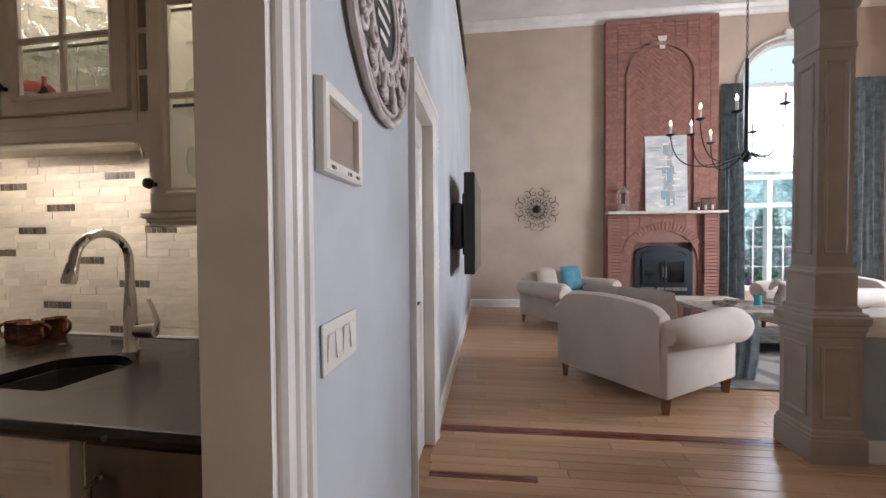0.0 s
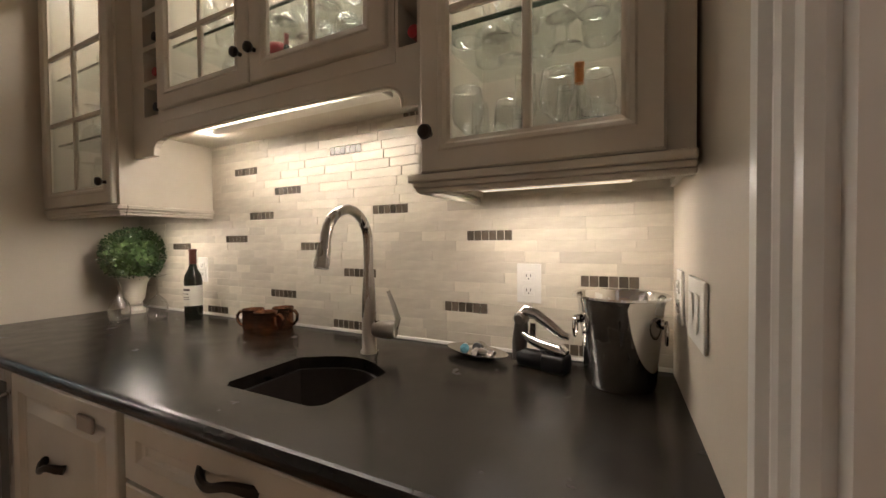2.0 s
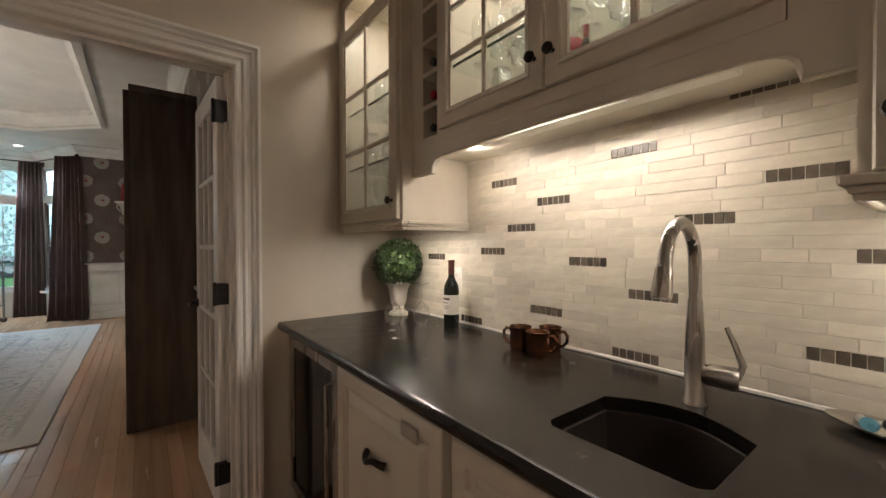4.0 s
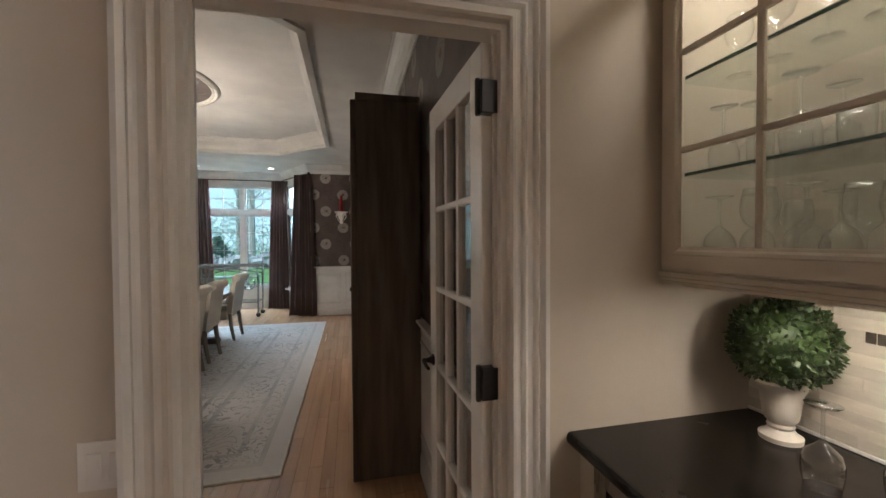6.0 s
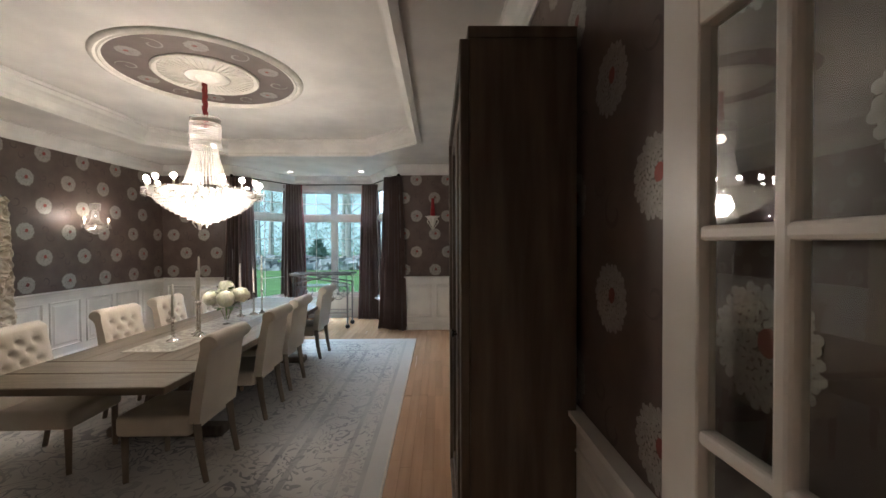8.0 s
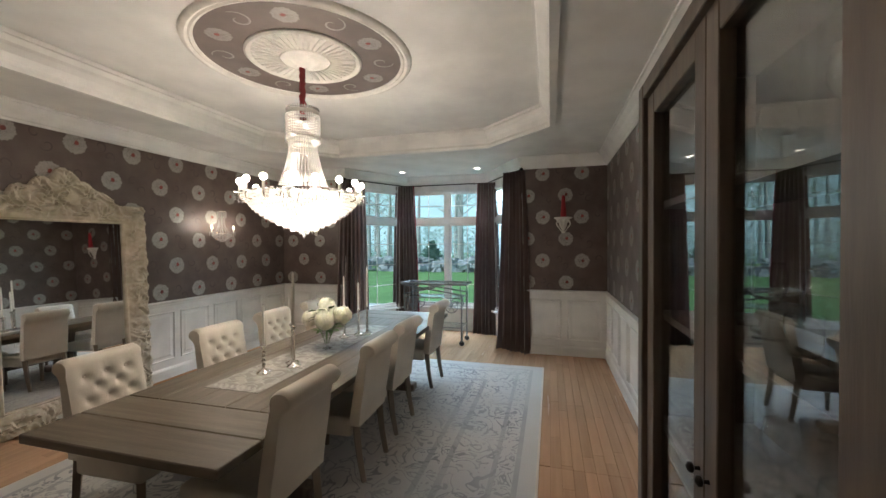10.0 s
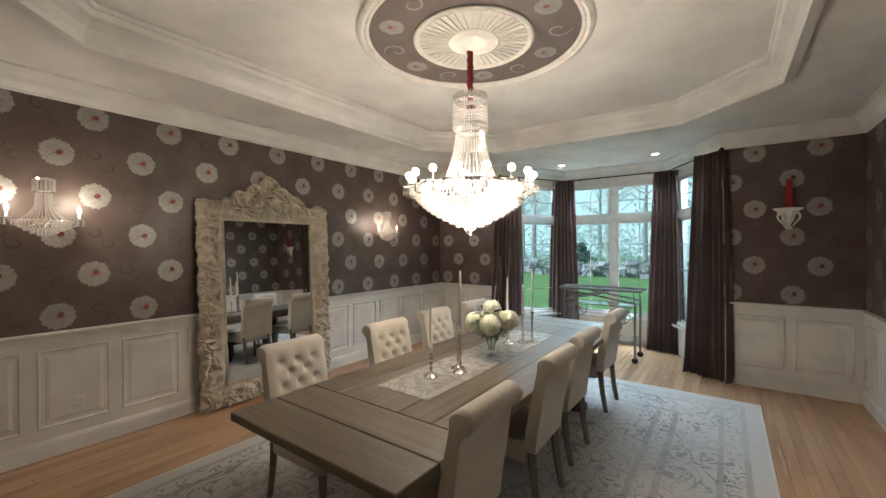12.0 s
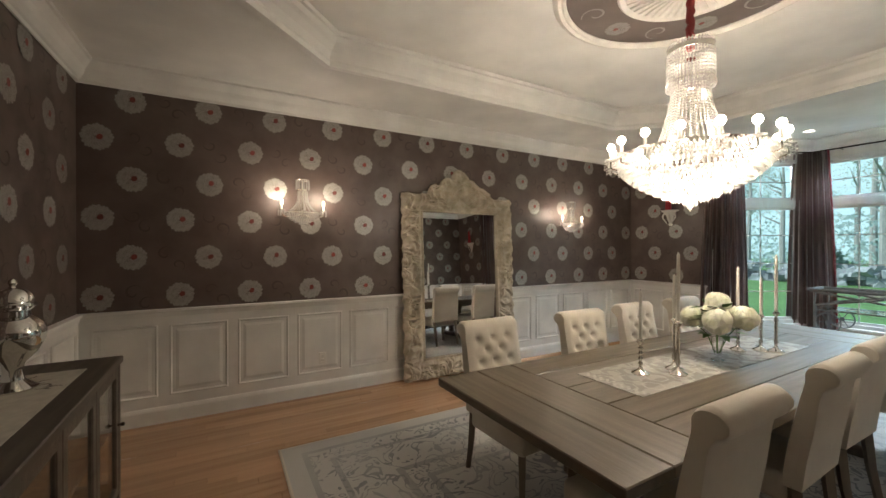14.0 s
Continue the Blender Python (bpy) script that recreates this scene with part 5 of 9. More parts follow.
# ---------------------------------------------------------------- dining room: french door
door = thing("french_door", Matrix.Translation((-2.751, 1.046, 0)) @ RZ(182), "white fifteen-light french door standing open against the wall", "door")
DWD, DHT = 0.665, 2.10
bm = B()
box(bm, 0, 0.0, 0.012, 0.10, 0.036, DHT, 0.003)
box(bm, DWD - 0.10, 0.0, 0.012, DWD, 0.036, DHT, 0.003)
box(bm, 0.10, 0.0, 0.012, DWD - 0.10, 0.036, 0.24, 0.003)
box(bm, 0.10, 0.0, DHT - 0.11, DWD - 0.10, 0.036, DHT, 0.003)
part("door_frame", bm, M_TRIM, door)
gx0, gx1, gz0, gz1 = 0.10, DWD - 0.10, 0.24, DHT - 0.11
for i in (1, 2):
    x = gx0 + (gx1 - gx0) * i / 3
    part("glazing_bar", box(B(), x - 0.013, 0.001, gz0, x + 0.013, 0.035, gz1, 0.007, 2), M_TRIM, door)
for k in range(1, 5):
    z = gz0 + (gz1 - gz0) * k / 5
    part("glazing_bar", box(B(), gx0, 0.002, z - 0.013, gx1, 0.034, z + 0.013, 0.007, 2), M_TRIM, door)
for i in range(3):
    for k in range(5):
        a, b = gx0 + (gx1 - gx0) * i / 3, gx0 + (gx1 - gx0) * (i + 1) / 3
        c, d = gz0 + (gz1 - gz0) * k / 5, gz0 + (gz1 - gz0) * (k + 1) / 5
        bm = B()
        box(bm, a + 0.006, 0.0165, c + 0.006, b - 0.006, 0.0195, d - 0.006)
        part("pane", bm, M_PANE, door).visible_shadow = False
for y, s in ((0.036, 1), (0.0, -1)):
    h = part("rosette", lathe(B(), [(0.026, 0), (0.026, 0.005), (0.018, 0.010), (0.010, 0.03), (0.010, 0.045)], 18, m=Matrix.Translation((DWD - 0.055, y, 0.96)) @ Matrix.Rotation(radians(-90 * s), 4, "X")), M_BRONZE, door, "dark bronze rosette", smooth=True)
    part("lever", tube(B(), [(DWD - 0.055, y + s * 0.045, 0.96), (DWD - 0.085, y + s * 0.05, 0.962), (DWD - 0.13, y + s * 0.048, 0.952), (DWD - 0.165, y + s * 0.05, 0.958)], [0.010, 0.009, 0.008, 0.007], 8), M_BRONZE, h, smooth=True)
for z in (1.93, 1.07, 0.22):
    bm = B()
    box(bm, -0.030, -0.012, z - 0.05, 0.004, 0.046, z + 0.05, 0.003)
    lathe(bm, [(0.007, -0.055), (0.009, -0.05), (0.009, 0.05), (0.007, 0.055)], 10, (-0.010, 0.050, z))
    part("hinge", bm, M_BLACK, door, "black butt hinge")

# ---------------------------------------------------------------- armoire with glass doors
AX0, AX1, AY0, AY1, AZ = -5.52, -4.09, 0.655, 1.06, 2.417
arm = thing("armoire", (0, 0, 0), "tall dark weathered-wood display armoire with glass doors", "armoire")
part("side_panel", box(B(), AX1 - 0.035, AY0 + 0.01, 0.0, AX1, AY1, AZ - 0.045, 0.002), M_ARMOIRE, arm)
part("side_panel", box(B(), AX0, AY0 + 0.01, 0.0, AX0 + 0.035, AY1, AZ - 0.045, 0.002), M_ARMOIRE, arm)
part("top_panel", box(B(), AX0 - 0.004, AY0 + 0.004, AZ - 0.044, AX1 + 0.003, AY1, AZ, 0.003), M_ARMOIRE, arm)
part("back_panel", box(B(), AX0 + 0.036, AY1 - 0.02, 0.08, AX1 - 0.036, AY1 - 0.002, AZ - 0.046), M_ARMOIRE, arm)
part("plinth", box(B(), AX0 + 0.036, AY0 + 0.03, 0.0, AX1 - 0.036, AY1 - 0.022, 0.10), M_ARMOIRE, arm)
for z in (0.52, 0.98, 1.42, 1.86):
    part("shelf", box(B(), AX0 + 0.036, AY0 + 0.04, z, AX1 - 0.036, AY1 - 0.021, z + 0.025), M_ARMOIRE, arm)
for a, b in ((AX0, AX0 + 0.07), (AX1 - 0.07, AX1)):
    part("corner_post", box(B(), a, AY0 - 0.026, 0.0, b, AY0 + 0.009, AZ - 0.046, 0.004), M_ARMOIRE, arm)
part("head_rail", box(B(), AX0 + 0.072, AY0 - 0.024, AZ - 0.105, AX1 - 0.072, AY0 + 0.009, AZ - 0.046, 0.003), M_ARMOIRE, arm)
part("foot_rail", box(B(), AX0 + 0.072, AY0 - 0.024, 0.0, AX1 - 0.072, AY0 + 0.009, 0.07, 0.003), M_ARMOIRE, arm)
for a, b, g0, g1 in ((AX0 + 0.072, -4.831, -5.355, -4.908), (-4.827, AX1 - 0.072, -4.750, -4.345)):
    bm = B()
    zb, zt, y0, y1 = 0.073, AZ - 0.108, AY0 - 0.006, AY0 + 0.032
    box(bm, a, y0, zb, g0, y1, zt, 0.003)
    box(bm, g1, y0, zb, b, y1, zt, 0.003)
    box(bm, g0, y0 + 0.001, zb, g1, y1, zb + 0.10, 0.003)
    box(bm, g0, y0 + 0.001, zt - 0.085, g1, y1, zt, 0.003)
    d = part("door", bm, M_ARMOIRE, arm, "dark wood framed glass door")
    part("pane", box(B(), g0 - 0.002, AY0 + 0.022, zb + 0.098, g1 + 0.002, AY0 + 0.025, zt - 0.083), M_PANE, d, "clear glass").visible_shadow = False
    hx = b - 0.03 if b < -4.5 else a + 0.03
    part("knob", lathe(B(), [(0.006, 0), (0.005, 0.012), (0.014, 0.018), (0.014, 0.026), (0.005, 0.032)], 14, m=Matrix.Translation((hx, y0, 1.12)) @ Matrix.Rotation(radians(90), 4, "X")), M_BRONZE, d, smooth=True)
rng = random.Random(21)
for z in (0.545, 1.005, 1.445, 1.885):
    for k in range(7):
        x = AX0 + 0.15 + k * 0.185 + rng.uniform(-0.03, 0.03)
        me, nm, lb = ((GOB, "wine_glass", "clear wine glass in the armoire"), (TUM, "tumbler", "clear tumbler in the armoire"))[(k + int(z * 10)) % 2]
        glassware(me, nm, lb, Matrix.Translation((x, 0.86 + rng.uniform(-0.05, 0.05), z)) @ Matrix.Scale(1.1, 4), "glasses in the armoire")

# ---------------------------------------------------------------- dining table
TX0, TX1, TY0, TY1, TZ = -8.92, -5.02, -2.36, -1.11, 0.76
tab = thing("dining_table", (0, 0, 0), "long grey-brown plank trestle table with an end leaf", "table")
rng = random.Random(5)
ys = [TY0, -2.11, -1.86, -1.60, -1.36, TY1]
for a, b in zip(ys, ys[1:]):
    part("plank", box(B(), TX0 + 0.56, a + 0.0015, TZ - 0.05, TX1 - 0.545, b - 0.0015, TZ - rng.uniform(0, 0.0012), 0.004), M_TABLE, tab)
M_TABLE_Y = mat("grey_brown_oak_across", (0.172, 0.137, 0.095), 0.38, col2=(0.128, 0.101, 0.070), scale=4, bump=0.25, bscale=26, stretch=(7, 0.4, 4), detail=8, island=0.1)
for x0, x1 in ((TX1 - 0.54, TX1 - 0.275), (TX1 - 0.27, TX1), (TX0, TX0 + 0.275), (TX0 + 0.28, TX0 + 0.555)):
    part("leaf_board", box(B(), x0, TY0, TZ - 0.05, x1, TY1, TZ - 0.001, 0.005), M_TABLE_Y, tab)
part("apron", box(B(), TX0 + 0.62, TY0 + 0.13, TZ - 0.13, TX1 - 0.62, TY0 + 0.16, TZ - 0.051), M_TABLE, tab)
part("apron", box(B(), TX0 + 0.62, TY1 - 0.16, TZ - 0.13, TX1 - 0.62, TY1 - 0.13, TZ - 0.051), M_TABLE, tab)
ym = (TY0 + TY1) / 2
for x in (TX0 + 0.95, TX1 - 0.95):
    bm = B()
    for s in (-1, 1):
        tube(bm, [(x, ym + s * 0.16, 0.07), (x, ym + s * 0.16, 0.20), (x, ym + s * 0.13, 0.40), (x, ym + s * 0.17, 0.58), (x, ym + s * 0.17, 0.64)], [0.06, 0.055, 0.045, 0.06, 0.065], 8)
    part("pedestal", bm, M_ARMOIRE, tab, "dark turned pedestal", smooth=True)
    part("foot_beam", box(B(), x - 0.07, ym - 0.48, 0.0145, x + 0.07, ym + 0.48, 0.10, 0.02, 2), M_ARMOIRE, tab)
    part("top_beam", box(B(), x - 0.06, ym - 0.45, 0.62, x + 0.06, ym + 0.45, TZ - 0.051, 0.01), M_ARMOIRE, tab)
part("stretcher", box(B(), TX0 + 0.95, ym - 0.04, 0.22, TX1 - 0.95, ym + 0.04, 0.34, 0.008), M_ARMOIRE, tab)


# ---------------------------------------------------------------- chairs
def chair_build(m):
    th = thing("dining_chair", m, "cream linen dining chair with a rolled tufted back", "chair", "chairs round the table")
    W = 0.235
    bm = B()
    nx, nz = 30, 32
    but = [(x, z) for z, xs in ((0.575, (-0.13, 0.0, 0.13)), (0.655, (-0.065, 0.065)), (0.735, (-0.13, 0.0, 0.13)), (0.815, (-0.065, 0.065)), (0.885, (-0.13, 0.0, 0.13))) for x in xs]

    def front(u, z):
        x = (u - 0.5) * 2 * W
        y = -0.215 - 0.085 * ((z - 0.44) / 0.5) ** 1.4
        dent = sum(math.exp(-((x - bx) ** 2 + (z - bz) ** 2) / 0.0007) for bx, bz in but)
        fold = 0.0
        for bx, bz in but:
            for sx in (-1, 1):
                t = (z - bz)
                if 0 < t < 0.08:
                    fold += math.exp(-((x - bx - sx * 0.065 * t / 0.08) ** 2) / 0.00006) * 0.4
        edge = min(u, 1 - u)
        y += 0.012 * min(edge / 0.08, 1) - 0.034 * min(dent, 1.2) - 0.014 * min(fold, 1)
        return Vector((x, y, z))
    grid = [[bm.verts.new(front(i / nx, 0.44 + 0.48 * k / nz)) for i in range(nx + 1)] for k in range(nz + 1)]
    for k in range(nz):
        for i in range(nx):
            bm.faces.new((grid[k][i], grid[k][i + 1], grid[k + 1][i + 1], grid[k + 1][i]))
    # the roll and the plain back
    prof = []
    for a in range(0, 10):
        t = radians(8 + a * 27)
        prof.append((-0.352 + 0.058 * math.cos(t), 0.962 + 0.058 * math.sin(t)))
    prof += [(-0.352, 0.892), (-0.343, 0.85), (-0.325, 0.70), (-0.30, 0.55), (-0.285, 0.42), (-0.215, 0.42)]
    cols = []
    for i in range(nx + 1):
        u = i / nx
        e = min(u, 1 - u) * 2 * W
        sh = 1 - 0.25 * max(0, 1 - e / 0.02) ** 2
        cols.append([bm.verts.new(((u - 0.5) * 2 * W, y, z if z < 0.9 else 0.962 + (z - 0.962) * sh)) for y, z in prof])
    for i in range(nx):
        top = [grid[nz][i], grid[nz][i + 1]]
        bm.faces.new((top[0], top[1], cols[i + 1][0], cols[i][0]))
        for j in range(len(prof) - 1):
            bm.faces.new((cols[i][j], cols[i + 1][j], cols[i + 1][j + 1], cols[i][j + 1]))
        bm.faces.new((cols[i][-1], cols[i + 1][-1], grid[0][i + 1], grid[0][i]))
    for i, flip in ((0, False), (nx, True)):
        loop = [grid[k][i] for k in range(nz + 1)] + cols[i]
        bm.faces.new(loop[::-1] if flip else loop)
    bmesh.ops.recalc_face_normals(bm, faces=bm.faces[:])
    part("backrest", bm, M_LINEN, th, "tufted linen back with a rolled top", smooth=True)
    for bx, bz in but:
        y = front(bx / (2 * W) + 0.5, bz).y
        part("button", lathe(B(), [(0.002, -0.006), (0.010, -0.004), (0.011, 0), (0.007, 0.004), (0.001, 0.005)], 8, m=Matrix.Translation((bx, y + 0.002, bz)) @ Matrix.Rotation(radians(-90), 4, "X")), M_LINEN, th)
    bm = B()
    box(bm, -0.245, -0.225, 0.335, 0.245, 0.275, 0.475, 0.03, 3)
    for v in bm.verts:
        if v.co.z > 0.45:
            v.co.z += 0.022 * max(0, 1 - (v.co.x / 0.25) ** 2) * max(0, 1 - ((v.co.y - 0.02) / 0.26) ** 2)
    part("seat", bm, M_LINEN, th, smooth=True)
    for x in (-0.205, 0.205):
        part("leg", tube(B(), [(x, 0.235, 0.014), (x, 0.235, 0.20), (x, 0.235, 0.345)], [0.022, 0.026, 0.031], 4), M_LEG, th)
        part("leg", tube(B(), [(x, -0.305, 0.014), (x, -0.27, 0.20), (x, -0.245, 0.43)], [0.022, 0.026, 0.031], 4), M_LEG, th)
    return th


c0 = chair_build(Matrix.Translation((-5.50, -1.335, 0)) @ RZ(180))
rng = random.Random(2)
for x, y, a in ((-6.42, -1.34, 181), (-7.135, -1.37, 179), (-8.30, -1.39, 178), (-5.60, -2.29, 2), (-6.49, -2.24, -1), (-7.29, -2.30, 1), (-8.08, -2.30, -2)):
    copy_thing(c0, Matrix.Translation((x, y, 0)) @ RZ(a))

# ---------------------------------------------------------------- rug with a faded bordered pattern
RX0, RX1, RY0, RY1 = -9.20, -4.27, -3.47, 0.17


def rug_material():
    m = bpy.data.materials.new("faded_wool_rug")
    m.use_nodes = True
    nt = m.node_tree
    p = nt.nodes["Principled BSDF"]
    p.inputs["Roughness"].default_value = 0.95
    p.inputs["Sheen Weight"].default_value = 0.15
    N, L = nt.nodes.new, nt.links.new
    tc = N("ShaderNodeTexCoord")
    sep = N("ShaderNodeSeparateXYZ")
    L(tc.outputs["Object"], sep.inputs[0])

    def op(kind, a, b=None, c=None):
        n = N("ShaderNodeMath")
        n.operation = kind
        for i, v in enumerate((a, b, c)):
            if v is None:
                continue
            if isinstance(v, (int, float)):
                n.inputs[i].default_value = v
            else:
                L(v, n.inputs[i])
        return n.outputs[0]
    hx, hy = (RX1 - RX0) / 2, (RY1 - RY0) / 2
    ex = op("SUBTRACT", hx, op("ABSOLUTE", sep.outputs[0]))
    ey = op("SUBTRACT", hy, op("ABSOLUTE", sep.outputs[1]))
    e = op("MINIMUM", ex, ey)

    def band(lo, hi):
        return op("MULTIPLY", op("GREATER_THAN", e, lo), op("LESS_THAN", e, hi))
    stripes = op("MAXIMUM", op("MAXIMUM", band(0.13, 0.17), band(0.30, 0.34)), op("MAXIMUM", band(0.66, 0.71), band(0.82, 0.865)))
    # curling ornament: bands of a warped noise
    nz = N("ShaderNodeTexNoise")
    nz.inputs["Scale"].default_value, nz.inputs["Detail"].default_value, nz.inputs["Distortion"].default_value = 4.6, 1.8, 1.6
    L(tc.outputs["Object"], nz.inputs["Vector"])
    curl = op("LESS_THAN", op("ABSOLUTE", op("SUBTRACT", op("FRACT", op("MULTIPLY", nz.outputs[0], 5.0)), 0.5)), 0.13)
    nz2 = N("ShaderNodeTexNoise")
    nz2.inputs["Scale"].default_value, nz2.inputs["Detail"].default_value, nz2.inputs["Distortion"].default_value = 9.0, 1.0, 1.2
    L(tc.outputs["Object"], nz2.inputs["Vector"])
    small = op("LESS_THAN", op("ABSOLUTE", op("SUBTRACT", op("FRACT", op("MULTIPLY", nz2.outputs[0], 4.0)), 0.5)), 0.13)
    bands = op("MAXIMUM", band(0.17, 0.30), band(0.71, 0.82))
    orn = op("MAXIMUM", op("MULTIPLY", stripes, 0.62), op("MAXIMUM", op("MULTIPLY", curl, op("SUBTRACT", 1.0, op("MAXIMUM", bands, op("LESS_THAN", e, 0.17)))), op("MULTIPLY", small, bands)))
    wear = N("ShaderNodeTexNoise")
    wear.inputs["Scale"].default_value, wear.inputs["Detail"].default_value = 1.6, 6
    L(tc.outputs["Object"], wear.inputs["Vector"])
    wr = N("ShaderNodeMapRange")
    wr.inputs[1].default_value, wr.inputs[2].default_value = 0.36, 0.62
    L(wear.outputs[0], wr.inputs[0])
    thread = N("ShaderNodeTexNoise")
    thread.inputs["Scale"].default_value = 140
    L(tc.outputs["Object"], thread.inputs["Vector"])
    k = op("MULTIPLY", orn, op("MULTIPLY_ADD", wr.outputs[0], 0.72, 0.22))
    mix = N("ShaderNodeMix")
    mix.data_type = "RGBA"
    mix.inputs[6].default_value, mix.inputs[7].default_value = (0.50, 0.485, 0.455, 1), (0.19, 0.19, 0.20, 1)
    L(k, mix.inputs[0])
    mix2 = N("ShaderNodeMix")
    mix2.data_type, mix2.blend_type = "RGBA", "MULTIPLY"
    mix2.inputs[0].default_value = 1
    cr = N("ShaderNodeMapRange")
    cr.inputs[3].default_value, cr.inputs[4].default_value = 0.78, 1.12
    L(op("MULTIPLY_ADD", thread.outputs[0], 0.5, op("MULTIPLY", wear.outputs[0], 0.5)), cr.inputs[0])
    L(mix.outputs[2], mix2.inputs[6])
    cc = N("ShaderNodeCombineColor")
    for i in range(3):
        L(cr.outputs[0], cc.inputs[i])
    L(cc.outputs[0], mix2.inputs[7])
    L(mix2.outputs[2], p.inputs["Base Color"])
    bp = N("ShaderNodeBump")
    bp.inputs["Strength"].default_value, bp.inputs["Distance"].default_value = 0.4, 0.004
    L(op("MULTIPLY_ADD", k, -0.6, thread.outputs[0]), bp.inputs["Height"])
    L(bp.outputs[0], p.inputs["Normal"])
    return m


rc = ((RX0 + RX1) / 2, (RY0 + RY1) / 2)
rug = thing("area_rug", (*rc, 0), "pale faded grey-and-ivory bordered wool rug", "rug")
hx, hy = (RX1 - RX0) / 2, (RY1 - RY0) / 2
part("rug_field", box(B(), -hx, -hy, 0.001, hx, hy, 0.013, 0.004, 2), rug_material(), rug)
bm = B()
sweep(bm, [(-hx, -hy, 0.001), (hx, -hy, 0.001), (hx, hy, 0.001), (-hx, hy, 0.001)], [(0.008, 0), (0.008, 0.013), (-0.002, 0.014), (-0.010, 0.008), (-0.010, 0)], closed=True)
part("binding", bm, M_LINEN, rug, "ivory bound edge")

# ---------------------------------------------------------------- runner, candlesticks, flowers
M_RUNNER = mat("silver_jacquard", (0.42, 0.40, 0.36), 0.55, col2=(0.31, 0.29, 0.26), scale=13, bump=0.2, bscale=200, contrast=(0.49, 0.52), detail=0.5)
run = thing("table_runner", (-6.85, -1.775, TZ), "silver-grey patterned jacquard runner on the table", "runner")
bm = B()
box(bm, -1.06, -0.215, 0.0, 1.06, 0.215, 0.003)
part("cloth", bm, M_RUNNER, run)
M_TRELLIS = mat("pale_trellis_weave", (0.55, 0.53, 0.49), 0.5, scale=40)
bm = B()
for i in range(-7, 8):
    for j in range(-1, 2):
        cx, cy = i * 0.142, j * 0.142 + (0.071 if i % 2 else 0)
        if abs(cy) > 0.15:
            continue
        seg = [(cx + 0.062 * math.cos(a), cy + 0.062 * math.sin(a), 0.0032) for a in [2 * math.pi * k / 6 for k in range(7)]]
        tube(bm, seg, 0.004, 4, flat=0.15)
part("trellis", bm, M_TRELLIS, run, "woven pale hexagon trellis")
bm = B()
for i in range(26):
    bmesh.ops.create_circle(bm, cap_ends=True, radius=0.011, segments=7, matrix=Matrix.Translation((0.99 + 0.018 * (i % 3), -0.19 + i * 0.0152, 0.0036)))
part("beading", bm, M_TRELLIS, run, "beaded silver end")


def candlestick(x, y, h, ch, tilt=0):
    h, ch = h * 1.25, ch * 1.4
    th = thing("candlestick", (x, y, TZ + 0.004), "silver twisted candlestick holding a tall white candle", "candlestick", "candlesticks on the table")
    pr = [(0.052, 0), (0.053, 0.006), (0.046, 0.012), (0.030, 0.018), (0.016, 0.028), (0.011, 0.04)]
    n = 9
    for k in range(n):
        z = 0.045 + (h - 0.085) * k / (n - 1)
        pr.append((0.0085 + 0.006 * (k % 2), z))
    pr += [(0.012, h - 0.03), (0.020, h - 0.02), (0.022, h - 0.012), (0.014, h - 0.004), (0.014, h)]
    part("stick", lathe(B(), pr, 14), M_SILVER, th, smooth=True)
    c = part("candle", lathe(B(), [(0.0105, h - 0.004), (0.0105, h + ch * 0.5), (0.009, h + ch * 0.96), (0.003, h + ch)], 12), M_WAX, th, "white taper candle", smooth=True)
    part("wick", tube(B(), [(0, 0, h + ch - 0.001), (0.001, 0, h + ch + 0.010)], 0.0012, 5), M_BLACK, c)


candlestick(-6.13, -1.80, 0.17, 0.21)
candlestick(-6.32, -1.68, 0.26, 0.30)
candlestick(-6.40, -1.75, 0.26, 0.20)
candlestick(-7.28, -1.78, 0.17, 0.30)
candlestick(-7.42, -1.69, 0.22, 0.20)
candlestick(-7.48, -1.62, 0.24, 0.30)

vase = thing("flower_vase", (-6.86, -1.72, TZ + 0.004), "clear glass vase of white peonies and green leaves", "flowers")
part("vase", lathe(B(), [(0.040, 0), (0.040, 0.005), (0.010, 0.012), (0.010, 0.03), (0.028, 0.06), (0.042, 0.17), (0.040, 0.17), (0.026, 0.062), (0.002, 0.045)], 24), M_GLASSWARE, vase, smooth=True)
rng = random.Random(9)
heads = [(0.02, -0.01, 0.30, 0.085), (0.13, 0.06, 0.27, 0.092), (-0.12, -0.06, 0.28, 0.095), (0.06, -0.13, 0.26, 0.085), (-0.05, 0.13, 0.285, 0.092), (0.0, 0.0, 0.375, 0.08), (-0.15, 0.06, 0.26, 0.08)]
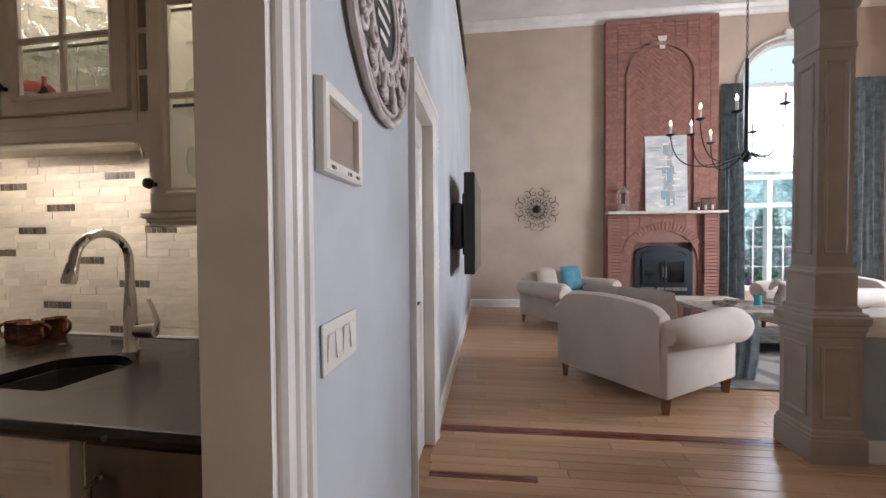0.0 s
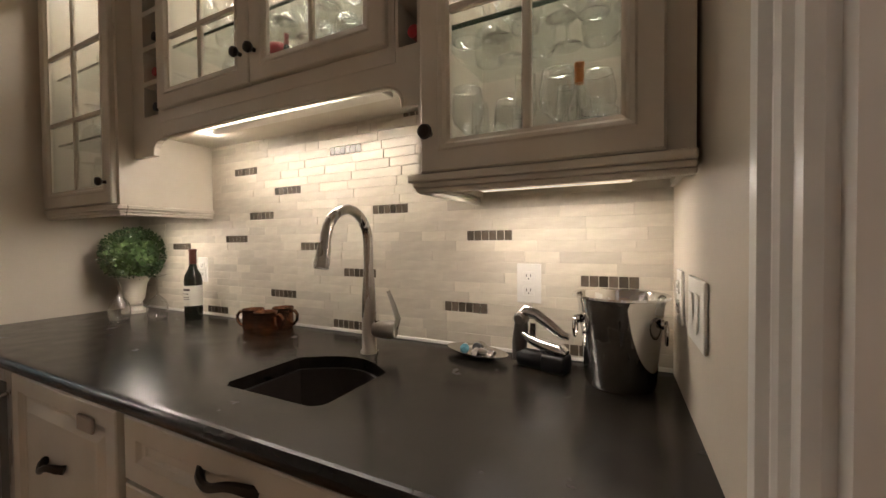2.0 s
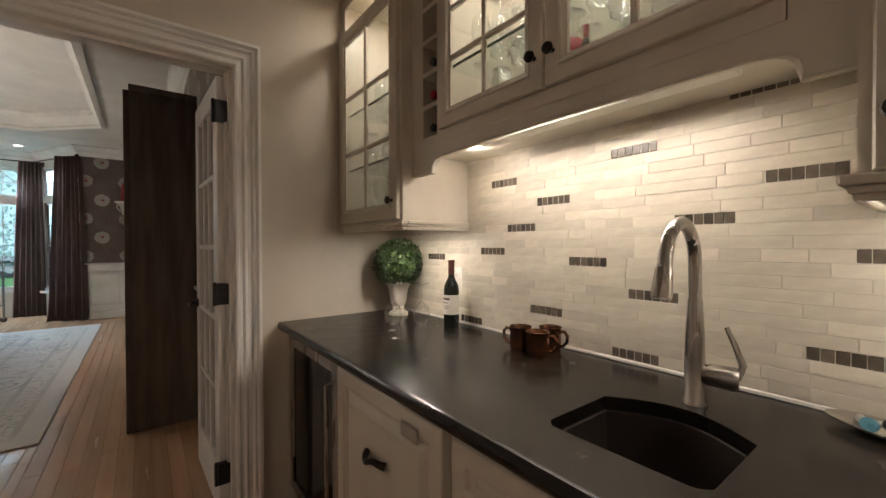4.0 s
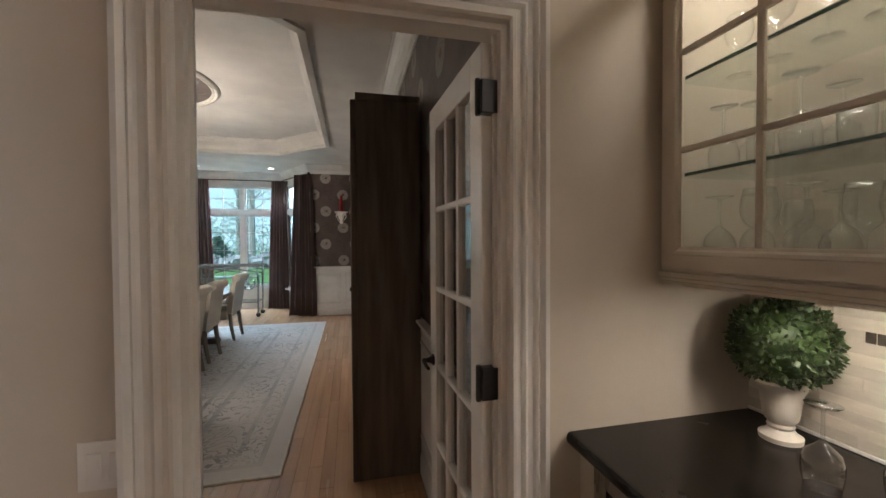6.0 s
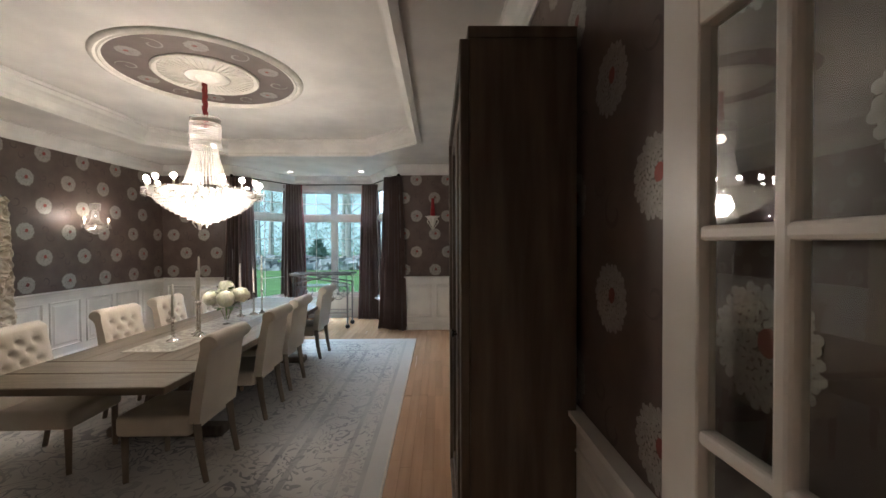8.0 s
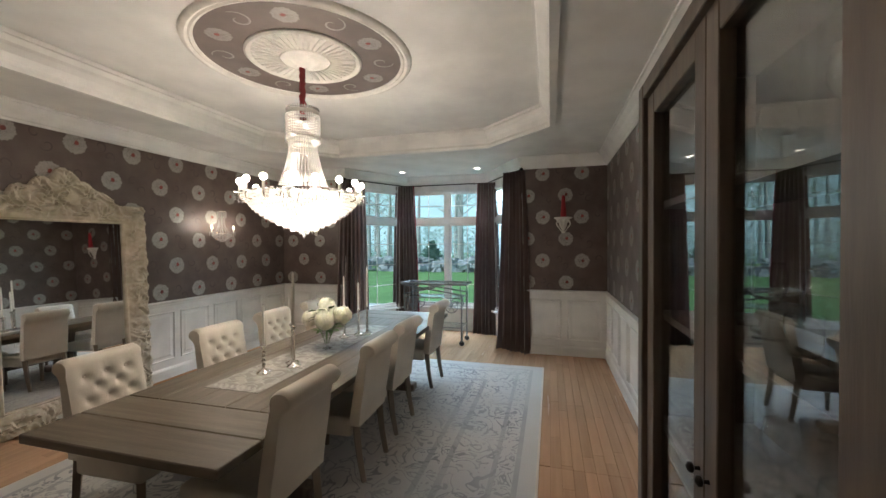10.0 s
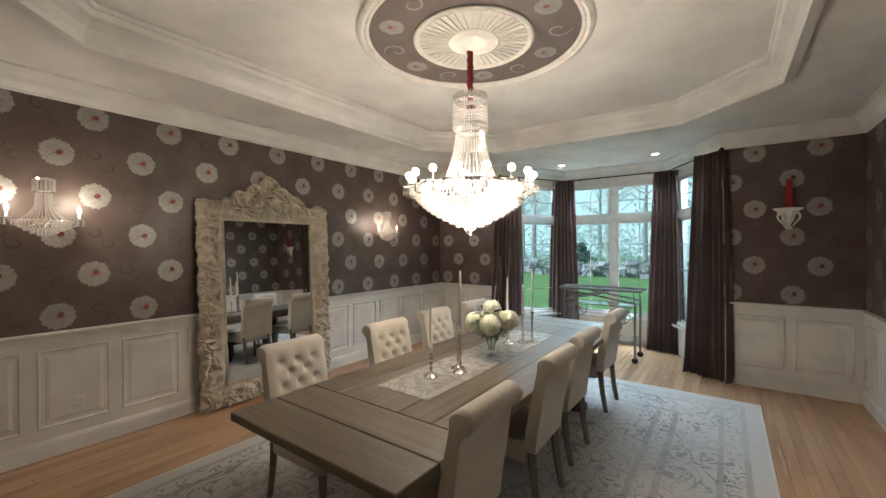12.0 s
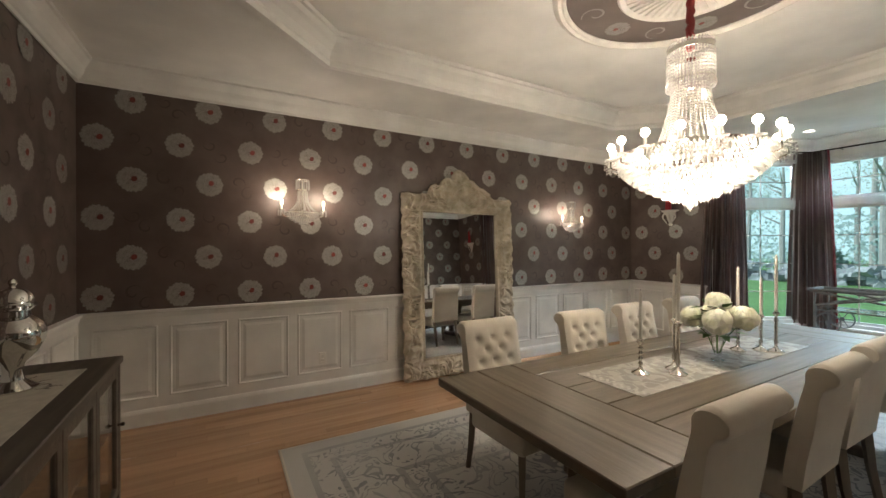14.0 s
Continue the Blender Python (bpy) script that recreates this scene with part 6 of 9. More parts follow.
for hx_, hy_, hz_, r in heads:
    hz_ += 0.045
    bm = B()
    for layer in range(7):
        n = 6 + layer * 2
        lr = r * (0.42 + 0.10 * layer)
        for i in range(n):
            a = 2 * math.pi * (i + 0.5 * (layer % 2)) / n + rng.uniform(-0.2, 0.2)
            el = radians(82 - layer * 21 + rng.uniform(-10, 10))
            d = Vector((math.cos(a) * math.cos(el), math.sin(a) * math.cos(el), math.sin(el)))
            t = Vector((-math.sin(a), math.cos(a), 0))
            up = d.cross(t) * -1
            c = d * lr * rng.uniform(0.82, 1.18)
            w = r * rng.uniform(0.30, 0.46)
            pts = []
            for u, v in ((-0.5, -1), (0.5, -1), (1, 0), (0.7, 0.8), (0, 1), (-0.7, 0.8), (-1, 0)):
                pts.append(bm.verts.new(c + t * w * u + up * w * v * 1.0 - d * (w * 0.35 * (u * u + 0.4 * v * v)) + d * 0.01 * v))
            cv = bm.verts.new(c + d * 0.004)
            for q in range(7):
                bm.faces.new((cv, pts[q], pts[(q + 1) % 7]))
    bmesh.ops.create_icosphere(bm, subdivisions=1, radius=r * 0.5)
    part("blossom", bm, M_PETAL, vase, "full white peony", smooth=False, loc=Matrix.Translation((hx_, hy_, hz_)))
    part("stem", tube(B(), [(hx_ * 0.1, hy_ * 0.1, 0.05), (hx_ * 0.4, hy_ * 0.4, 0.17), (hx_, hy_, hz_ - r * 0.5)], 0.003, 6), M_LEAF2, vase)
for i in range(44):
    a = rng.uniform(0, 6.28)
    r0, r1, z0 = 0.05, rng.uniform(0.12, 0.23), rng.uniform(0.17, 0.36)
    p0, p1 = Vector((r0 * math.cos(a), r0 * math.sin(a), z0)), Vector((r1 * math.cos(a), r1 * math.sin(a), z0 + rng.uniform(-0.03, 0.07)))
    t = (p1 - p0).cross(Vector((0, 0, 1))).normalized() * 0.032
    mid = p0.lerp(p1, 0.5) + Vector((0, 0, 0.012))
    bm = B()
    v = [bm.verts.new(q) for q in (p0, mid + t, p1, mid - t, mid)]
    for q in ((0, 1, 4), (1, 2, 4), (2, 3, 4), (3, 0, 4)):
        bm.faces.new([v[k] for k in q])
    part("leaf", bm, M_LEAF2, vase)


# ---------------------------------------------------------------- ceiling medallion
CX, CY = -6.54, -1.70
med = thing("ceiling_medallion", (CX, CY, ZT), "round painted ceiling medallion with a fluted white rosette", "medallion")
M_MED = mat("taupe_painted_disc", (0.17, 0.135, 0.12), 0.5, col2=(0.14, 0.11, 0.098), scale=4)
part("painted_disc", lathe(B(), [(0.80, -0.003), (0.80, -0.001)], 64), M_MED, med)
part("outer_ring", lathe(B(), [(0.79, -0.001), (0.79, -0.014), (0.81, -0.024), (0.825, -0.016), (0.845, -0.03), (0.87, -0.022), (0.885, -0.004), (0.885, -0.001)], 72, cap=False), M_WHITEPLASTER, med, smooth=True)
n = 44
bm = B()
a1 = 2 * math.pi * 0.55 / n
q = [bm.verts.new((r * math.cos(a), r * math.sin(a), z)) for r, a, z in ((0.20, 0, -0.024), (0.41, 0, -0.018), (0.41, a1, -0.018), (0.20, a1, -0.024))]
w = [bm.verts.new((v.co.x, v.co.y, -0.008)) for v in q]
bm.faces.new(q)
for k in range(4):
    bm.faces.new((q[k], q[(k + 1) % 4], w[(k + 1) % 4], w[k]))
flute_me = mesh_from(bm, "flute_rib")
flute_me.materials.append(M_WHITEPLASTER)
for i in range(n):
    o = new("flute_rib", flute_me)
    o.parent = med
    o.matrix_basis = RZ(360 * i / n)
part("rosette", lathe(B(), [(0.46, -0.004), (0.46, -0.018), (0.445, -0.028), (0.425, -0.022), (0.41, -0.010), (0.20, -0.012), (0.19, -0.026), (0.11, -0.030), (0.09, -0.05), (0.06, -0.06), (0.03, -0.075), (0.02, -0.078)], 56), M_WHITEPLASTER, med, smooth=True)

# flower print, used on the walls and on the ceiling disc
rng = random.Random(4)


def flower_meshes(kind):
    r_ = random.Random(40 + kind)
    bm = B()
    for i in range(150):
        t = (i + 0.5) / 150
        rr = math.sqrt(0.006 ** 2 + (0.104 ** 2 - 0.006 ** 2) * t)
        a = i * 2.399963
        w = 0.0099 * r_.uniform(0.84, 1.08) * (0.9 + 0.2 * t)
        c = Vector((rr * math.cos(a), rr * math.sin(a)))
        bm.faces.new([bm.verts.new((c.x + w * math.cos(2 * math.pi * q / 7), -0.0010 - 0.00001 * i, c.y + w * math.sin(2 * math.pi * q / 7))) for q in range(7)])
    bm2 = B()
    pts = [bm2.verts.new((0.021 * (1 + 0.07 * r_.uniform(-1, 1)) * math.cos(b) + 0.010, -0.0032, 0.025 * (1 + 0.07 * r_.uniform(-1, 1)) * math.sin(b) + 0.012)) for b in [2 * math.pi * q / 11 for q in range(11)]]
    bm2.faces.new(pts)
    m1, m2 = mesh_from(bm, "flower_print"), mesh_from(bm2, "flower_heart")
    m1.materials.append(M_FLOWER)
    m2.materials.append(M_FLOWER_RED)
    return m1, m2


FLW = [flower_meshes(k) for k in range(4)]


def scroll_mesh():
    """A flat curling tendril with a swelling middle."""
    bm = B()
    rows = []
    for q in range(19):
        t = q / 18
        r = 0.075 * (1 - 0.80 * t)
        w = 0.002 + 0.008 * math.sin(math.pi * t) ** 1.5
        ca, sa = math.cos(5.6 * t), math.sin(5.6 * t)
        rows.append([bm.verts.new(((r + o) * ca, -0.0008, (r + o) * sa)) for o in (-w, w)])
    for p, q in zip(rows, rows[1:]):
        bm.faces.new((p[0], p[1], q[1], q[0]))
    me = mesh_from(bm, "tonal_scroll")
    me.materials.append(M_SCROLL)
    return me


SCROLL = scroll_mesh()


def flower(parent, m):
    k = rng.randint(0, 3)
    f = new("flower_print", FLW[k][0])
    f.parent, f.matrix_basis = parent, m
    h = new("flower_heart", FLW[k][1])
    h.parent = f
    return f


def flowers_on(parent, frame_m, length, first, keep=None, shift=0.341):
    """Two staggered ranks of printed flowers along a wall; frame_m: x along the wall, -y into the room."""
    for row in range(6):
        z = 2.787 - row * 0.3335
        x = first + (shift if row % 2 else 0.0) - 0.566
        while x < length - 0.10:
            if x > 0.07 and (keep is None or keep(x, z)):
                flower(parent, frame_m @ Matrix.Translation((x + rng.uniform(-0.008, 0.008), 0, z)) @ Matrix.Rotation(rng.uniform(0, 0.9), 4, "Y"))
                for sx, sz in ((0.235, 0.03), (0.325, -0.07)):
                    if x + sx < length - 0.10 and (keep is None or keep(x + sx, z)):
                        o = new("tonal_scroll", SCROLL)
                        o.parent = parent
                        o.matrix_basis = frame_m @ Matrix.Translation((x + sx, 0, z + sz)) @ Matrix.Rotation(rng.uniform(0, 6.28), 4, "Y") @ Matrix.Scale(rng.uniform(0.7, 1.0), 4)
            x += 0.566
    return


flowers_on(w_s, Matrix.Translation((XSE, YS, 0)) @ RZ(180), XSE - XW, 0.355)
flowers_on(w_w, Matrix.Translation((XW, BAY[0][1], 0)) @ RZ(90), 1.23, 0.303)
flowers_on(w_w, Matrix.Translation((XW, YS, 0)) @ RZ(90), 1.27, 0.42)
flowers_on(w_n, Matrix.Translation((XW, YN, 0)), XE - XW, 0.424, lambda x, z: not (OPEN_N[0] - 0.22 < XW + x < OPEN_N[1] + 0.22 and z < OPEN_N[2] + 0.2), 0.256)
flowers_on(w_e, Matrix.Translation((XE - 0.005, DOOR_E[0] - 0.15, 0)) @ Matrix.Rotation(math.atan2(YS - DOOR_E[0], XSE - XE), 4, "Z"), DOOR_E[0] - 0.15 - YS, 0.3)

# prints and scrolls on the medallion
for k in range(6):
    a = 2 * math.pi * k / 6 + 0.4
    m = Matrix.Translation((0.63 * math.cos(a), 0.63 * math.sin(a), -0.0035)) @ Matrix.Rotation(radians(-90), 4, "X")
    f = new("flower_print", FLW[k % 4][0])
    f.parent, f.matrix_basis = med, Matrix.Translation((0.63 * math.cos(a), 0.63 * math.sin(a), -0.0032)) @ Matrix.Rotation(radians(90), 4, "X") @ Matrix.Scale(0.85, 4)
    h = new("flower_heart", FLW[k % 4][1])
    h.parent = f
    b0 = a + 0.5
    pts = []
    for q in range(15):
        t = q / 14
        rr = 0.10 * (1 - 0.78 * t)
        pts.append((0.63 * math.cos(b0) + rr * math.cos(b0 + t * 6.2), 0.63 * math.sin(b0) + rr * math.sin(b0 + t * 6.2), -0.006))
    part("painted_scroll", tube(B(), pts, [0.003 + 0.006 * math.sin(math.pi * q / 14) for q in range(15)], 4, flat=0.2), M_FLOWER, med)

# ---------------------------------------------------------------- crystal chandelier
OCT = [Vector(v) for v in ((1, 0, 0), (0, 1, 0), (-1, 0, 0), (0, -1, 0), (0, 0, 1.25), (0, 0, -1.25))]
OCF = ((0, 1, 4), (1, 2, 4), (2, 3, 4), (3, 0, 4), (1, 0, 5), (2, 1, 5), (3, 2, 5), (0, 3, 5))


class Beads:
    """Gathers crystals and makes one mesh of them."""
    def __init__(self):
        self.v, self.f = [], []

    def add(self, p, r, long=1.0):
        n = len(self.v)
        self.v += [(p[0] + o.x * r, p[1] + o.y * r, p[2] + o.z * r * long) for o in OCT]
        self.f += [tuple(n + i for i in t) for t in OCF]

    def strand(self, a, b, n, r, sag=0.0):
        for k in range(n):
            t = (k + 0.5) / n
            p = Vector(a).lerp(Vector(b), t)
            p.z -= sag * 4 * t * (1 - t)
            self.add(p, r)

    def make(self, name, parent, material, label=""):
        me = bpy.data.meshes.new(name)
        me.from_pydata(self.v, [], self.f)
        me.materials.append(material)
        o = new(name, me)
        o.parent = parent
        return tagged(o, label, kind="stuff")


HX, HY = -6.55, -1.735
ch = thing("chandelier", (HX, HY, 0), "lit crystal empire chandelier with beaded strands and candle bulbs", "chandelier")
polar = lambda r, a, z: (r * math.cos(a), r * math.sin(a), z)
part("cord_sleeve", tube(B(), [(0.004 * math.sin(k * 1.7), 0.004 * math.cos(k * 2.1), 2.82 + (ZT - 0.06 - 2.82) * k / 14) for k in range(15)], [0.022 + 0.005 * (k % 2) for k in range(15)], 8), M_REDSILK, ch, "gathered dark red silk sleeve", smooth=True)
for r, z, h in ((0.135, 2.80, 0.03), (0.135, 2.61, 0.012), (0.43, 2.125, 0.03), (0.10, 2.55, 0.012)):
    part("ring", lathe(B(), [(r - 0.006, z), (r, z), (r, z + h), (r - 0.006, z + h), (r - 0.006, z)], 48, cap=False), M_SILVER, ch, "silver ring")
b = Beads()
for i in range(44):
    a = 2 * math.pi * i / 44
    b.strand(polar(0.135, a, 2.80), polar(0.135, a, 2.60), 9, 0.0085)
    b.add(polar(0.128, a, 2.845), 0.010, 1.6)
    b.add(polar(0.138, a, 2.585), 0.009, 1.8)
b.make("crown_crystals", ch, M_CRYSTAL, "crystal crown drops")
b = Beads()
for i in range(36):
    a = 2 * math.pi * i / 36
    for k in range(26):
        t = (k + 0.5) / 26
        r = 0.105 + (0.22 - 0.105) * t ** 1.6 + 0.0
        b.add(polar(r, a, 2.60 - 0.46 * t), 0.0075 + 0.003 * t)
b.make("strand_crystals", ch, M_CRYSTAL, "beaded crystal strands")
b = Beads()
for tier in range(13):
    t = tier / 12
    r = 0.43 * math.cos(t * math.pi / 2 * 0.98) ** 0.85 + 0.012
    z = 2.125 - 0.30 * t
    n = max(int(2 * math.pi * r / 0.026), 5)
    for i in range(n):
        a = 2 * math.pi * (i + 0.5 * (tier % 2)) / n
        b.add(polar(r, a, z), 0.012, 1.5)
b.add((0, 0, 1.80), 0.018, 1.4)
b.make("bowl_crystals", ch, M_CRYSTAL, "tiered crystal bowl")
for i in range(16):
    a = 2 * math.pi * i / 16
    arm_ = part("arm", tube(B(), [polar(0.41, a, 2.10), polar(0.445, a, 2.065), polar(0.482, a, 2.08), polar(0.478, a, 2.125)], 0.006, 6), M_SILVER, ch, "silver branch", smooth=True)
    part("bobeche", lathe(B(), [(0.008, 0), (0.040, 0.008), (0.042, 0.014), (0.010, 0.010)], 14, polar(0.478, a, 2.123)), M_CRYSTAL, arm_, "crystal drip pan")
    part("candle_tube", lathe(B(), [(0.010, 0), (0.010, 0.062)], 10, polar(0.478, a, 2.133)), M_WAX, arm_)
    part("bulb", lathe(B(), [(0.008, 0), (0.019, 0.010), (0.025, 0.027), (0.020, 0.043), (0.006, 0.052)], 12, polar(0.478, a, 2.192)), M_BULB, arm_, "lit round bulb", smooth=True)
    bb = Beads()
    for q in range(6):
        c = 2 * math.pi * q / 6
        bb.strand((polar(0.478, a, 0)[0] + 0.04 * math.cos(c), polar(0.478, a, 0)[1] + 0.04 * math.sin(c), 2.125), (polar(0.478, a, 0)[0] + 0.04 * math.cos(c), polar(0.478, a, 0)[1] + 0.04 * math.sin(c), 2.065), 3, 0.008)
    a2 = 2 * math.pi * (i + 1) / 16
    bb.strand(polar(0.47, a, 2.10), polar(0.47, a2, 2.10), 9, 0.0075, 0.03)
    bb.make("pendants", arm_, M_CRYSTAL)


# ---------------------------------------------------------------- crystal wall sconces
def sconce(x, y, z):
    th = thing("wall_sconce", (x, y, z), "lit crystal wall sconce with two candle bulbs", "sconce", "crystal sconces on the south wall")
    part("backplate", lathe(B(), [(0.05, 0), (0.055, 0.008), (0.035, 0.016), (0.012, 0.022)], 20, m=Matrix.Rotation(radians(-90), 4, "X") @ Matrix.Translation((0, 0.05, 0))), M_SILVER, th, smooth=True)
    part("bracket", tube(B(), [(0, 0.02, -0.05), (0, 0.06, -0.04), (0, 0.10, 0.02), (0, 0.10, 0.30)], 0.006, 6), M_SILVER, th)
    b = Beads()
    for i in range(16):
        a = 2 * math.pi * i / 16
        for k in range(6):
            b.add((0.064 * math.cos(a), 0.10 + 0.055 * math.sin(a), 0.305 - k * 0.016), 0.0068, 1.2)
        for k in range(16):
            t = (k + 0.5) / 16
            r = 0.046 + 0.012 * t + 0.085 * max(0, t - 0.45) ** 1.6 / 0.55 ** 1.6
            b.add((r * math.cos(a), 0.10 + r * 0.7 * math.sin(a), 0.205 - 0.215 * t), 0.0062)
    for tier in range(6):
        r = 0.160 * math.cos(tier / 5 * 1.35)
        n = max(int(2 * math.pi * r / 0.022), 5)
        for i in range(n):
            a = 2 * math.pi * (i + 0.5 * (tier % 2)) / n
            b.add((r * math.cos(a), 0.10 + r * 0.55 * math.sin(a), -0.018 - 0.021 * tier), 0.0085, 1.4)
    for z, r in ((0.312, 0.066), (0.215, 0.050), (-0.012, 0.160)):
        part("ring", tube(B(), [(r * math.cos(q), 0.10 + r * (0.55 if z < 0 else 0.8) * math.sin(q), z) for q in [2 * math.pi * k / 24 for k in range(25)]], 0.004, 6), M_SILVER, th, "silver ring")
    b.make("crystals", th, M_CRYSTAL_CLEAR, "beaded crystal basket")
    for s in (-1, 1):
        a_ = part("arm", tube(B(), [(0, 0.10, -0.03), (s * 0.10, 0.11, -0.06), (s * 0.18, 0.12, -0.05), (s * 0.20, 0.12, 0.0)], 0.005, 6), M_SILVER, th, smooth=True)
        part("drip_pan", lathe(B(), [(0.006, 0), (0.03, 0.006), (0.032, 0.010), (0.008, 0.008)], 12, (s * 0.20, 0.12, 0.0)), M_CRYSTAL, a_)
        part("candle_tube", lathe(B(), [(0.009, 0.008), (0.009, 0.055)], 10, (s * 0.20, 0.12, 0.0)), M_WAX, a_)
        part("bulb", lathe(B(), [(0.006, 0.055), (0.013, 0.07), (0.011, 0.09), (0.002, 0.115)], 10, (s * 0.20, 0.12, 0.0)), M_FLAME, a_, "lit candle bulb", smooth=True)
        bb = Beads()
        for q in range(5):
            bb.strand((s * 0.20 + 0.03 * math.cos(q * 1.26), 0.12 + 0.03 * math.sin(q * 1.26), 0.0), (s * 0.20 + 0.03 * math.cos(q * 1.26), 0.12 + 0.03 * math.sin(q * 1.26), -0.05), 3, 0.007)
        bb.strand((0, 0.10, 0.02), (s * 0.20, 0.12, 0.0), 9, 0.006, 0.03)
        bb.make("pendants", a_, M_CRYSTAL)


sconce(-4.60, YS, 1.90)
sconce(-8.40, YS, 1.90)


# white plaster brackets with a red candle
def bracket(y, z):
    th = thing("candle_bracket", Matrix.Translation((XW, y, z)) @ RZ(-90), "white carved wall bracket holding a red candle", "wall bracket", "candle brackets beside the bay")
    bm = B()
    pr = [(0.02, -0.24), (0.035, -0.22), (0.02, -0.19), (0.05, -0.13), (0.055, -0.09), (0.085, -0.05), (0.09, -0.03), (0.13, -0.015), (0.135, 0.0), (0.02, 0.0)]
    lathe(bm, pr, 20)
    for v in bm.verts:
        a = math.atan2(v.co.y, v.co.x)
        k = 1 + 0.18 * math.cos(7 * a) * (1 if -0.20 < v.co.z < -0.02 else 0.15)
        v.co.x *= k
        v.co.y = max(v.co.y, -0.0) * k * 0.9
    part("body", bm, M_WHITEPLASTER, th, smooth=True)
    for s in (-1, 1):
        pts = [(s * (0.06 + 0.045 * math.sin(t * 4.2) * (1 - 0.4 * t)), 0.045, -0.04 - 0.17 * t) for t in [k / 12 for k in range(13)]]
        part("scroll", tube(B(), pts, [0.014 - 0.008 * k / 12 for k in range(13)], 6), M_WHITEPLASTER, th, smooth=True)
    cn = part("candle", lathe(B(), [(0.045, 0.0), (0.043, 0.05), (0.032, 0.18), (0.026, 0.30), (0.018, 0.325), (0.004, 0.33)], 16, (0, 0.065, 0.001)), M_REDWAX, th, "deep red dripping candle", smooth=True)
    part("wick", tube(B(), [(0, 0.065, 0.33), (0, 0.065, 0.345)], 0.0015, 5), M_BLACK, cn)


bracket(0.457, 2.115)
bracket(-3.84, 2.115)


# ---------------------------------------------------------------- carved floor mirror
mx0, mx1 = -7.315, -5.665
mir = thing("floor_mirror", Matrix.Translation(((mx0 + mx1) / 2, -4.397, 0)) @ Matrix.Rotation(radians(2.6), 4, "X"), "tall floor mirror in a deeply carved cream frame", "mirror")
MW, MH, IW, IZ0, IZ1 = 0.825, 2.19, 0.525, 0.25, 1.955
GX, GZ = 0.0105, 0.0105


def carve_height(x, z):
    p = Vector((x * 8.5, z * 8.5, 0.3))
    q = p + Vector((noise.noise(p * 0.9), noise.noise(p * 0.9 + Vector((7, 3, 1))), 0)) * 1.1
    r1 = 1 - abs(noise.noise(q * 1.15)) * 2.4
    r2 = 1 - abs(noise.noise(q * 2.3 + Vector((3, 9, 2)))) * 2.2
    lobes = 0.5 + 0.5 * math.sin(14 * noise.noise(q * 0.7) + 3 * math.atan2(math.sin(q.x * 2), math.cos(q.y * 2)))
    return 0.5 * max(r1, 0) + 0.28 * max(r2, 0) + 0.28 * lobes


def crest(x):
    """Height of the frame's upper outline at x."""
    h = MH - 0.01
    if abs(x) < 0.55:
        h += 0.06 * (1 - (abs(x) / 0.55) ** 2)
    for cx_, r_, top in ((0.0, 0.16, 0.325), (-0.17, 0.13, 0.21), (0.17, 0.13, 0.21), (-0.33, 0.12, 0.12), (0.33, 0.12, 0.12)):
        d = abs(x - cx_) / r_
        if d < 1:
            h = max(h, MH + top * math.sqrt(1 - d * d) ** 0.9)
    return h


bm = B()
cols = {}
nxg, nzg = int(2 * MW / GX), int((MH + 0.36) / GZ)
for i in range(nxg + 1):
    for k in range(nzg + 1):
        x, z = -MW + i * GX, k * GZ
        wob = 0.018 * noise.noise(Vector((x * 3, z * 9, 2))) + 0.008 * math.sin(z * 42)
        wobx = 0.010 * math.sin(x * 38) + 0.012 * noise.noise(Vector((x * 9, z * 3, 5)))
        lim = crest(x) + 0.5 * wobx
        if abs(x) > MW - 0.028 + wob or z > lim or z < 0.012 * (1 + math.sin(x * 30)) * 0.5:
            continue
        if abs(x) < IW - 0.0 and IZ0 < z < IZ1:
            continue
        edge = min(MW - 0.028 + wob - abs(x), lim - z, z + 0.02)
        inn = max(abs(x) - IW, IZ0 - z, z - IZ1)
        if inn < 0.035:
            y = 0.030 + 0.020 * math.sin(math.pi * min(inn / 0.035, 1))
        else:
            y = 0.038 + 0.062 * carve_height(x, z) * min((inn - 0.03) / 0.05, 1)
        y *= 0.45 + 0.55 * min(edge / 0.045, 1)
        cols[i, k] = bm.verts.new((x, y, z))
for (i, k), v in list(cols.items()):
    q = [cols.get(t) for t in ((i, k), (i + 1, k), (i + 1, k + 1), (i, k + 1))]
    if all(q):
        bm.faces.new(q)
edges = [e for e in bm.edges if len(e.link_faces) == 1]
g = bmesh.ops.extrude_edge_only(bm, edges=edges)
for v in [e for e in g["geom"] if isinstance(e, bmesh.types.BMVert)]:
    v.co.y = 0.004
for v in [v for v in bm.verts if not v.link_faces]:
    bm.verts.remove(v)
bmesh.ops.recalc_face_normals(bm, faces=bm.faces[:])
part("carved_frame", bm, M_CARVED, mir, "cream frame carved with scrolling leaves", smooth=True)
part("mirror_glass", box(B(), -IW - 0.005, 0.014, IZ0 - 0.005, IW + 0.005, 0.020, IZ1 + 0.005), M_MIRROR, mir, "clear mirror glass")
part("backing", box(B(), -MW + 0.07, 0.001, 0.03, MW - 0.07, 0.012, MH - 0.04), M_ARMOIRE, mir)


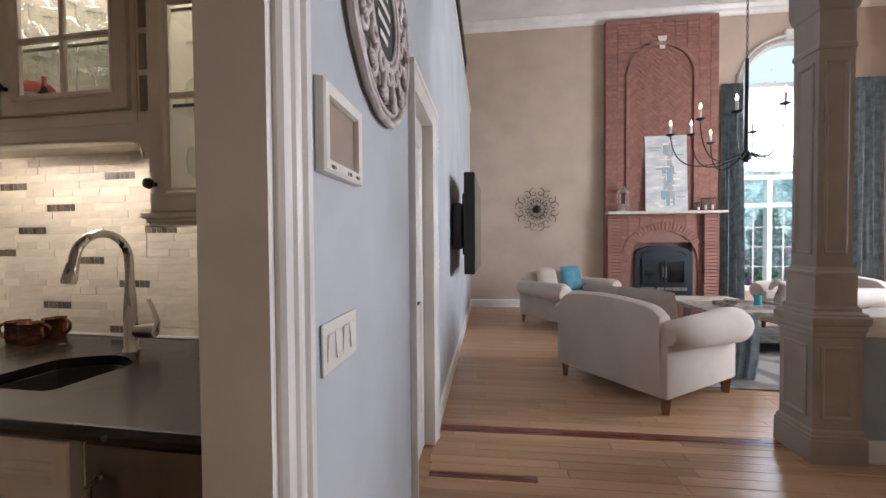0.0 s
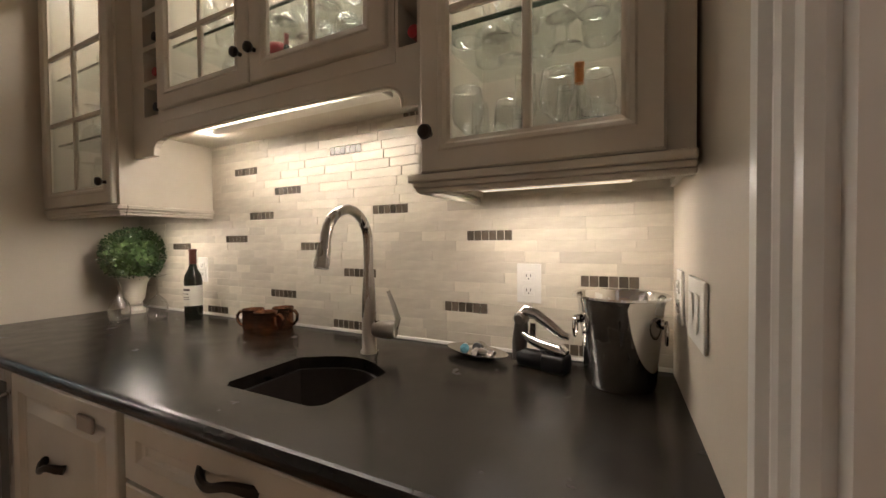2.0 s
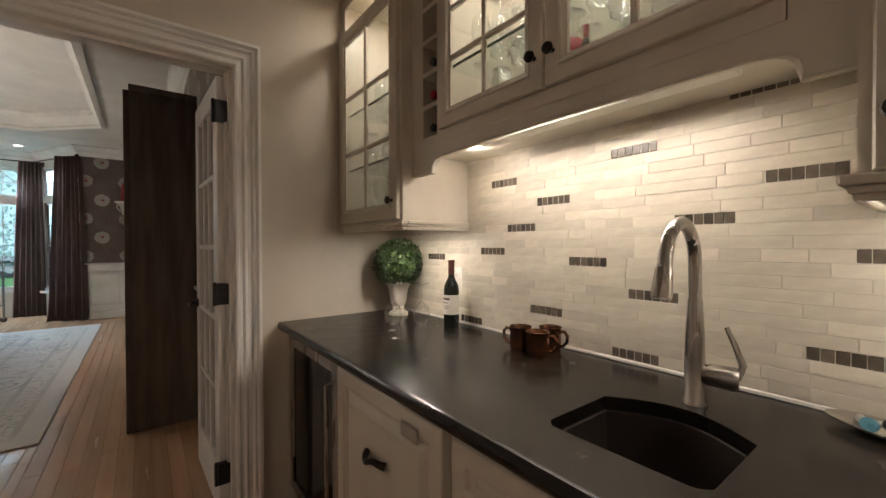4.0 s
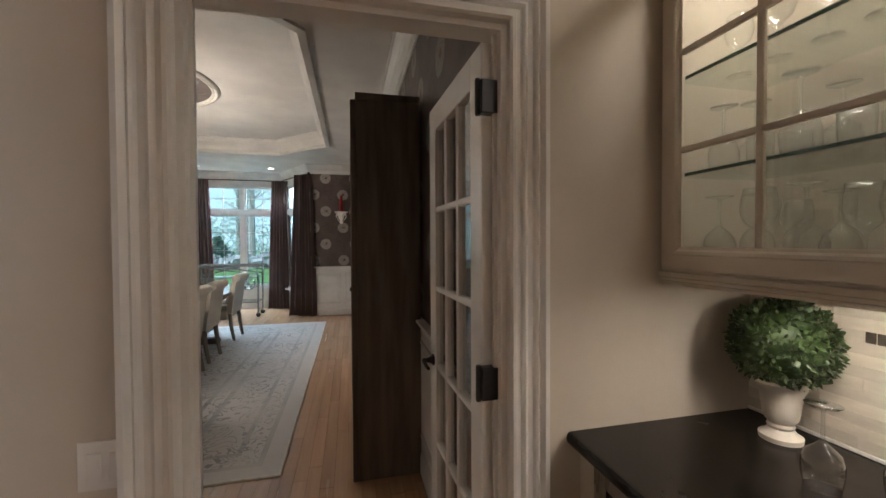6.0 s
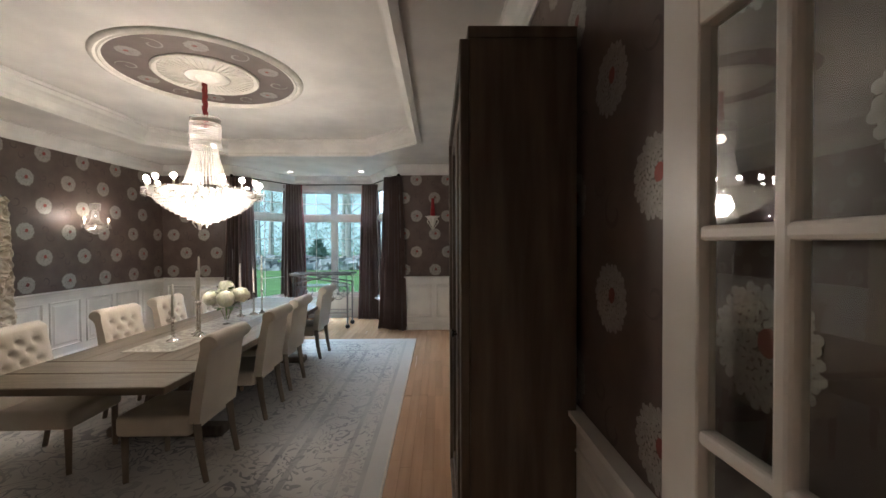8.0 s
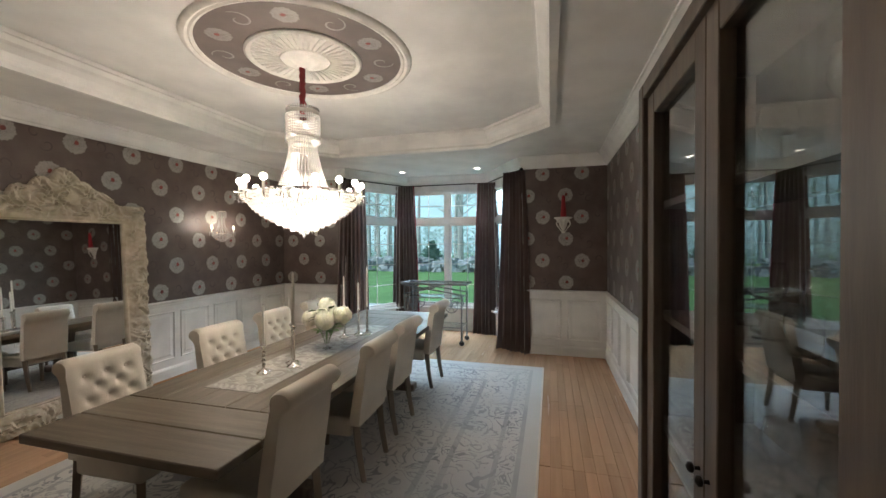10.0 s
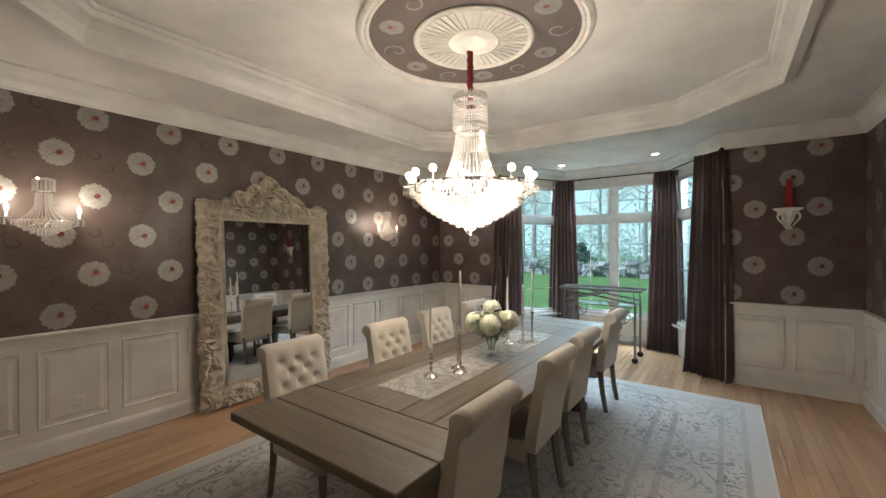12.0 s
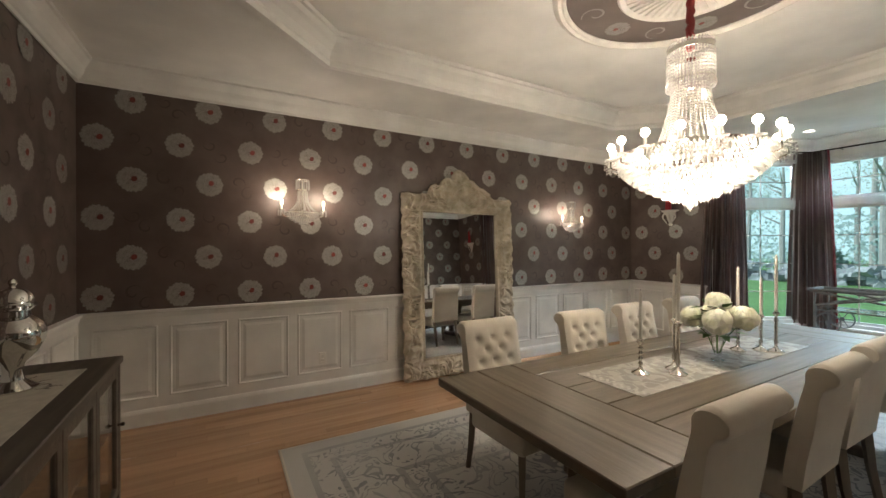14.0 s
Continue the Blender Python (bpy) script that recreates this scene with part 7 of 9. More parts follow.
# ---------------------------------------------------------------- curtains and rods
def curtain(name, p, q, z0, z1, folds, w_top, material, label, seed, edge=None, depth=0.045):
    """A hung panel between p and q on plan; w_top: its width at the top as a share of that at the floor."""
    p, q = Vector((*p, 0)), Vector((*q, 0))
    d, L = (q - p).normalized(), (q - p).length
    nrm = Vector((-d.y, d.x, 0))
    th = thing(name, Matrix.Translation(((p + q) / 2)), label, "curtain", "curtains")
    r_ = random.Random(seed)
    ph = [r_.uniform(0, 6.28) for _ in range(4)]
    bm = B()
    nu, nv = folds * 8, 26
    rows = []
    for k in range(nv + 1):
        t = k / nv
        wid = L * (w_top + (1 - w_top) * (1 - t) ** 0.8)
        row = []
        for i in range(nu + 1):
            u = i / nu - 0.5
            a = u * folds * 2 * math.pi
            amp = depth * (0.55 + 0.45 * (1 - t)) * (1 + 0.3 * math.sin(a * 0.37 + ph[0]))
            off = amp * math.sin(a + 0.5 * math.sin(3 * (1 - t) + ph[1])) + 0.012 * math.sin(2.3 * a + ph[2]) * (1 - t)
            pool = 0.03 * (1 - t / 0.06) if t < 0.06 else 0
            row.append(bm.verts.new(d * (u * wid + 0.02 * (1 - t) * math.sin(2 * t + ph[3])) + nrm * (off + pool * math.sin(a * 1.3)) + Vector((0, 0, z0 + (z1 - z0) * t))))
        rows.append(row)
    for k in range(nv):
        for i in range(nu):
            f = bm.faces.new((rows[k][i], rows[k][i + 1], rows[k + 1][i + 1], rows[k + 1][i]))
    bmesh.ops.solidify(bm, geom=bm.faces[:], thickness=0.004)
    part("panel", bm, material, th, smooth=True)
    for e_i in ([nu] if edge == 1 else [0] if edge == 0 else []):
        pts = []
        for k in range(nv + 1):
            t = k / nv
            wid = L * (w_top + (1 - w_top) * (1 - t) ** 0.8)
            u = (1 if e_i else -1) * 0.5
            pts.append(d * (u * wid + (0.008 if e_i else -0.008)) + Vector((0, 0, z0 + 0.02 + (z1 - z0 - 0.02) * t)))
        part("edging", tube(B(), pts, 0.013, 6), M_CURTAIN_RED, th, "dark red edging", smooth=True)
    return th


curtain("curtain", (-9.845, -0.02), (-10.12, -0.55), 0.004, 2.86, 7, 0.66, M_CURTAIN, "brown taffeta curtain panel pooled on the floor", 1)
curtain("curtain", (-10.95, -0.60), (-11.06, -1.15), 0.004, 2.86, 7, 0.62, M_CURTAIN, "brown taffeta curtain panel with a red edge", 2, edge=1)
curtain("curtain", (-11.06, -2.26), (-10.95, -2.81), 0.004, 2.86, 7, 0.62, M_CURTAIN, "brown taffeta curtain panel with a red edge", 3, edge=0)
curtain("curtain", (-10.12, -2.85), (-9.845, -3.38), 0.004, 2.86, 7, 0.66, M_CURTAIN, "brown taffeta curtain panel beside the bay", 4)
rod = thing("curtain_rod", (0, 0, 0), "thin dark metal curtain rod bent round the bay", "curtain rod")
part("rod", tube(B(), [(-9.90, -0.17, 2.865), (-10.02, -0.28, 2.865), (-11.06, -0.88, 2.865), (-11.06, -2.52, 2.865), (-10.02, -3.12, 2.865), (-9.90, -3.23, 2.865)], 0.010, 8), M_BRONZE, rod)
for y in (-0.17, -3.23):
    part("finial", lathe(B(), [(0.010, 0), (0.024, 0.012), (0.028, 0.03), (0.018, 0.048), (0.004, 0.055)], 12, (-9.895, y, 2.845)), M_BRONZE, rod, smooth=True)
for x, y, x2, y2 in ((-11.06, -1.15, -11.19, -1.15), (-11.06, -2.25, -11.19, -2.25)):
    part("bracket", tube(B(), [(x, y, 2.865), (x2, y2, 2.865)], 0.006, 6), M_BRONZE, rod)
for y in (-0.98, -2.39):
    dl = thing("downlight", (-10.52, y, ZC), "small lit recessed ceiling downlight", "downlight", "downlights in the bay")
    part("trim_ring", lathe(B(), [(0.052, -0.004), (0.075, -0.006), (0.078, -0.001), (0.052, -0.001)], 24, cap=False), M_PLATE, dl)
    part("lens", lathe(B(), [(0.002, -0.0025), (0.052, -0.003), (0.052, -0.001)], 24), M_CAN, dl, "glowing lens")

# ---------------------------------------------------------------- bar cart
cart = thing("bar_cart", (-10.28, -1.67, 0), "grey metal folding bar cart with glass shelves and casters", "cart")
M_CARTM = mat("antique_pewter", (0.26, 0.27, 0.28), 0.35, 0.85, scale=12, bump=0.1, bscale=60)
for sx in (-0.21, 0.21):
    for sy in (-0.52, 0.50):
        ft = part("post", tube(B(), [(sx, sy, 0.10), (sx, sy, 0.86)], 0.017, 8), M_CARTM, cart, smooth=True)
        part("caster_fork", box(B(), sx - 0.014, sy - 0.012, 0.062, sx + 0.014, sy + 0.012, 0.105, 0.003), M_CARTM, ft)
        part("caster_wheel", lathe(B(), [(0.012, -0.012), (0.042, -0.012), (0.045, 0), (0.042, 0.012), (0.012, 0.012)], 18, m=Matrix.Translation((sx, sy, 0.045)) @ Matrix.Rotation(radians(90), 4, "Y")), M_BLACK, ft, "black rubber caster")
for z, g in ((0.30, True), (0.80, True)):
    part("shelf_frame", tube(B(), [(-0.21, -0.52, z), (0.21, -0.52, z), (0.21, 0.50, z), (-0.21, 0.50, z), (-0.21, -0.52, z)], 0.010, 6), M_CARTM, cart)
    part("glass_shelf", box(B(), -0.205, -0.515, z + 0.006, 0.205, 0.495, z + 0.012), M_SHELF_GLASS, cart, "clear glass shelf")
tray = part("tray_frame", tube(B(), [(-0.22, -0.58, 1.035), (0.22, -0.58, 1.035), (0.22, 0.58, 1.035), (-0.22, 0.58, 1.035), (-0.22, -0.58, 1.035)], 0.021, 6), M_CARTM, cart)
part("tray_glass", box(B(), -0.21, -0.57, 1.03, 0.21, 0.57, 1.036), M_SHELF_GLASS, tray, "clear glass tray")
for sx in (-0.23, 0.23):
    part("folding_bar", tube(B(), [(sx, -0.56, 1.02), (sx, 0.50, 0.86)], 0.015, 6), M_CARTM, cart)
    part("folding_bar", tube(B(), [(sx * 1.05, -0.50, 0.86), (sx * 1.05, 0.05, 0.98)], 0.015, 6), M_CARTM, cart)
    part("strut", tube(B(), [(sx, 0.50, 0.86), (sx, 0.48, 1.02)], 0.008, 6), M_CARTM, cart)
    part("strut", tube(B(), [(sx, -0.52, 0.86), (sx, -0.50, 1.02)], 0.008, 6), M_CARTM, cart)
    for cy_ in (0.33, -0.40):
        w_ = part("spoked_wheel", tube(B(), [(sx, cy_ + 0.11 * math.cos(a), 0.665 + 0.11 * math.sin(a)) for a in [2 * math.pi * k / 24 for k in range(25)]], 0.008, 6), M_CARTM, cart, "round spoked side wheel", smooth=True)
        for k in range(6):
            a = 2 * math.pi * k / 6
            part("spoke", tube(B(), [(sx, cy_, 0.665), (sx, cy_ + 0.105 * math.cos(a), 0.665 + 0.105 * math.sin(a))], 0.005, 5), M_CARTM, w_)
        part("hub", lathe(B(), [(0.022, -0.01), (0.026, 0), (0.022, 0.01)], 12, m=Matrix.Translation((sx, cy_, 0.665)) @ Matrix.Rotation(radians(90), 4, "Y")), M_CARTM, w_)

# ---------------------------------------------------------------- console with glass doors
M_CONSOLE = mat("dark_grey_weathered_wood", (0.095, 0.074, 0.055), 0.45, col2=(0.060, 0.046, 0.035), scale=4, bump=0.25, bscale=26, stretch=(6, 0.5, 3), detail=8)
con = thing("console_table", (0, 0, 0), "grey weathered-wood console with glazed doors", "console")
KX0, KX1, KY0, KY1, KZ = -3.36, -2.90, -3.315, -1.35, 0.885
part("top", box(B(), KX0 - 0.012, KY0 - 0.012, KZ - 0.04, KX1, KY1 + 0.012, KZ, 0.005), M_CONSOLE, con)
for y0, y1 in ((KY0, KY0 + 0.045), (KY1 - 0.045, KY1)):
    bm = B()
    for x0, x1 in ((KX0, KX0 + 0.05), (KX1 - 0.05, KX1)):
        box(bm, x0, y0, 0.0, x1, y1, KZ - 0.041, 0.003)
    box(bm, KX0 + 0.05, y0 + 0.005, KZ - 0.11, KX1 - 0.05, y1 - 0.005, KZ - 0.041)
    box(bm, KX0 + 0.05, y0 + 0.005, 0.08, KX1 - 0.05, y1 - 0.005, 0.15)
    sf = part("side_frame", bm, M_CONSOLE, con)
    part("side_pane", box(B(), KX0 + 0.05, y0 + 0.02, 0.15, KX1 - 0.05, y0 + 0.023, KZ - 0.11), M_PANE, sf).visible_shadow = False
part("back_panel", box(B(), KX1 - 0.012, KY0 + 0.046, 0.08, KX1, KY1 - 0.046, KZ - 0.041), M_ARMOIRE, con)
part("bottom_panel", box(B(), KX0 + 0.01, KY0 + 0.046, 0.08, KX1 - 0.013, KY1 - 0.046, 0.105), M_CONSOLE, con)
part("shelf", box(B(), KX0 + 0.04, KY0 + 0.046, 0.45, KX1 - 0.013, KY1 - 0.046, 0.47), M_CONSOLE, con)
nd = 4
dw_ = (KY1 - KY0 - 0.10) / nd
for i in range(nd):
    y0 = KY0 + 0.05 + i * dw_
    bm = B()
    ring(bm, 0.002, 0.085, dw_ - 0.002, KZ - 0.046, 0, [(0, 0), (0.018, 0), (0.020, 0.003), (0.020, 0.055), (0.014, 0.062), (0, 0.062)])
    d_ = part("door", bm, M_CONSOLE, con, "grey wood framed glass door", loc=Matrix.Translation((KX0 + 0.02, y0 + dw_, 0)) @ RZ(-90))
    part("pane", box(B(), 0.055, -0.010, 0.14, dw_ - 0.055, -0.007, KZ - 0.10), M_PANE, d_).visible_shadow = False
    knob_part(d_, 0.03 if i % 2 else dw_ - 0.03, -0.020, 0.50, 0.012)
M_LACE = mat("ivory_linen_runner", (0.50, 0.46, 0.39), 0.9, scale=20, bump=0.2, bscale=200)
lr_ = thing("lace_runner", (-3.12, -2.28, KZ), "ivory linen runner with dark cut-work on the console", "runner")
part("cloth", box(B(), -0.14, -0.80, 0.0, 0.14, 0.80, 0.003), M_LACE, lr_)
rng = random.Random(17)
for k in range(26):
    a, x, y = rng.uniform(0, 6.28), rng.uniform(-0.12, 0.12), rng.choice((-1, 1)) * rng.uniform(0.45, 0.76)
    pts = [(x + 0.035 * (1 - 0.6 * t) * math.cos(a + 4.4 * t), y + 0.035 * (1 - 0.6 * t) * math.sin(a + 4.4 * t), 0.0035) for t in [q / 8 for q in range(9)]]
    part("cut_work", tube(B(), pts, [0.002 + 0.004 * math.sin(math.pi * q / 8) for q in range(9)], 4, flat=0.15), M_LABELPRINT, lr_)
urn = thing("silver_urn", (-3.06, -2.83, KZ + 0.003), "polished silver lidded urn on the console", "urn")
part("body", lathe(B(), [(0.085, 0), (0.087, 0.008), (0.07, 0.018), (0.04, 0.045), (0.034, 0.09), (0.04, 0.12), (0.085, 0.17), (0.112, 0.225), (0.115, 0.26), (0.10, 0.30), (0.075, 0.325), (0.06, 0.335), (0.058, 0.36), (0.07, 0.372), (0.078, 0.38), (0.05, 0.385)], 40), M_CHROME, urn, smooth=True)
part("lid", lathe(B(), [(0.08, 0.381), (0.08, 0.392), (0.072, 0.398), (0.066, 0.43), (0.045, 0.455), (0.015, 0.465), (0.010, 0.475), (0.017, 0.487), (0.014, 0.50), (0.003, 0.508)], 36), M_CHROME, urn, smooth=True)
outlet(Matrix.Translation((-4.81, YS + 0.0215, 0.385)) @ RZ(180), "white outlet plate in a wainscot panel")
outlet(Matrix.Translation((XPW + 0.0045, 0.06, 0.98)) @ RZ(90), "beige switch plate beside the doorway", 2, 0.115, "light_switch")


# ---------------------------------------------------------------- living room: chimney breast
FBX0, FBX1 = 2.51, 4.45
FY = 6.95
fp = thing("fireplace", LR, "tall red brick chimney breast with a stone mantel and iron stove", "fireplace")
for nm_, bx_ in (("pier", (FBX0 + 0.006, FY + 0.012, 0.0, 3.02, YF, 5.32)), ("pier", (4.02, FY + 0.012, 0.0, FBX1 - 0.006, YF, 5.32)), ("breast", (3.02, FY + 0.012, 1.24, 4.02, YF, 5.32)), ("fireback", (3.02, YF - 0.01, 0.0, 4.02, YF, 1.24))):
    part(nm_, box(B(), *bx_), M_MORTAR, fp)
BL, BH, BJ = 0.200, 0.062, 0.009
PAX0, PAX1, PAZ0, PAZS = 2.90, 4.06, 1.90, 4.25
pac, par = (PAX0 + PAX1) / 2, (PAX1 - PAX0) / 2


def in_arch(x, z, grow=0.0):
    if z < PAZS:
        return PAX0 - grow < x < PAX1 + grow and z > PAZ0 - grow
    return (x - pac) ** 2 + (z - PAZS) ** 2 < (par + grow) ** 2


bm = B()
box(bm, -BL / 2 + BJ / 2, -0.006, -BH / 2 + BJ / 2, BL / 2 - BJ / 2, 0.02, BH / 2 - BJ / 2, 0.002)
BRICK = mesh_from(bm, "brick")
BRICK.materials.append(M_BRICK)
upper = B()
row = 0
z = BH / 2
count = 0
bfc, bfr = 3.52, 0.585
while z < 5.30:
    off = (row % 2) * BL / 2
    x = FBX0 + off - (BL / 2 if off else 0)
    while x < FBX1 - 0.02:
        x0, x1 = max(x, FBX0), min(x + BL, FBX1)
        c = (x0 + x1) / 2
        if x1 - x0 > 0.05:
            fire = (3.0 < c < 4.04 and z < 0.95) or ((c - bfc) ** 2 + (z - 0.92) ** 2 < (bfr + 0.03) ** 2 and z > 0.9)
            if z < 1.76:
                if not fire:
                    o = new("brick", BRICK)
                    o.parent = fp
                    o.matrix_basis = Matrix.Translation((c, FY + 0.005, z)) @ Matrix.Diagonal(((x1 - x0) / BL, 1, 1, 1))
            elif not in_arch(c, z, 0.075):
                box(upper, x0 + BJ / 2, FY - 0.001, z - BH / 2 + BJ / 2, x1 - BJ / 2, FY + 0.02, z + BH / 2 - BJ / 2)
        x += BL
    z += BH
    row += 1
# herringbone field
c45, s45 = math.cos(math.pi / 4), math.sin(math.pi / 4)
for i in range(-40, 41):
    for j in range(-16, 17):
        for k in (0, 1):
            # bricks of length 3 h by 1 h in the usual herringbone lattice, turned by 45 degrees
            h = BH
            px = i * h + j * 3 * h + (0 if k == 0 else 0)
            pz = i * h - j * 3 * h
            if k == 0:
                cx_, cz_ = px + 1.5 * h, pz + 0.5 * h
                ang = 0.0
            else:
                cx_, cz_ = px + 0.5 * h + 3 * h, pz - 1.5 * h + h
                ang = math.pi / 2
            X, Z = cx_ * c45 - cz_ * s45 + pac, cx_ * s45 + cz_ * c45 + 3.1
            if in_arch(X, Z, -0.06):
                m_ = Matrix.Translation((X, FY + 0.012, Z)) @ Matrix.Rotation(-(ang + math.pi / 4), 4, "Y")
                box(upper, -1.5 * h + BJ / 2, -0.01, -h / 2 + BJ / 2, 1.5 * h - BJ / 2, 0.0, h / 2 - BJ / 2, m=m_)
# projecting arch border
for k in range(60):
    t = k / 59
    tot = 2 * (PAZS - PAZ0) + math.pi * par
    s_ = t * tot
    if s_ < PAZS - PAZ0:
        X, Z, an = PAX0, PAZ0 + s_, 0
    elif s_ < PAZS - PAZ0 + math.pi * par:
        a = (s_ - (PAZS - PAZ0)) / par
        X, Z, an = pac - par * math.cos(a), PAZS + par * math.sin(a), a
    else:
        X, Z, an = PAX1, PAZS - (s_ - (PAZS - PAZ0) - math.pi * par), 0
    box(upper, -0.035, -0.03, -0.055, 0.035, 0.02, 0.055, m=Matrix.Translation((X, FY, Z)) @ Matrix.Rotation(an, 4, "Y"))
o = part("upper_brickwork", upper, M_BRICK, fp, "herringbone brick panel in an arched border")
tagged(o, kind="stuff")
# fan of bricks over the stove
for k in range(33):
    a = math.pi * (k + 0.5) / 33
    for rr in (bfr + 0.035, bfr + 0.115):
        o = new("brick", BRICK)
        o.parent = fp
        o.matrix_basis = Matrix.Translation((bfc + rr * math.cos(a), FY - 0.012, 0.92 + rr * math.sin(a) * 0.92)) @ Matrix.Rotation(-a, 4, "Y") @ Matrix.Diagonal((0.41, 1, 0.98, 1))
key_ = box(B(), pac - 0.07, FY - 0.03, 4.74, pac + 0.07, FY + 0.02, 4.96)
for v in key_.verts:
    v.co.x = pac + (v.co.x - pac) * (1.1 if v.co.z > 4.85 else 0.6)
part("keystone", key_, M_WHITEPLASTER, fp, "white stone keystone")
part("mantel_shelf", box(B(), FBX0 - 0.02, FY - 0.22, 1.755, FBX1 + 0.06, FY - 0.008, 1.80, 0.006), M_STONEPOT, fp, "pale stone mantel shelf")
for x0 in (FBX0 + 0.01, FBX1 - 0.27):
    pl = thing("pilaster", (0, 0, 0), "", "")
    pl.parent = fp
    for zz in range(28):
        o = new("brick", BRICK)
        o.parent = pl
        o.matrix_basis = Matrix.Translation((x0 + 0.13, FY - 0.06, 0.04 + zz * BH)) @ Matrix.Diagonal((1.3, 4, 1, 1))
part("hearth", box(B(), FBX0 - 0.05, FY - 0.55, 0.0, FBX1 + 0.05, FY - 0.13, 0.24, 0.01), M_BRICK, fp, "raised brick hearth")
part("hearth_slab", box(B(), FBX0 - 0.07, FY - 0.57, 0.241, FBX1 + 0.07, FY - 0.125, 0.285, 0.006), M_STONEPOT, fp, "pale stone hearth slab")
# iron insert
bm = B()
pts = [(3.02, 0.285), (4.02, 0.285), (4.02, 1.0)] + [(3.52 + 0.5 * math.cos(a), 1.0 + 0.19 * math.sin(a)) for a in [math.pi * k / 12 for k in range(1, 12)]] + [(3.02, 1.0)]
f0 = [bm.verts.new((x, FY - 0.03, z)) for x, z in pts]
f1 = [bm.verts.new((x, FY + 0.11, z)) for x, z in pts]
for i in range(len(pts)):
    j = (i + 1) % len(pts)
    bm.faces.new((f0[i], f0[j], f1[j], f1[i]))
bm.faces.new(f0)
bmesh.ops.recalc_face_normals(bm, faces=bm.faces[:])
ins = part("stove_insert", bm, M_IRON, fp, "dark blue-grey iron stove insert")
for x0, x1 in ((3.14, 3.51), (3.53, 3.90)):
    bm = B()
    ring(bm, x0, 0.46, x1, 0.93, FY - 0.031, [(0, 0), (0.02, 0), (0.02, 0.04), (0, 0.05)])
    d_ = part("stove_door", bm, M_IRON, ins)
part("stove_glass", box(B(), 3.18, FY - 0.036, 0.50, 3.86, FY - 0.032, 0.89), M_DARKGLASS, ins, "dark stove glass")
for x in (3.495, 3.545):
    part("stove_handle", tube(B(), [(x, FY - 0.052, 0.60), (x, FY - 0.075, 0.62), (x, FY - 0.075, 0.78), (x, FY - 0.052, 0.80)], 0.008, 6), M_STEEL, ins)
bm = B()
for k in range(12):
    a0, a1 = math.pi * (0.12 + 0.76 * k / 12), math.pi * (0.12 + 0.76 * (k + 1) / 12)
    box(bm, -0.045, -0.012, -0.012, 0.045, 0.0, 0.012, m=Matrix.Translation((3.52 + 0.42 * math.cos((a0 + a1) / 2), FY - 0.031, 0.98 + 0.12 * math.sin((a0 + a1) / 2))) @ Matrix.Rotation(-(a0 + a1) / 2 + math.pi / 2, 4, "Y"))
part("stove_arch", bm, M_IRON, ins)
part("stove_vent", box(B(), 3.12, FY - 0.042, 0.36, 3.92, FY - 0.031, 0.42, 0.004), M_STEEL, ins)

# on the mantel
pic = thing("abstract_painting", LR @ Matrix.Translation((3.55, FY - 0.075, 1.801)) @ Matrix.Rotation(radians(-3), 4, "X"), "pale abstract canvas in white, grey and teal", "painting")
part("canvas", box(B(), -0.36, 0, 0, 0.36, 0.03, 1.38, 0.004), mat("canvas_paint", (0.62, 0.62, 0.60), 0.7, col2=(0.46, 0.48, 0.50), scale=3, contrast=(0.4, 0.6), stretch=(1, 1, 2.2), bump=0.1), pic)
rng = random.Random(31)
STROKES = [mat("teal_grey_paint", (0.27, 0.37, 0.39), 0.7, scale=30), mat("warm_grey_paint", (0.42, 0.40, 0.38), 0.7, scale=30), mat("lilac_white_paint", (0.58, 0.57, 0.60), 0.7, scale=30), M_WAX]
for k in range(64):
    if k % 3 == 0:
        w_, h_ = rng.uniform(0.04, 0.11), rng.uniform(0.14, 0.34)
        x_, z_, mm = rng.gauss(0.03, 0.05), rng.uniform(0.20, 1.18), STROKES[rng.choice((0, 0, 1))]
    else:
        w_, h_ = rng.uniform(0.10, 0.30), rng.uniform(0.015, 0.05)
        x_, z_, mm = rng.gauss(0, 0.18), rng.uniform(0.06, 1.32), STROKES[rng.choice((0, 1, 2, 2, 3, 3))]
    x_ = max(-0.34 + w_ / 2, min(0.34 - w_ / 2, x_))
    bm = B()
    n_ = 9
    pts = [bm.verts.new((x_ + w_ / 2 * math.copysign(abs(math.cos(a)) ** 0.4, math.cos(a)) * rng.uniform(0.8, 1.1), -0.0006 - 0.0004 * k / 64, z_ + h_ / 2 * math.copysign(abs(math.sin(a)) ** 0.5, math.sin(a)) * rng.uniform(0.8, 1.1))) for a in [2 * math.pi * q / n_ for q in range(n_)]]
    bm.faces.new(pts)
    part("brush_stroke", bm, mm, pic)
lan = thing("lantern", LR @ Matrix.Translation((2.78, FY - 0.115, 1.801)), "white candle lantern on the mantel", "lantern")
bm = B()
for x in (-0.07, 0.07):
    for y in (-0.07, 0.07):
        box(bm, x - 0.008, y - 0.008, 0.02, x + 0.008, y + 0.008, 0.34)
part("posts", bm, M_WHITEWASH, lan)
part("base", box(B(), -0.09, -0.09, 0, 0.09, 0.09, 0.02, 0.004), M_WHITEWASH, lan)
part("roof", lathe(B(), [(0.12, 0.34), (0.12, 0.355), (0.07, 0.40), (0.03, 0.44), (0.03, 0.46)], 4), M_WHITEWASH, lan)
part("ring", tube(B(), [(0.03 * math.cos(a), 0, 0.485 + 0.03 * math.sin(a)) for a in [2 * math.pi * k / 12 for k in range(13)]], 0.004, 5), M_IRON, lan)
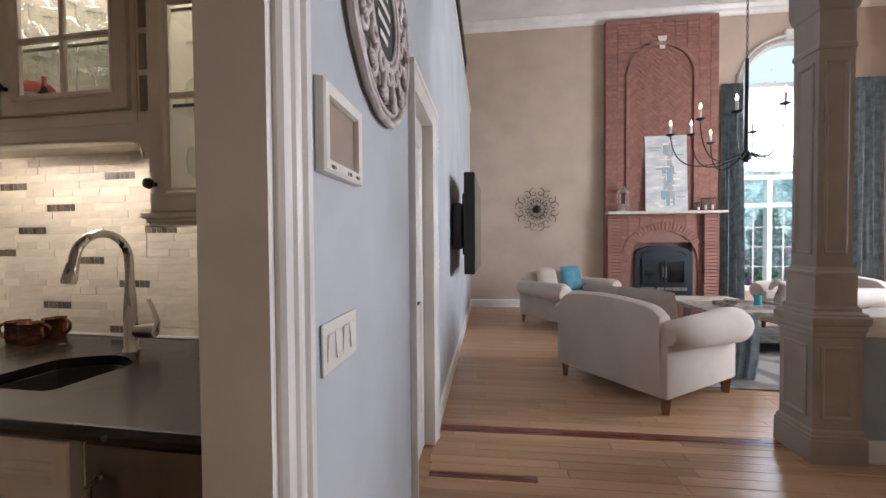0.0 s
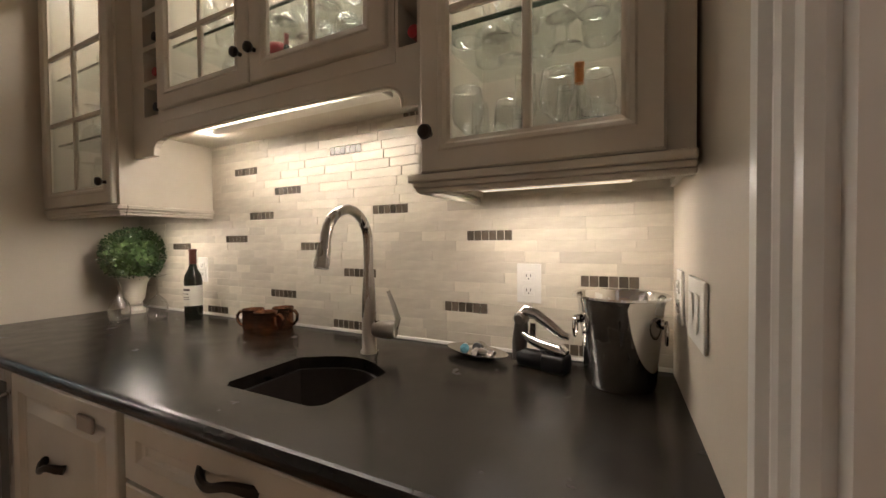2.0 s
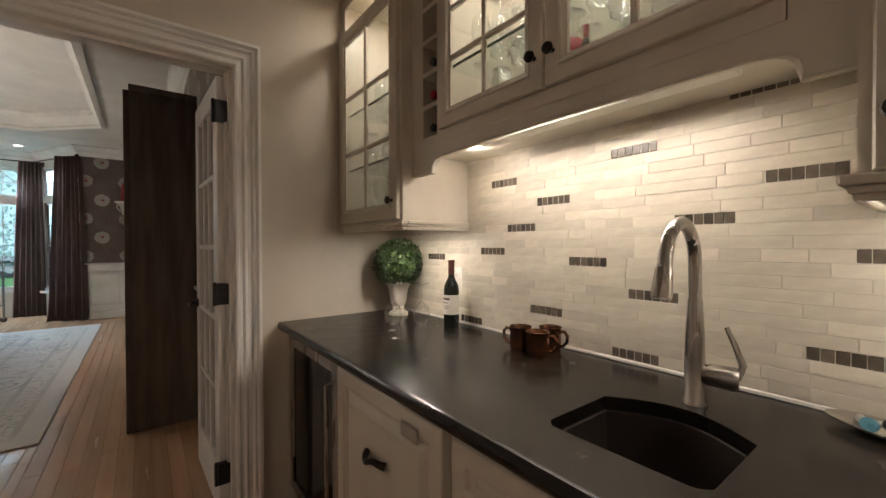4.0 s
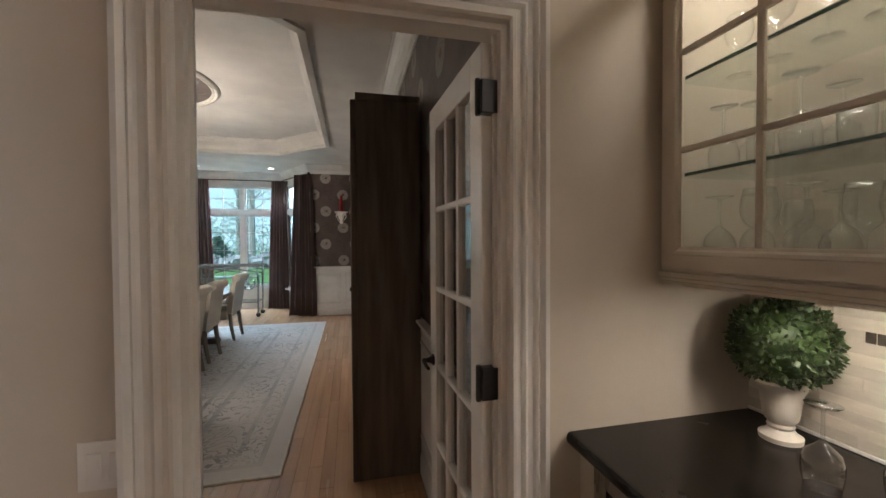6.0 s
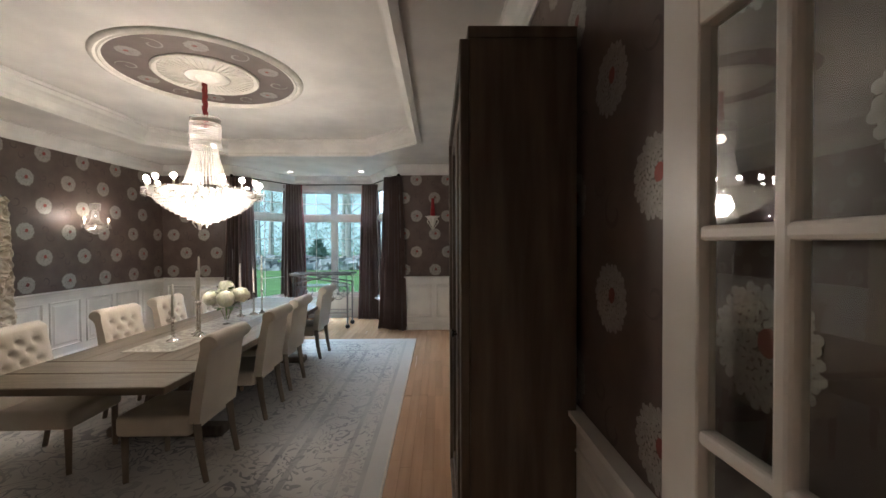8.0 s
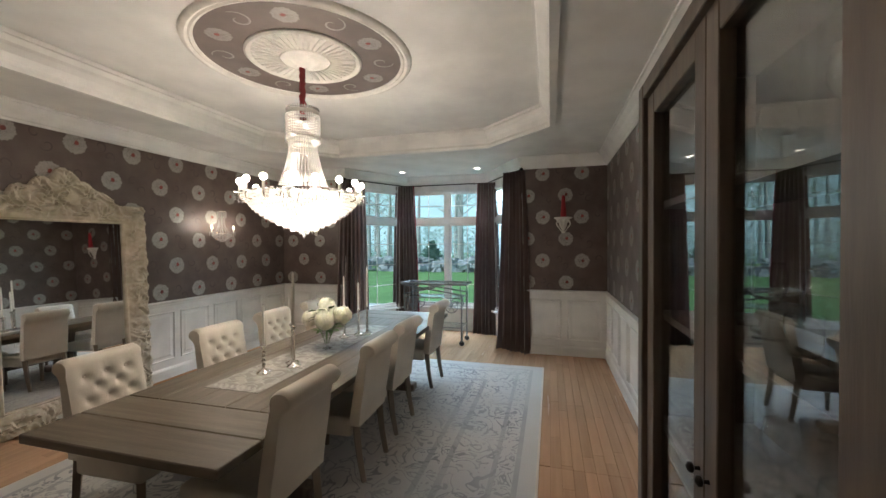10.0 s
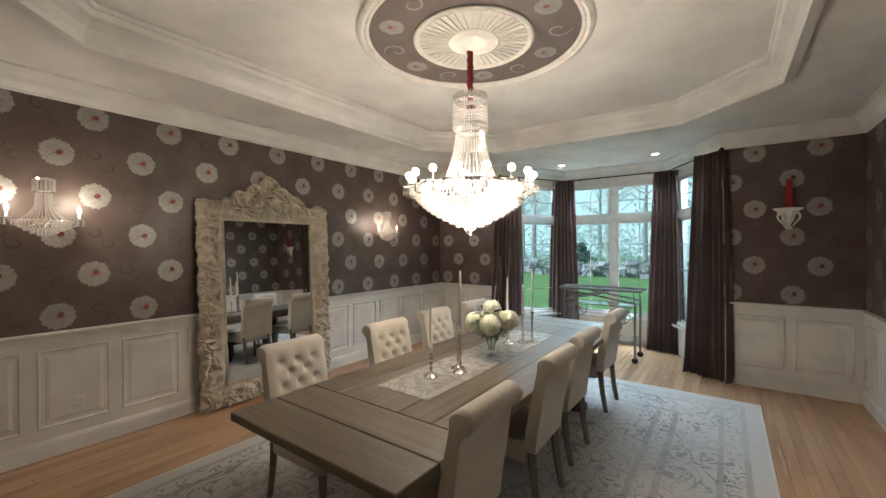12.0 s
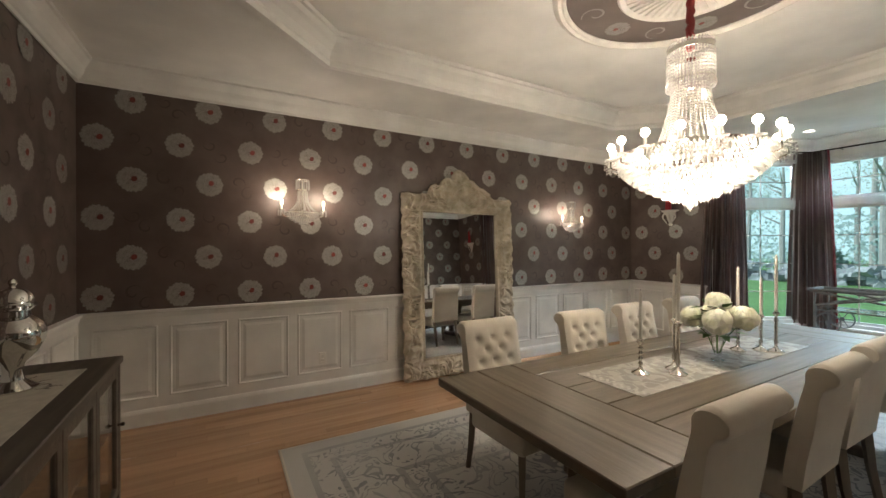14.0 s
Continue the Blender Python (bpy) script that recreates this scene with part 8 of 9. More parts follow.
part("candle", lathe(B(), [(0.03, 0.02), (0.03, 0.14)], 12), M_WAX, lan)
for x, h_ in ((4.06, 0.14), (4.18, 0.22), (4.29, 0.22)):
    fr_ = thing("wire_candle_holder", LR @ Matrix.Translation((x, FY - 0.115, 1.801)), "dark wire-framed candle holder on the mantel", "candle holder", "candle holders on the mantel")
    bm = B()
    s_ = 0.045
    for X in (-s_, s_):
        for Y in (-s_, s_):
            tube(bm, [(X, Y, 0), (X, Y, h_)], 0.006, 4)
    for Z in (0.006, h_):
        tube(bm, [(-s_, -s_, Z), (s_, -s_, Z), (s_, s_, Z), (-s_, s_, Z), (-s_, -s_, Z)], 0.006, 4)
    part("frame", bm, M_IRON, fr_)
    part("candle", lathe(B(), [(0.025, 0.0065), (0.025, h_ * 0.45)], 10), M_WAX, fr_)

# ---------------------------------------------------------------- arched window, shade and drapes
M_LW = M_SASH
lw = thing("window_4", LR, "tall white arched living room window", "window", kind="structure")
bm = B()
arcz = lambda x: WZS + math.sqrt(max(wr * wr - (x - WX0 - wr) ** 2, 0))
box(bm, WX0, YF - 0.03, 0.35, WX0 + 0.09, YF + 0.1, WZS)
box(bm, WX1 - 0.09, YF - 0.03, 0.35, WX1, YF + 0.1, WZS)
for zz in (0.35, 1.86, 2.36, 2.52, 4.0):
    box(bm, WX0 + 0.09, YF - 0.025, zz, WX1 - 0.09, YF + 0.1, zz + 0.08)
xm = (WX0 + WX1) / 2
for x in (xm - 0.27, xm + 0.27):
    box(bm, x - 0.04, YF - 0.02, 0.43, x + 0.04, YF + 0.09, 2.36)
part("window_frame", bm, M_LW, lw)
part("arch_frame", tube(B(), [(xm - (wr - 0.045) * math.cos(a), YF + 0.03, WZS + (wr - 0.045) * math.sin(a)) for a in [math.pi * k / 28 for k in range(29)]], 0.06, 4), M_LW, lw)
part("arch_casing", tube(B(), [(xm - (wr + 0.05) * math.cos(a), YF - 0.01, WZS + (wr + 0.05) * math.sin(a)) for a in [math.pi * k / 28 for k in range(29)]], 0.055, 6, flat=0.4), M_LW, lw)
part("keystone", box(B(), xm - 0.06, YF - 0.05, WZS + wr - 0.02, xm + 0.06, YF, WZS + wr + 0.16, 0.005), M_LW, lw)
for a, b_, c, d_ in ((WX0 + 0.09, xm - 0.31, 0.43, 1.86), (xm - 0.23, xm + 0.23, 0.43, 1.86), (xm + 0.31, WX1 - 0.09, 0.43, 1.86), (WX0 + 0.09, xm - 0.31, 1.94, 2.36), (xm - 0.23, xm + 0.23, 1.94, 2.36), (xm + 0.31, WX1 - 0.09, 1.94, 2.36)):
    pn = part("pane", box(B(), a, YF + 0.04, c, b_, YF + 0.044, d_), M_WINDOW, lw)
    pn.visible_shadow = False
    if d_ < 1.9:
        for kk in (1, 2, 3):
            zz = c + (d_ - c) * kk / 4
            part("glazing_bar", box(B(), a, YF + 0.038, zz - 0.008, b_, YF + 0.046, zz + 0.008), M_LW, pn)
        part("glazing_bar", box(B(), (a + b_) / 2 - 0.008, YF + 0.037, c, (a + b_) / 2 + 0.008, YF + 0.047, d_), M_LW, pn)
M_SHADE = bpy.data.materials.new("translucent_shade")
M_SHADE.use_nodes = True
_n = M_SHADE.node_tree
_t = _n.nodes.new("ShaderNodeBsdfTranslucent")
_t.inputs[0].default_value = (0.85, 0.87, 0.88, 1)
_m = _n.nodes.new("ShaderNodeMixShader")
_m.inputs[0].default_value = 0.35
_n.nodes["Principled BSDF"].inputs["Base Color"].default_value = (0.75, 0.76, 0.76, 1)
_n.links.new(_t.outputs[0], _m.inputs[1])
_n.links.new(_n.nodes["Principled BSDF"].outputs[0], _m.inputs[2])
_n.links.new(_m.outputs[0], _n.nodes["Material Output"].inputs[0])
sh = thing("roller_shade", LR, "white translucent shade drawn over the upper window", "shade")
part("fabric", box(B(), WX0 + 0.1, YF + 0.012, 2.60, WX1 - 0.1, YF + 0.015, 4.0), M_SHADE, sh)
part("bottom_bar", box(B(), WX0 + 0.1, YF + 0.008, 2.585, WX1 - 0.1, YF + 0.019, 2.605), M_LW, sh)
PL = lambda x, y: tuple((LR @ Vector((x, y, 0)))[:2])
curtain("curtain", PL(4.86, 6.93), PL(4.47, 6.93), 0.004, 4.05, 6, 0.85, M_DRAPE, "blue-grey velvet drape beside the arched window", 8)
curtain("curtain", PL(7.10, 6.93), PL(6.42, 6.93), 0.004, 4.05, 8, 0.9, M_DRAPE, "blue-grey velvet drape beside the arched window", 9)


# ---------------------------------------------------------------- upholstered pieces
M_FOOT = mat("reddish_wood_foot", (0.22, 0.10, 0.06), 0.4, scale=6, stretch=(5, 5, 0.6))
def armchair(m, width, depth, label, group=""):
    th = thing("armchair", m, label, "armchair", group)
    hw, hd = width / 2, depth / 2
    part("base", box(B(), -hw + 0.10, -hd + 0.06, 0.12, hw - 0.10, hd - 0.02, 0.34, 0.03, 3), M_SOFA, th, smooth=True)
    bm = B()
    nx = 18
    prof = [(-hd + 0.24, 0.30), (-hd + 0.20, 0.55), (-hd + 0.14, 0.72), (-hd + 0.10, 0.785), (-hd + 0.04, 0.80), (-hd - 0.01, 0.78), (-hd - 0.02, 0.72), (-hd, 0.5), (-hd + 0.03, 0.12)]
    rows = []
    for i in range(nx + 1):
        u = 2 * i / nx - 1
        dz = -0.05 * u * u - 0.05 * max(0, abs(u) - 0.85) / 0.15
        rows.append([bm.verts.new((u * (hw - 0.10), y + 0.02 * u * u * (1 if z > 0.5 else 0), z + (dz if z > 0.6 else 0))) for y, z in prof])
    for a, b_ in zip(rows, rows[1:]):
        for j in range(len(prof) - 1):
            bm.faces.new((a[j], a[j + 1], b_[j + 1], b_[j]))
    bm.faces.new(rows[0])
    bm.faces.new(rows[-1][::-1])
    bmesh.ops.recalc_face_normals(bm, faces=bm.faces[:])
    part("backrest", bm, M_SOFA, th, smooth=True)
    for s in (-1, 1):
        bm = B()
        yy = [-hd + 0.03, -hd + 0.08, -hd + 0.35, hd - 0.25, hd - 0.08, hd - 0.02, hd]
        rr = [0.06, 0.105, 0.115, 0.135, 0.14, 0.12, 0.06]
        tube(bm, [(s * (hw - 0.06), y, 0.56 - 0.02 * k / 6) for k, y in enumerate(yy)], rr, 16)
        box(bm, s * (hw - 0.13) - 0.08, -hd + 0.02, 0.115, s * (hw - 0.13) + 0.08, hd - 0.03, 0.57, 0.03, 2)
        part("arm", bm, M_SOFA, th, "rolled arm", smooth=True)
    bm = B()
    box(bm, -hw + 0.20, -hd + 0.20, 0.34, hw - 0.20, hd, 0.48, 0.05, 3)
    part("seat_cushion", bm, M_SOFA, th, smooth=True)
    for x in (-hw + 0.10, hw - 0.10):
        for y in (-hd + 0.08, hd - 0.10):
            part("foot", tube(B(), [(x, y, 0.0), (x, y, 0.12)], [0.028, 0.042], 4), M_FOOT, th, "tapered reddish wooden foot")
    return th


def cushion(m, w, h, t, material, label):
    bm = B()
    n = 10
    rows = []
    for k in range(n + 1):
        row = []
        for i in range(n + 1):
            u, v = 2 * i / n - 1, 2 * k / n - 1
            e = (1 - u ** 4) * (1 - v ** 4)
            pin = 1 - 0.08 * (u * u * v * v)
            row.append((u * w / 2 * pin * (1 - 0.05 * (1 - v * v)), t / 2 * e ** 0.6, (v * pin * (1 - 0.05 * (1 - u * u)) + 1) * h / 2))
        rows.append(row)
    for s in (-1, 1):
        vs = [[bm.verts.new((x, s * y, z)) for x, y, z in r] for r in rows]
        for k in range(n):
            for i in range(n):
                bm.faces.new((vs[k][i], vs[k][i + 1], vs[k + 1][i + 1], vs[k + 1][i]))
    bmesh.ops.remove_doubles(bm, verts=bm.verts[:], dist=0.0008)
    bmesh.ops.recalc_face_normals(bm, faces=bm.faces[:])
    return tagged(part("throw_pillow", bm, material, smooth=True, loc=m), label, "pillow")


A_, B_ = Vector((1.507, 3.758, 0)), Vector((0.948, 4.452, 0))
fwd = Vector((B_.y - A_.y, A_.x - B_.x, 0)).normalized()
sc = (A_ + B_) / 2 + fwd * 0.40
M1 = Matrix.Translation(sc) @ Matrix.Rotation(math.atan2(fwd.y, fwd.x) - math.pi / 2, 4, "Z")
armchair(M1 @ Matrix.Scale(1.07, 4), 1.12, 0.98, "large cream upholstered armchair with rolled arms, seen from behind")
cushion(M1 @ Matrix.Translation((0.22, -0.22, 0.50)) @ Matrix.Rotation(radians(10), 4, "X"), 0.54, 0.42, 0.16, M_TAUPE, "taupe throw pillow on the armchair")
cushion(M1 @ Matrix.Translation((-0.16, -0.22, 0.50)) @ Matrix.Rotation(radians(10), 4, "X"), 0.54, 0.41, 0.16, M_TAUPE, "taupe throw pillow on the armchair")
cushion(M1 @ Matrix.Translation((0.22, -0.09, 0.46)) @ Matrix.Rotation(radians(16), 4, "X"), 0.42, 0.40, 0.14, M_TEAL, "teal throw pillow on the armchair")
M2 = Matrix.Translation((1.25, 6.95, 0)) @ RZ(-140)
armchair(M2, 1.24, 1.0, "cream upholstered armchair by the beige wall")
cushion(M2 @ Matrix.Translation((-0.22, -0.05, 0.48)) @ Matrix.Rotation(radians(16), 4, "X"), 0.46, 0.42, 0.14, M_TEAL, "bright teal throw pillow on the armchair")
cushion(M2 @ Matrix.Translation((0.2, -0.18, 0.48)) @ Matrix.Rotation(radians(14), 4, "X"), 0.44, 0.40, 0.14, M_TAUPE, "taupe throw pillow on the armchair")
armchair(Matrix.Translation((4.45, 6.55, 0)) @ RZ(105), 1.1, 0.95, "cream upholstered armchair near the window")
M3 = Matrix.Translation((5.05, 5.55, 0)) @ RZ(95)
armchair(M3, 1.4, 0.95, "cream upholstered armchair behind the low wall")
cushion(M3 @ Matrix.Translation((0.1, -0.16, 0.46)) @ Matrix.Rotation(radians(14), 4, "X"), 0.44, 0.40, 0.14, M_TEAL, "teal throw pillow on the far armchair")

# coffee table
ct = thing("coffee_table", Matrix.Translation((3.25, 5.75, 0)) @ RZ(3), "whitewashed grey coffee table with turned legs", "coffee table")
part("top", box(B(), -0.72, -0.42, 0.455, 0.72, 0.42, 0.50, 0.008, 2), M_WHITEWASH, ct)
part("lower_shelf", box(B(), -0.62, -0.33, 0.15, 0.62, 0.33, 0.175, 0.005), M_WHITEWASH, ct)
for x in (-0.62, 0.62):
    for y in (-0.33, 0.33):
        part("leg", lathe(B(), [(0.03, 0.012), (0.038, 0.05), (0.03, 0.09), (0.045, 0.13), (0.045, 0.20), (0.026, 0.26), (0.042, 0.36), (0.045, 0.455)], 12, (x, y, 0)), M_WHITEWASH, ct, smooth=True)
tr = thing("serving_tray", Matrix.Translation((3.15, 5.72, 0.50)) @ RZ(8), "pale wooden tray on the coffee table", "tray")
bm = B()
box(bm, -0.30, -0.20, 0, 0.30, 0.20, 0.012)
for a in ((-0.30, -0.20, 0.30, -0.185), (-0.30, 0.185, 0.30, 0.20), (-0.30, -0.185, -0.285, 0.185), (0.285, -0.185, 0.30, 0.185)):
    box(bm, a[0], a[1], 0.012, a[2], a[3], 0.045)
part("body", bm, M_WHITEWASH, tr)
jr = thing("candle_jar", (3.22, 5.68, 0.513), "turquoise glass candle jar on the tray", "candle")
part("glass", lathe(B(), [(0.035, 0), (0.038, 0.005), (0.038, 0.13), (0.034, 0.13), (0.034, 0.01)], 16), mat("turquoise_glass", (0.05, 0.42, 0.45), 0.12), jr, smooth=True)
horse = B()
tube(horse, [(0.02, 0, 0.0), (0.02, 0, 0.05), (0.0, 0, 0.12), (-0.02, 0, 0.20), (-0.01, 0, 0.26), (0.04, 0, 0.29), (0.09, 0, 0.25), (0.12, 0, 0.20)], [0.06, 0.055, 0.06, 0.05, 0.042, 0.042, 0.032, 0.02], 10)
tagged(part("horse_head_figurine", horse, M_WHITEWASH, smooth=True, loc=Matrix.Translation((3.52, 5.78, 0.50)) @ RZ(180)), "whitewashed carved horse head figurine", "figurine")
dr = thing("silver_bowl", (3.0, 5.78, 0.513), "small silver bowl on the tray", "bowl")
part("body", lathe(B(), [(0.03, 0), (0.06, 0.02), (0.085, 0.06), (0.08, 0.06), (0.055, 0.024), (0.01, 0.01)], 20), M_SILVER, dr, smooth=True)
# throw draped over the armchair's arm
tb = thing("throw_blanket", Matrix.Translation((2.40, 4.52, 0)) @ RZ(-20), "grey-teal fringed throw hanging to the floor", "blanket")
bm = B()
rows = []
for k in range(14):
    t = k / 13
    rows.append([bm.verts.new(((i / 16 - 0.5) * 0.30 + 0.02 * math.sin(3 * t), 0.03 * math.sin(i * 1.5 + t) + 0.08 * t * t, 0.60 * (1 - t) + 0.012)) for i in range(17)])
for a, b_ in zip(rows, rows[1:]):
    for i in range(16):
        bm.faces.new((a[i], a[i + 1], b_[i + 1], b_[i]))
bmesh.ops.solidify(bm, geom=bm.faces[:], thickness=0.006)
part("cloth", bm, mat("grey_teal_knit", (0.36, 0.41, 0.42), 0.9, col2=(0.24, 0.29, 0.30), scale=14, bump=0.4, bscale=90), tb, smooth=True)
lrug = thing("living_rug", (0, 0, 0), "grey shag rug with curving pale bands", "rug")
part("rug_field", box(B(), 1.75, 4.30, 0.001, 5.0, 7.0, 0.018, 0.006, 2), mat("grey_wave_shag", (0.36, 0.33, 0.30), 0.95, col2=(0.16, 0.15, 0.145), scale=2.2, bump=0.6, bscale=120, contrast=(0.46, 0.54), detail=1.0), lrug)

# ---------------------------------------------------------------- iron chandelier with candle bulbs
ic = thing("chandelier", (2.99, 5.51, 0), "dark iron chandelier with long curved arms and lit candles", "chandelier")
part("stem", tube(B(), [(0, 0, 2.20), (0, 0, 3.32)], [0.022, 0.018], 10), M_IRON, ic)
part("hub", lathe(B(), [(0.01, 2.16), (0.05, 2.20), (0.05, 2.26), (0.02, 2.30)], 14), M_IRON, ic, smooth=True)
links = B()
for k in range(46):
    z = 3.34 + k * 0.046
    ax = (0.011, 0) if k % 2 else (0, 0.011)
    tube(links, [(ax[0] * math.cos(a), ax[1] * math.cos(a), z + 0.028 * math.sin(a)) for a in [2 * math.pi * q / 8 for q in range(9)]], 0.004, 4)
part("chain", links, M_IRON, ic)
for k in range(10):
    a = 2 * math.pi * k / 10 + 0.35
    R_ = 0.74 if k % 2 == 0 else 0.60
    zt_ = 2.60 if k % 2 == 0 else 2.66
    pts = [polar(0.03 * (1 - u) ** 2 + 2 * u * (1 - u) * R_ * 0.94 + u * u * R_, a, 2.27 * (1 - u) ** 2 + 2 * u * (1 - u) * 1.95 + u * u * (zt_ - 0.06)) for u in [q / 12 for q in range(13)]]
    am = part("arm", tube(B(), pts, 0.0065, 6), M_IRON, ic, smooth=True)
    part("drip_cup", lathe(B(), [(0.008, -0.06), (0.045, -0.045), (0.05, -0.035), (0.012, -0.04)], 12, polar(R_, a, zt_)), M_IRON, am)
    part("candle_tube", lathe(B(), [(0.014, -0.04), (0.014, 0.07)], 10, polar(R_, a, zt_)), M_WAX, am)
    part("bulb", lathe(B(), [(0.006, 0.07), (0.015, 0.085), (0.012, 0.105), (0.002, 0.135)], 10, polar(R_, a, zt_)), M_FLAME, am, "lit candle bulb", smooth=True)

# ---------------------------------------------------------------- panelled column and low wall
col = thing("column", Matrix.Translation((2.221, 3.288, 0)) @ RZ(3), "greige square panelled column on a pedestal", "column")


def square(name, levels, parent):
    """A stack of square rings: (half width, height)."""
    bm = B()
    rings = [[bm.verts.new((x * h, y * h, z)) for x, y in ((-1, -1), (1, -1), (1, 1), (-1, 1))] for h, z in levels]
    for a, b_ in zip(rings, rings[1:]):
        for i in range(4):
            bm.faces.new((a[i], a[(i + 1) % 4], b_[(i + 1) % 4], b_[i]))
    bm.faces.new(rings[0][::-1])
    bm.faces.new(rings[-1])
    return part(name, bm, M_COLUMN, parent)


square("plinth", [(0.150, 0), (0.150, 0.135), (0.148, 0.14), (0.148, 0.16), (0.142, 0.165), (0.140, 0.185), (0.132, 0.195)], col)
square("pedestal", [(0.130, 0.195), (0.130, 0.735)], col)
square("capital", [(0.132, 0.735), (0.137, 0.74), (0.137, 0.765), (0.144, 0.775), (0.144, 0.80), (0.152, 0.81), (0.155, 0.83), (0.155, 0.85), (0.145, 0.86), (0.145, 0.87), (0.125, 0.885), (0.125, 0.90), (0.114, 0.915)], col)
square("shaft_base", [(0.112, 0.915), (0.112, 1.09), (0.118, 1.095), (0.118, 1.11), (0.108, 1.12), (0.098, 1.14)], col)
square("shaft", [(0.095, 1.14), (0.095, 2.40), (0.102, 2.405), (0.102, 2.43), (0.096, 2.44), (0.096, 2.62), (0.104, 2.63), (0.112, 2.66), (0.116, 2.70), (0.116, 5.5)], col)
for h, lo, hi, ins in ((0.130, 0.27, 0.665, 0.055), (0.095, 1.23, 2.32, 0.048)):
    for q in range(4):
        bm = B()
        ring(bm, -h + ins, lo, h - ins, hi, -h + 0.001, [(0, -0.018), (0.010, -0.016), (0.013, -0.006), (0.006, 0.002), (-0.0005, 0.010), (0, 0.012)])
        part("panel_moulding", bm, M_COLUMN, col, loc=RZ(90 * q))
lwb = part("low_wall", box(B(), 0.131, -0.10, 0.0, 3.1, 0.11, 0.78), M_CAP_GREY, loc=Matrix.Translation((2.221, 3.288, 0)) @ RZ(3))
tagged(lwb, "blue-grey low wall beside the column", "wall", kind="structure")
CW = Matrix.Translation((2.221, 3.288, 0)) @ RZ(3)
bm = B()
for o_, z0, z1 in ((0.012, 0.735, 0.765), (0.022, 0.766, 0.80), (0.034, 0.801, 0.86)):
    box(bm, 0.157, -0.10 - o_, z0, 3.1, 0.11 + o_, z1, 0.005, 2)
structure("trim", bm, M_TRIM, "white moulded cap of the low wall", "trim", loc=CW)
structure("baseboard", box(B(), 0.152, -0.118, 0.0, 3.1, -0.101, 0.135, 0.003), M_TRIM, "white baseboard of the low wall", "baseboard", loc=CW)

# ---------------------------------------------------------------- hall wall things
# closet door
cd = thing("closet_door", LR @ Matrix.Translation((-0.055, 1.24, 0)) @ RZ(90), "white panelled closet door, shut", "door")
part("leaf", box(B(), 0, 0, 0.01, 0.585, 0.035, 2.028, 0.002), M_TRIM, cd)
for z0, z1 in ((0.25, 0.95), (1.08, 1.88)):
    bm = B()
    ring(bm, 0.11, z0, 0.475, z1, 0.001, [(0, 0), (0.008, 0.002), (0.010, 0.014), (0.003, 0.026), (0, 0.028)])
    part("panel", bm, M_TRIM, cd)
h_ = part("rosette", lathe(B(), [(0.026, 0), (0.026, 0.005), (0.016, 0.012), (0.010, 0.045)], 16, m=Matrix.Translation((0.055, 0, 0.99)) @ Matrix.Rotation(radians(90), 4, "X")), M_BRONZE, cd, smooth=True)
part("lever", tube(B(), [(0.055, -0.045, 0.99), (0.10, -0.055, 0.992), (0.16, -0.05, 0.985)], [0.010, 0.009, 0.007], 8), M_BRONZE, h_, "dark bronze lever", smooth=True)
# keypad
kp = thing("wall_keypad", HALL @ Matrix.Translation((0.285, -0.001, 1.56)), "white framed control panel with a tan screen", "control panel")
bm = B()
ring(bm, -0.125, -0.10, 0.125, 0.10, 0, [(0, 0), (0.018, 0.002), (0.022, 0.008), (0.020, 0.030), (0.010, 0.034), (0, 0.034)])
part("frame", bm, M_PLATE, kp)
part("screen", box(B(), -0.092, -0.006, -0.067, 0.092, -0.002, 0.067), mat("tan_screen", (0.35, 0.27, 0.22), 0.3), kp, "tan blank screen")
for x in (-0.08, 0.02, 0.08):
    part("button", box(B(), x - 0.012, -0.0235, -0.088, x + 0.012, -0.0205, -0.080), M_STEEL, kp)
# carved round plaque
pq = thing("carved_wall_plaque", HALL @ Matrix.Translation((0.65, -0.001, 2.06)), "round whitewashed carved wood plaque with a dark centre", "plaque")
for rr_, w_ in ((0.345, 0.013), (0.315, 0.008), (0.175, 0.014), (0.150, 0.007)):
    part("carved_ring", tube(B(), [(rr_ * (1 + (0.018 * abs(math.sin(8 * a)) if rr_ > 0.33 else 0)) * math.cos(a), -0.020, rr_ * (1 + (0.018 * abs(math.sin(8 * a)) if rr_ > 0.33 else 0)) * math.sin(a)) for a in [2 * math.pi * q / 96 for q in range(97)]], w_, 8), M_PLAQUE, pq, smooth=True)
scr = B()
for s in (-1, 1):
    pts = []
    for q in range(18):
        t = q / 17
        r = 0.034 * (1 - 0.75 * t)
        pts.append((0.235 + s * 0.036 + r * math.cos(s * t * 6.6 + (0 if s > 0 else math.pi)), -0.022 - 0.010 * t, s * 0.022 + r * math.sin(s * t * 6.6)))
    tube(scr, pts, [0.012 - 0.006 * q / 17 for q in range(18)], 6)
for q in range(5):
    a = (q - 2) * 0.5
    p0 = Vector((0.285, -0.020, 0.0))
    p1 = p0 + Vector((0.030 * math.cos(a), -0.014, 0.040 * math.sin(a)))
    tube(scr, [p0, p0.lerp(p1, 0.6) + Vector((0, -0.006, 0)), p1], [0.006, 0.012, 0.003], 6)
tube(scr, [(0.18, -0.020, -0.02), (0.215, -0.030, 0.0), (0.255, -0.026, 0.018), (0.305, -0.020, 0.01)], [0.007, 0.011, 0.010, 0.004], 6)
SCR = mesh_from(scr, "carved_scroll")
SCR.materials.append(M_PLAQUE)
SCR.polygons.foreach_set("use_smooth", [True] * len(SCR.polygons))
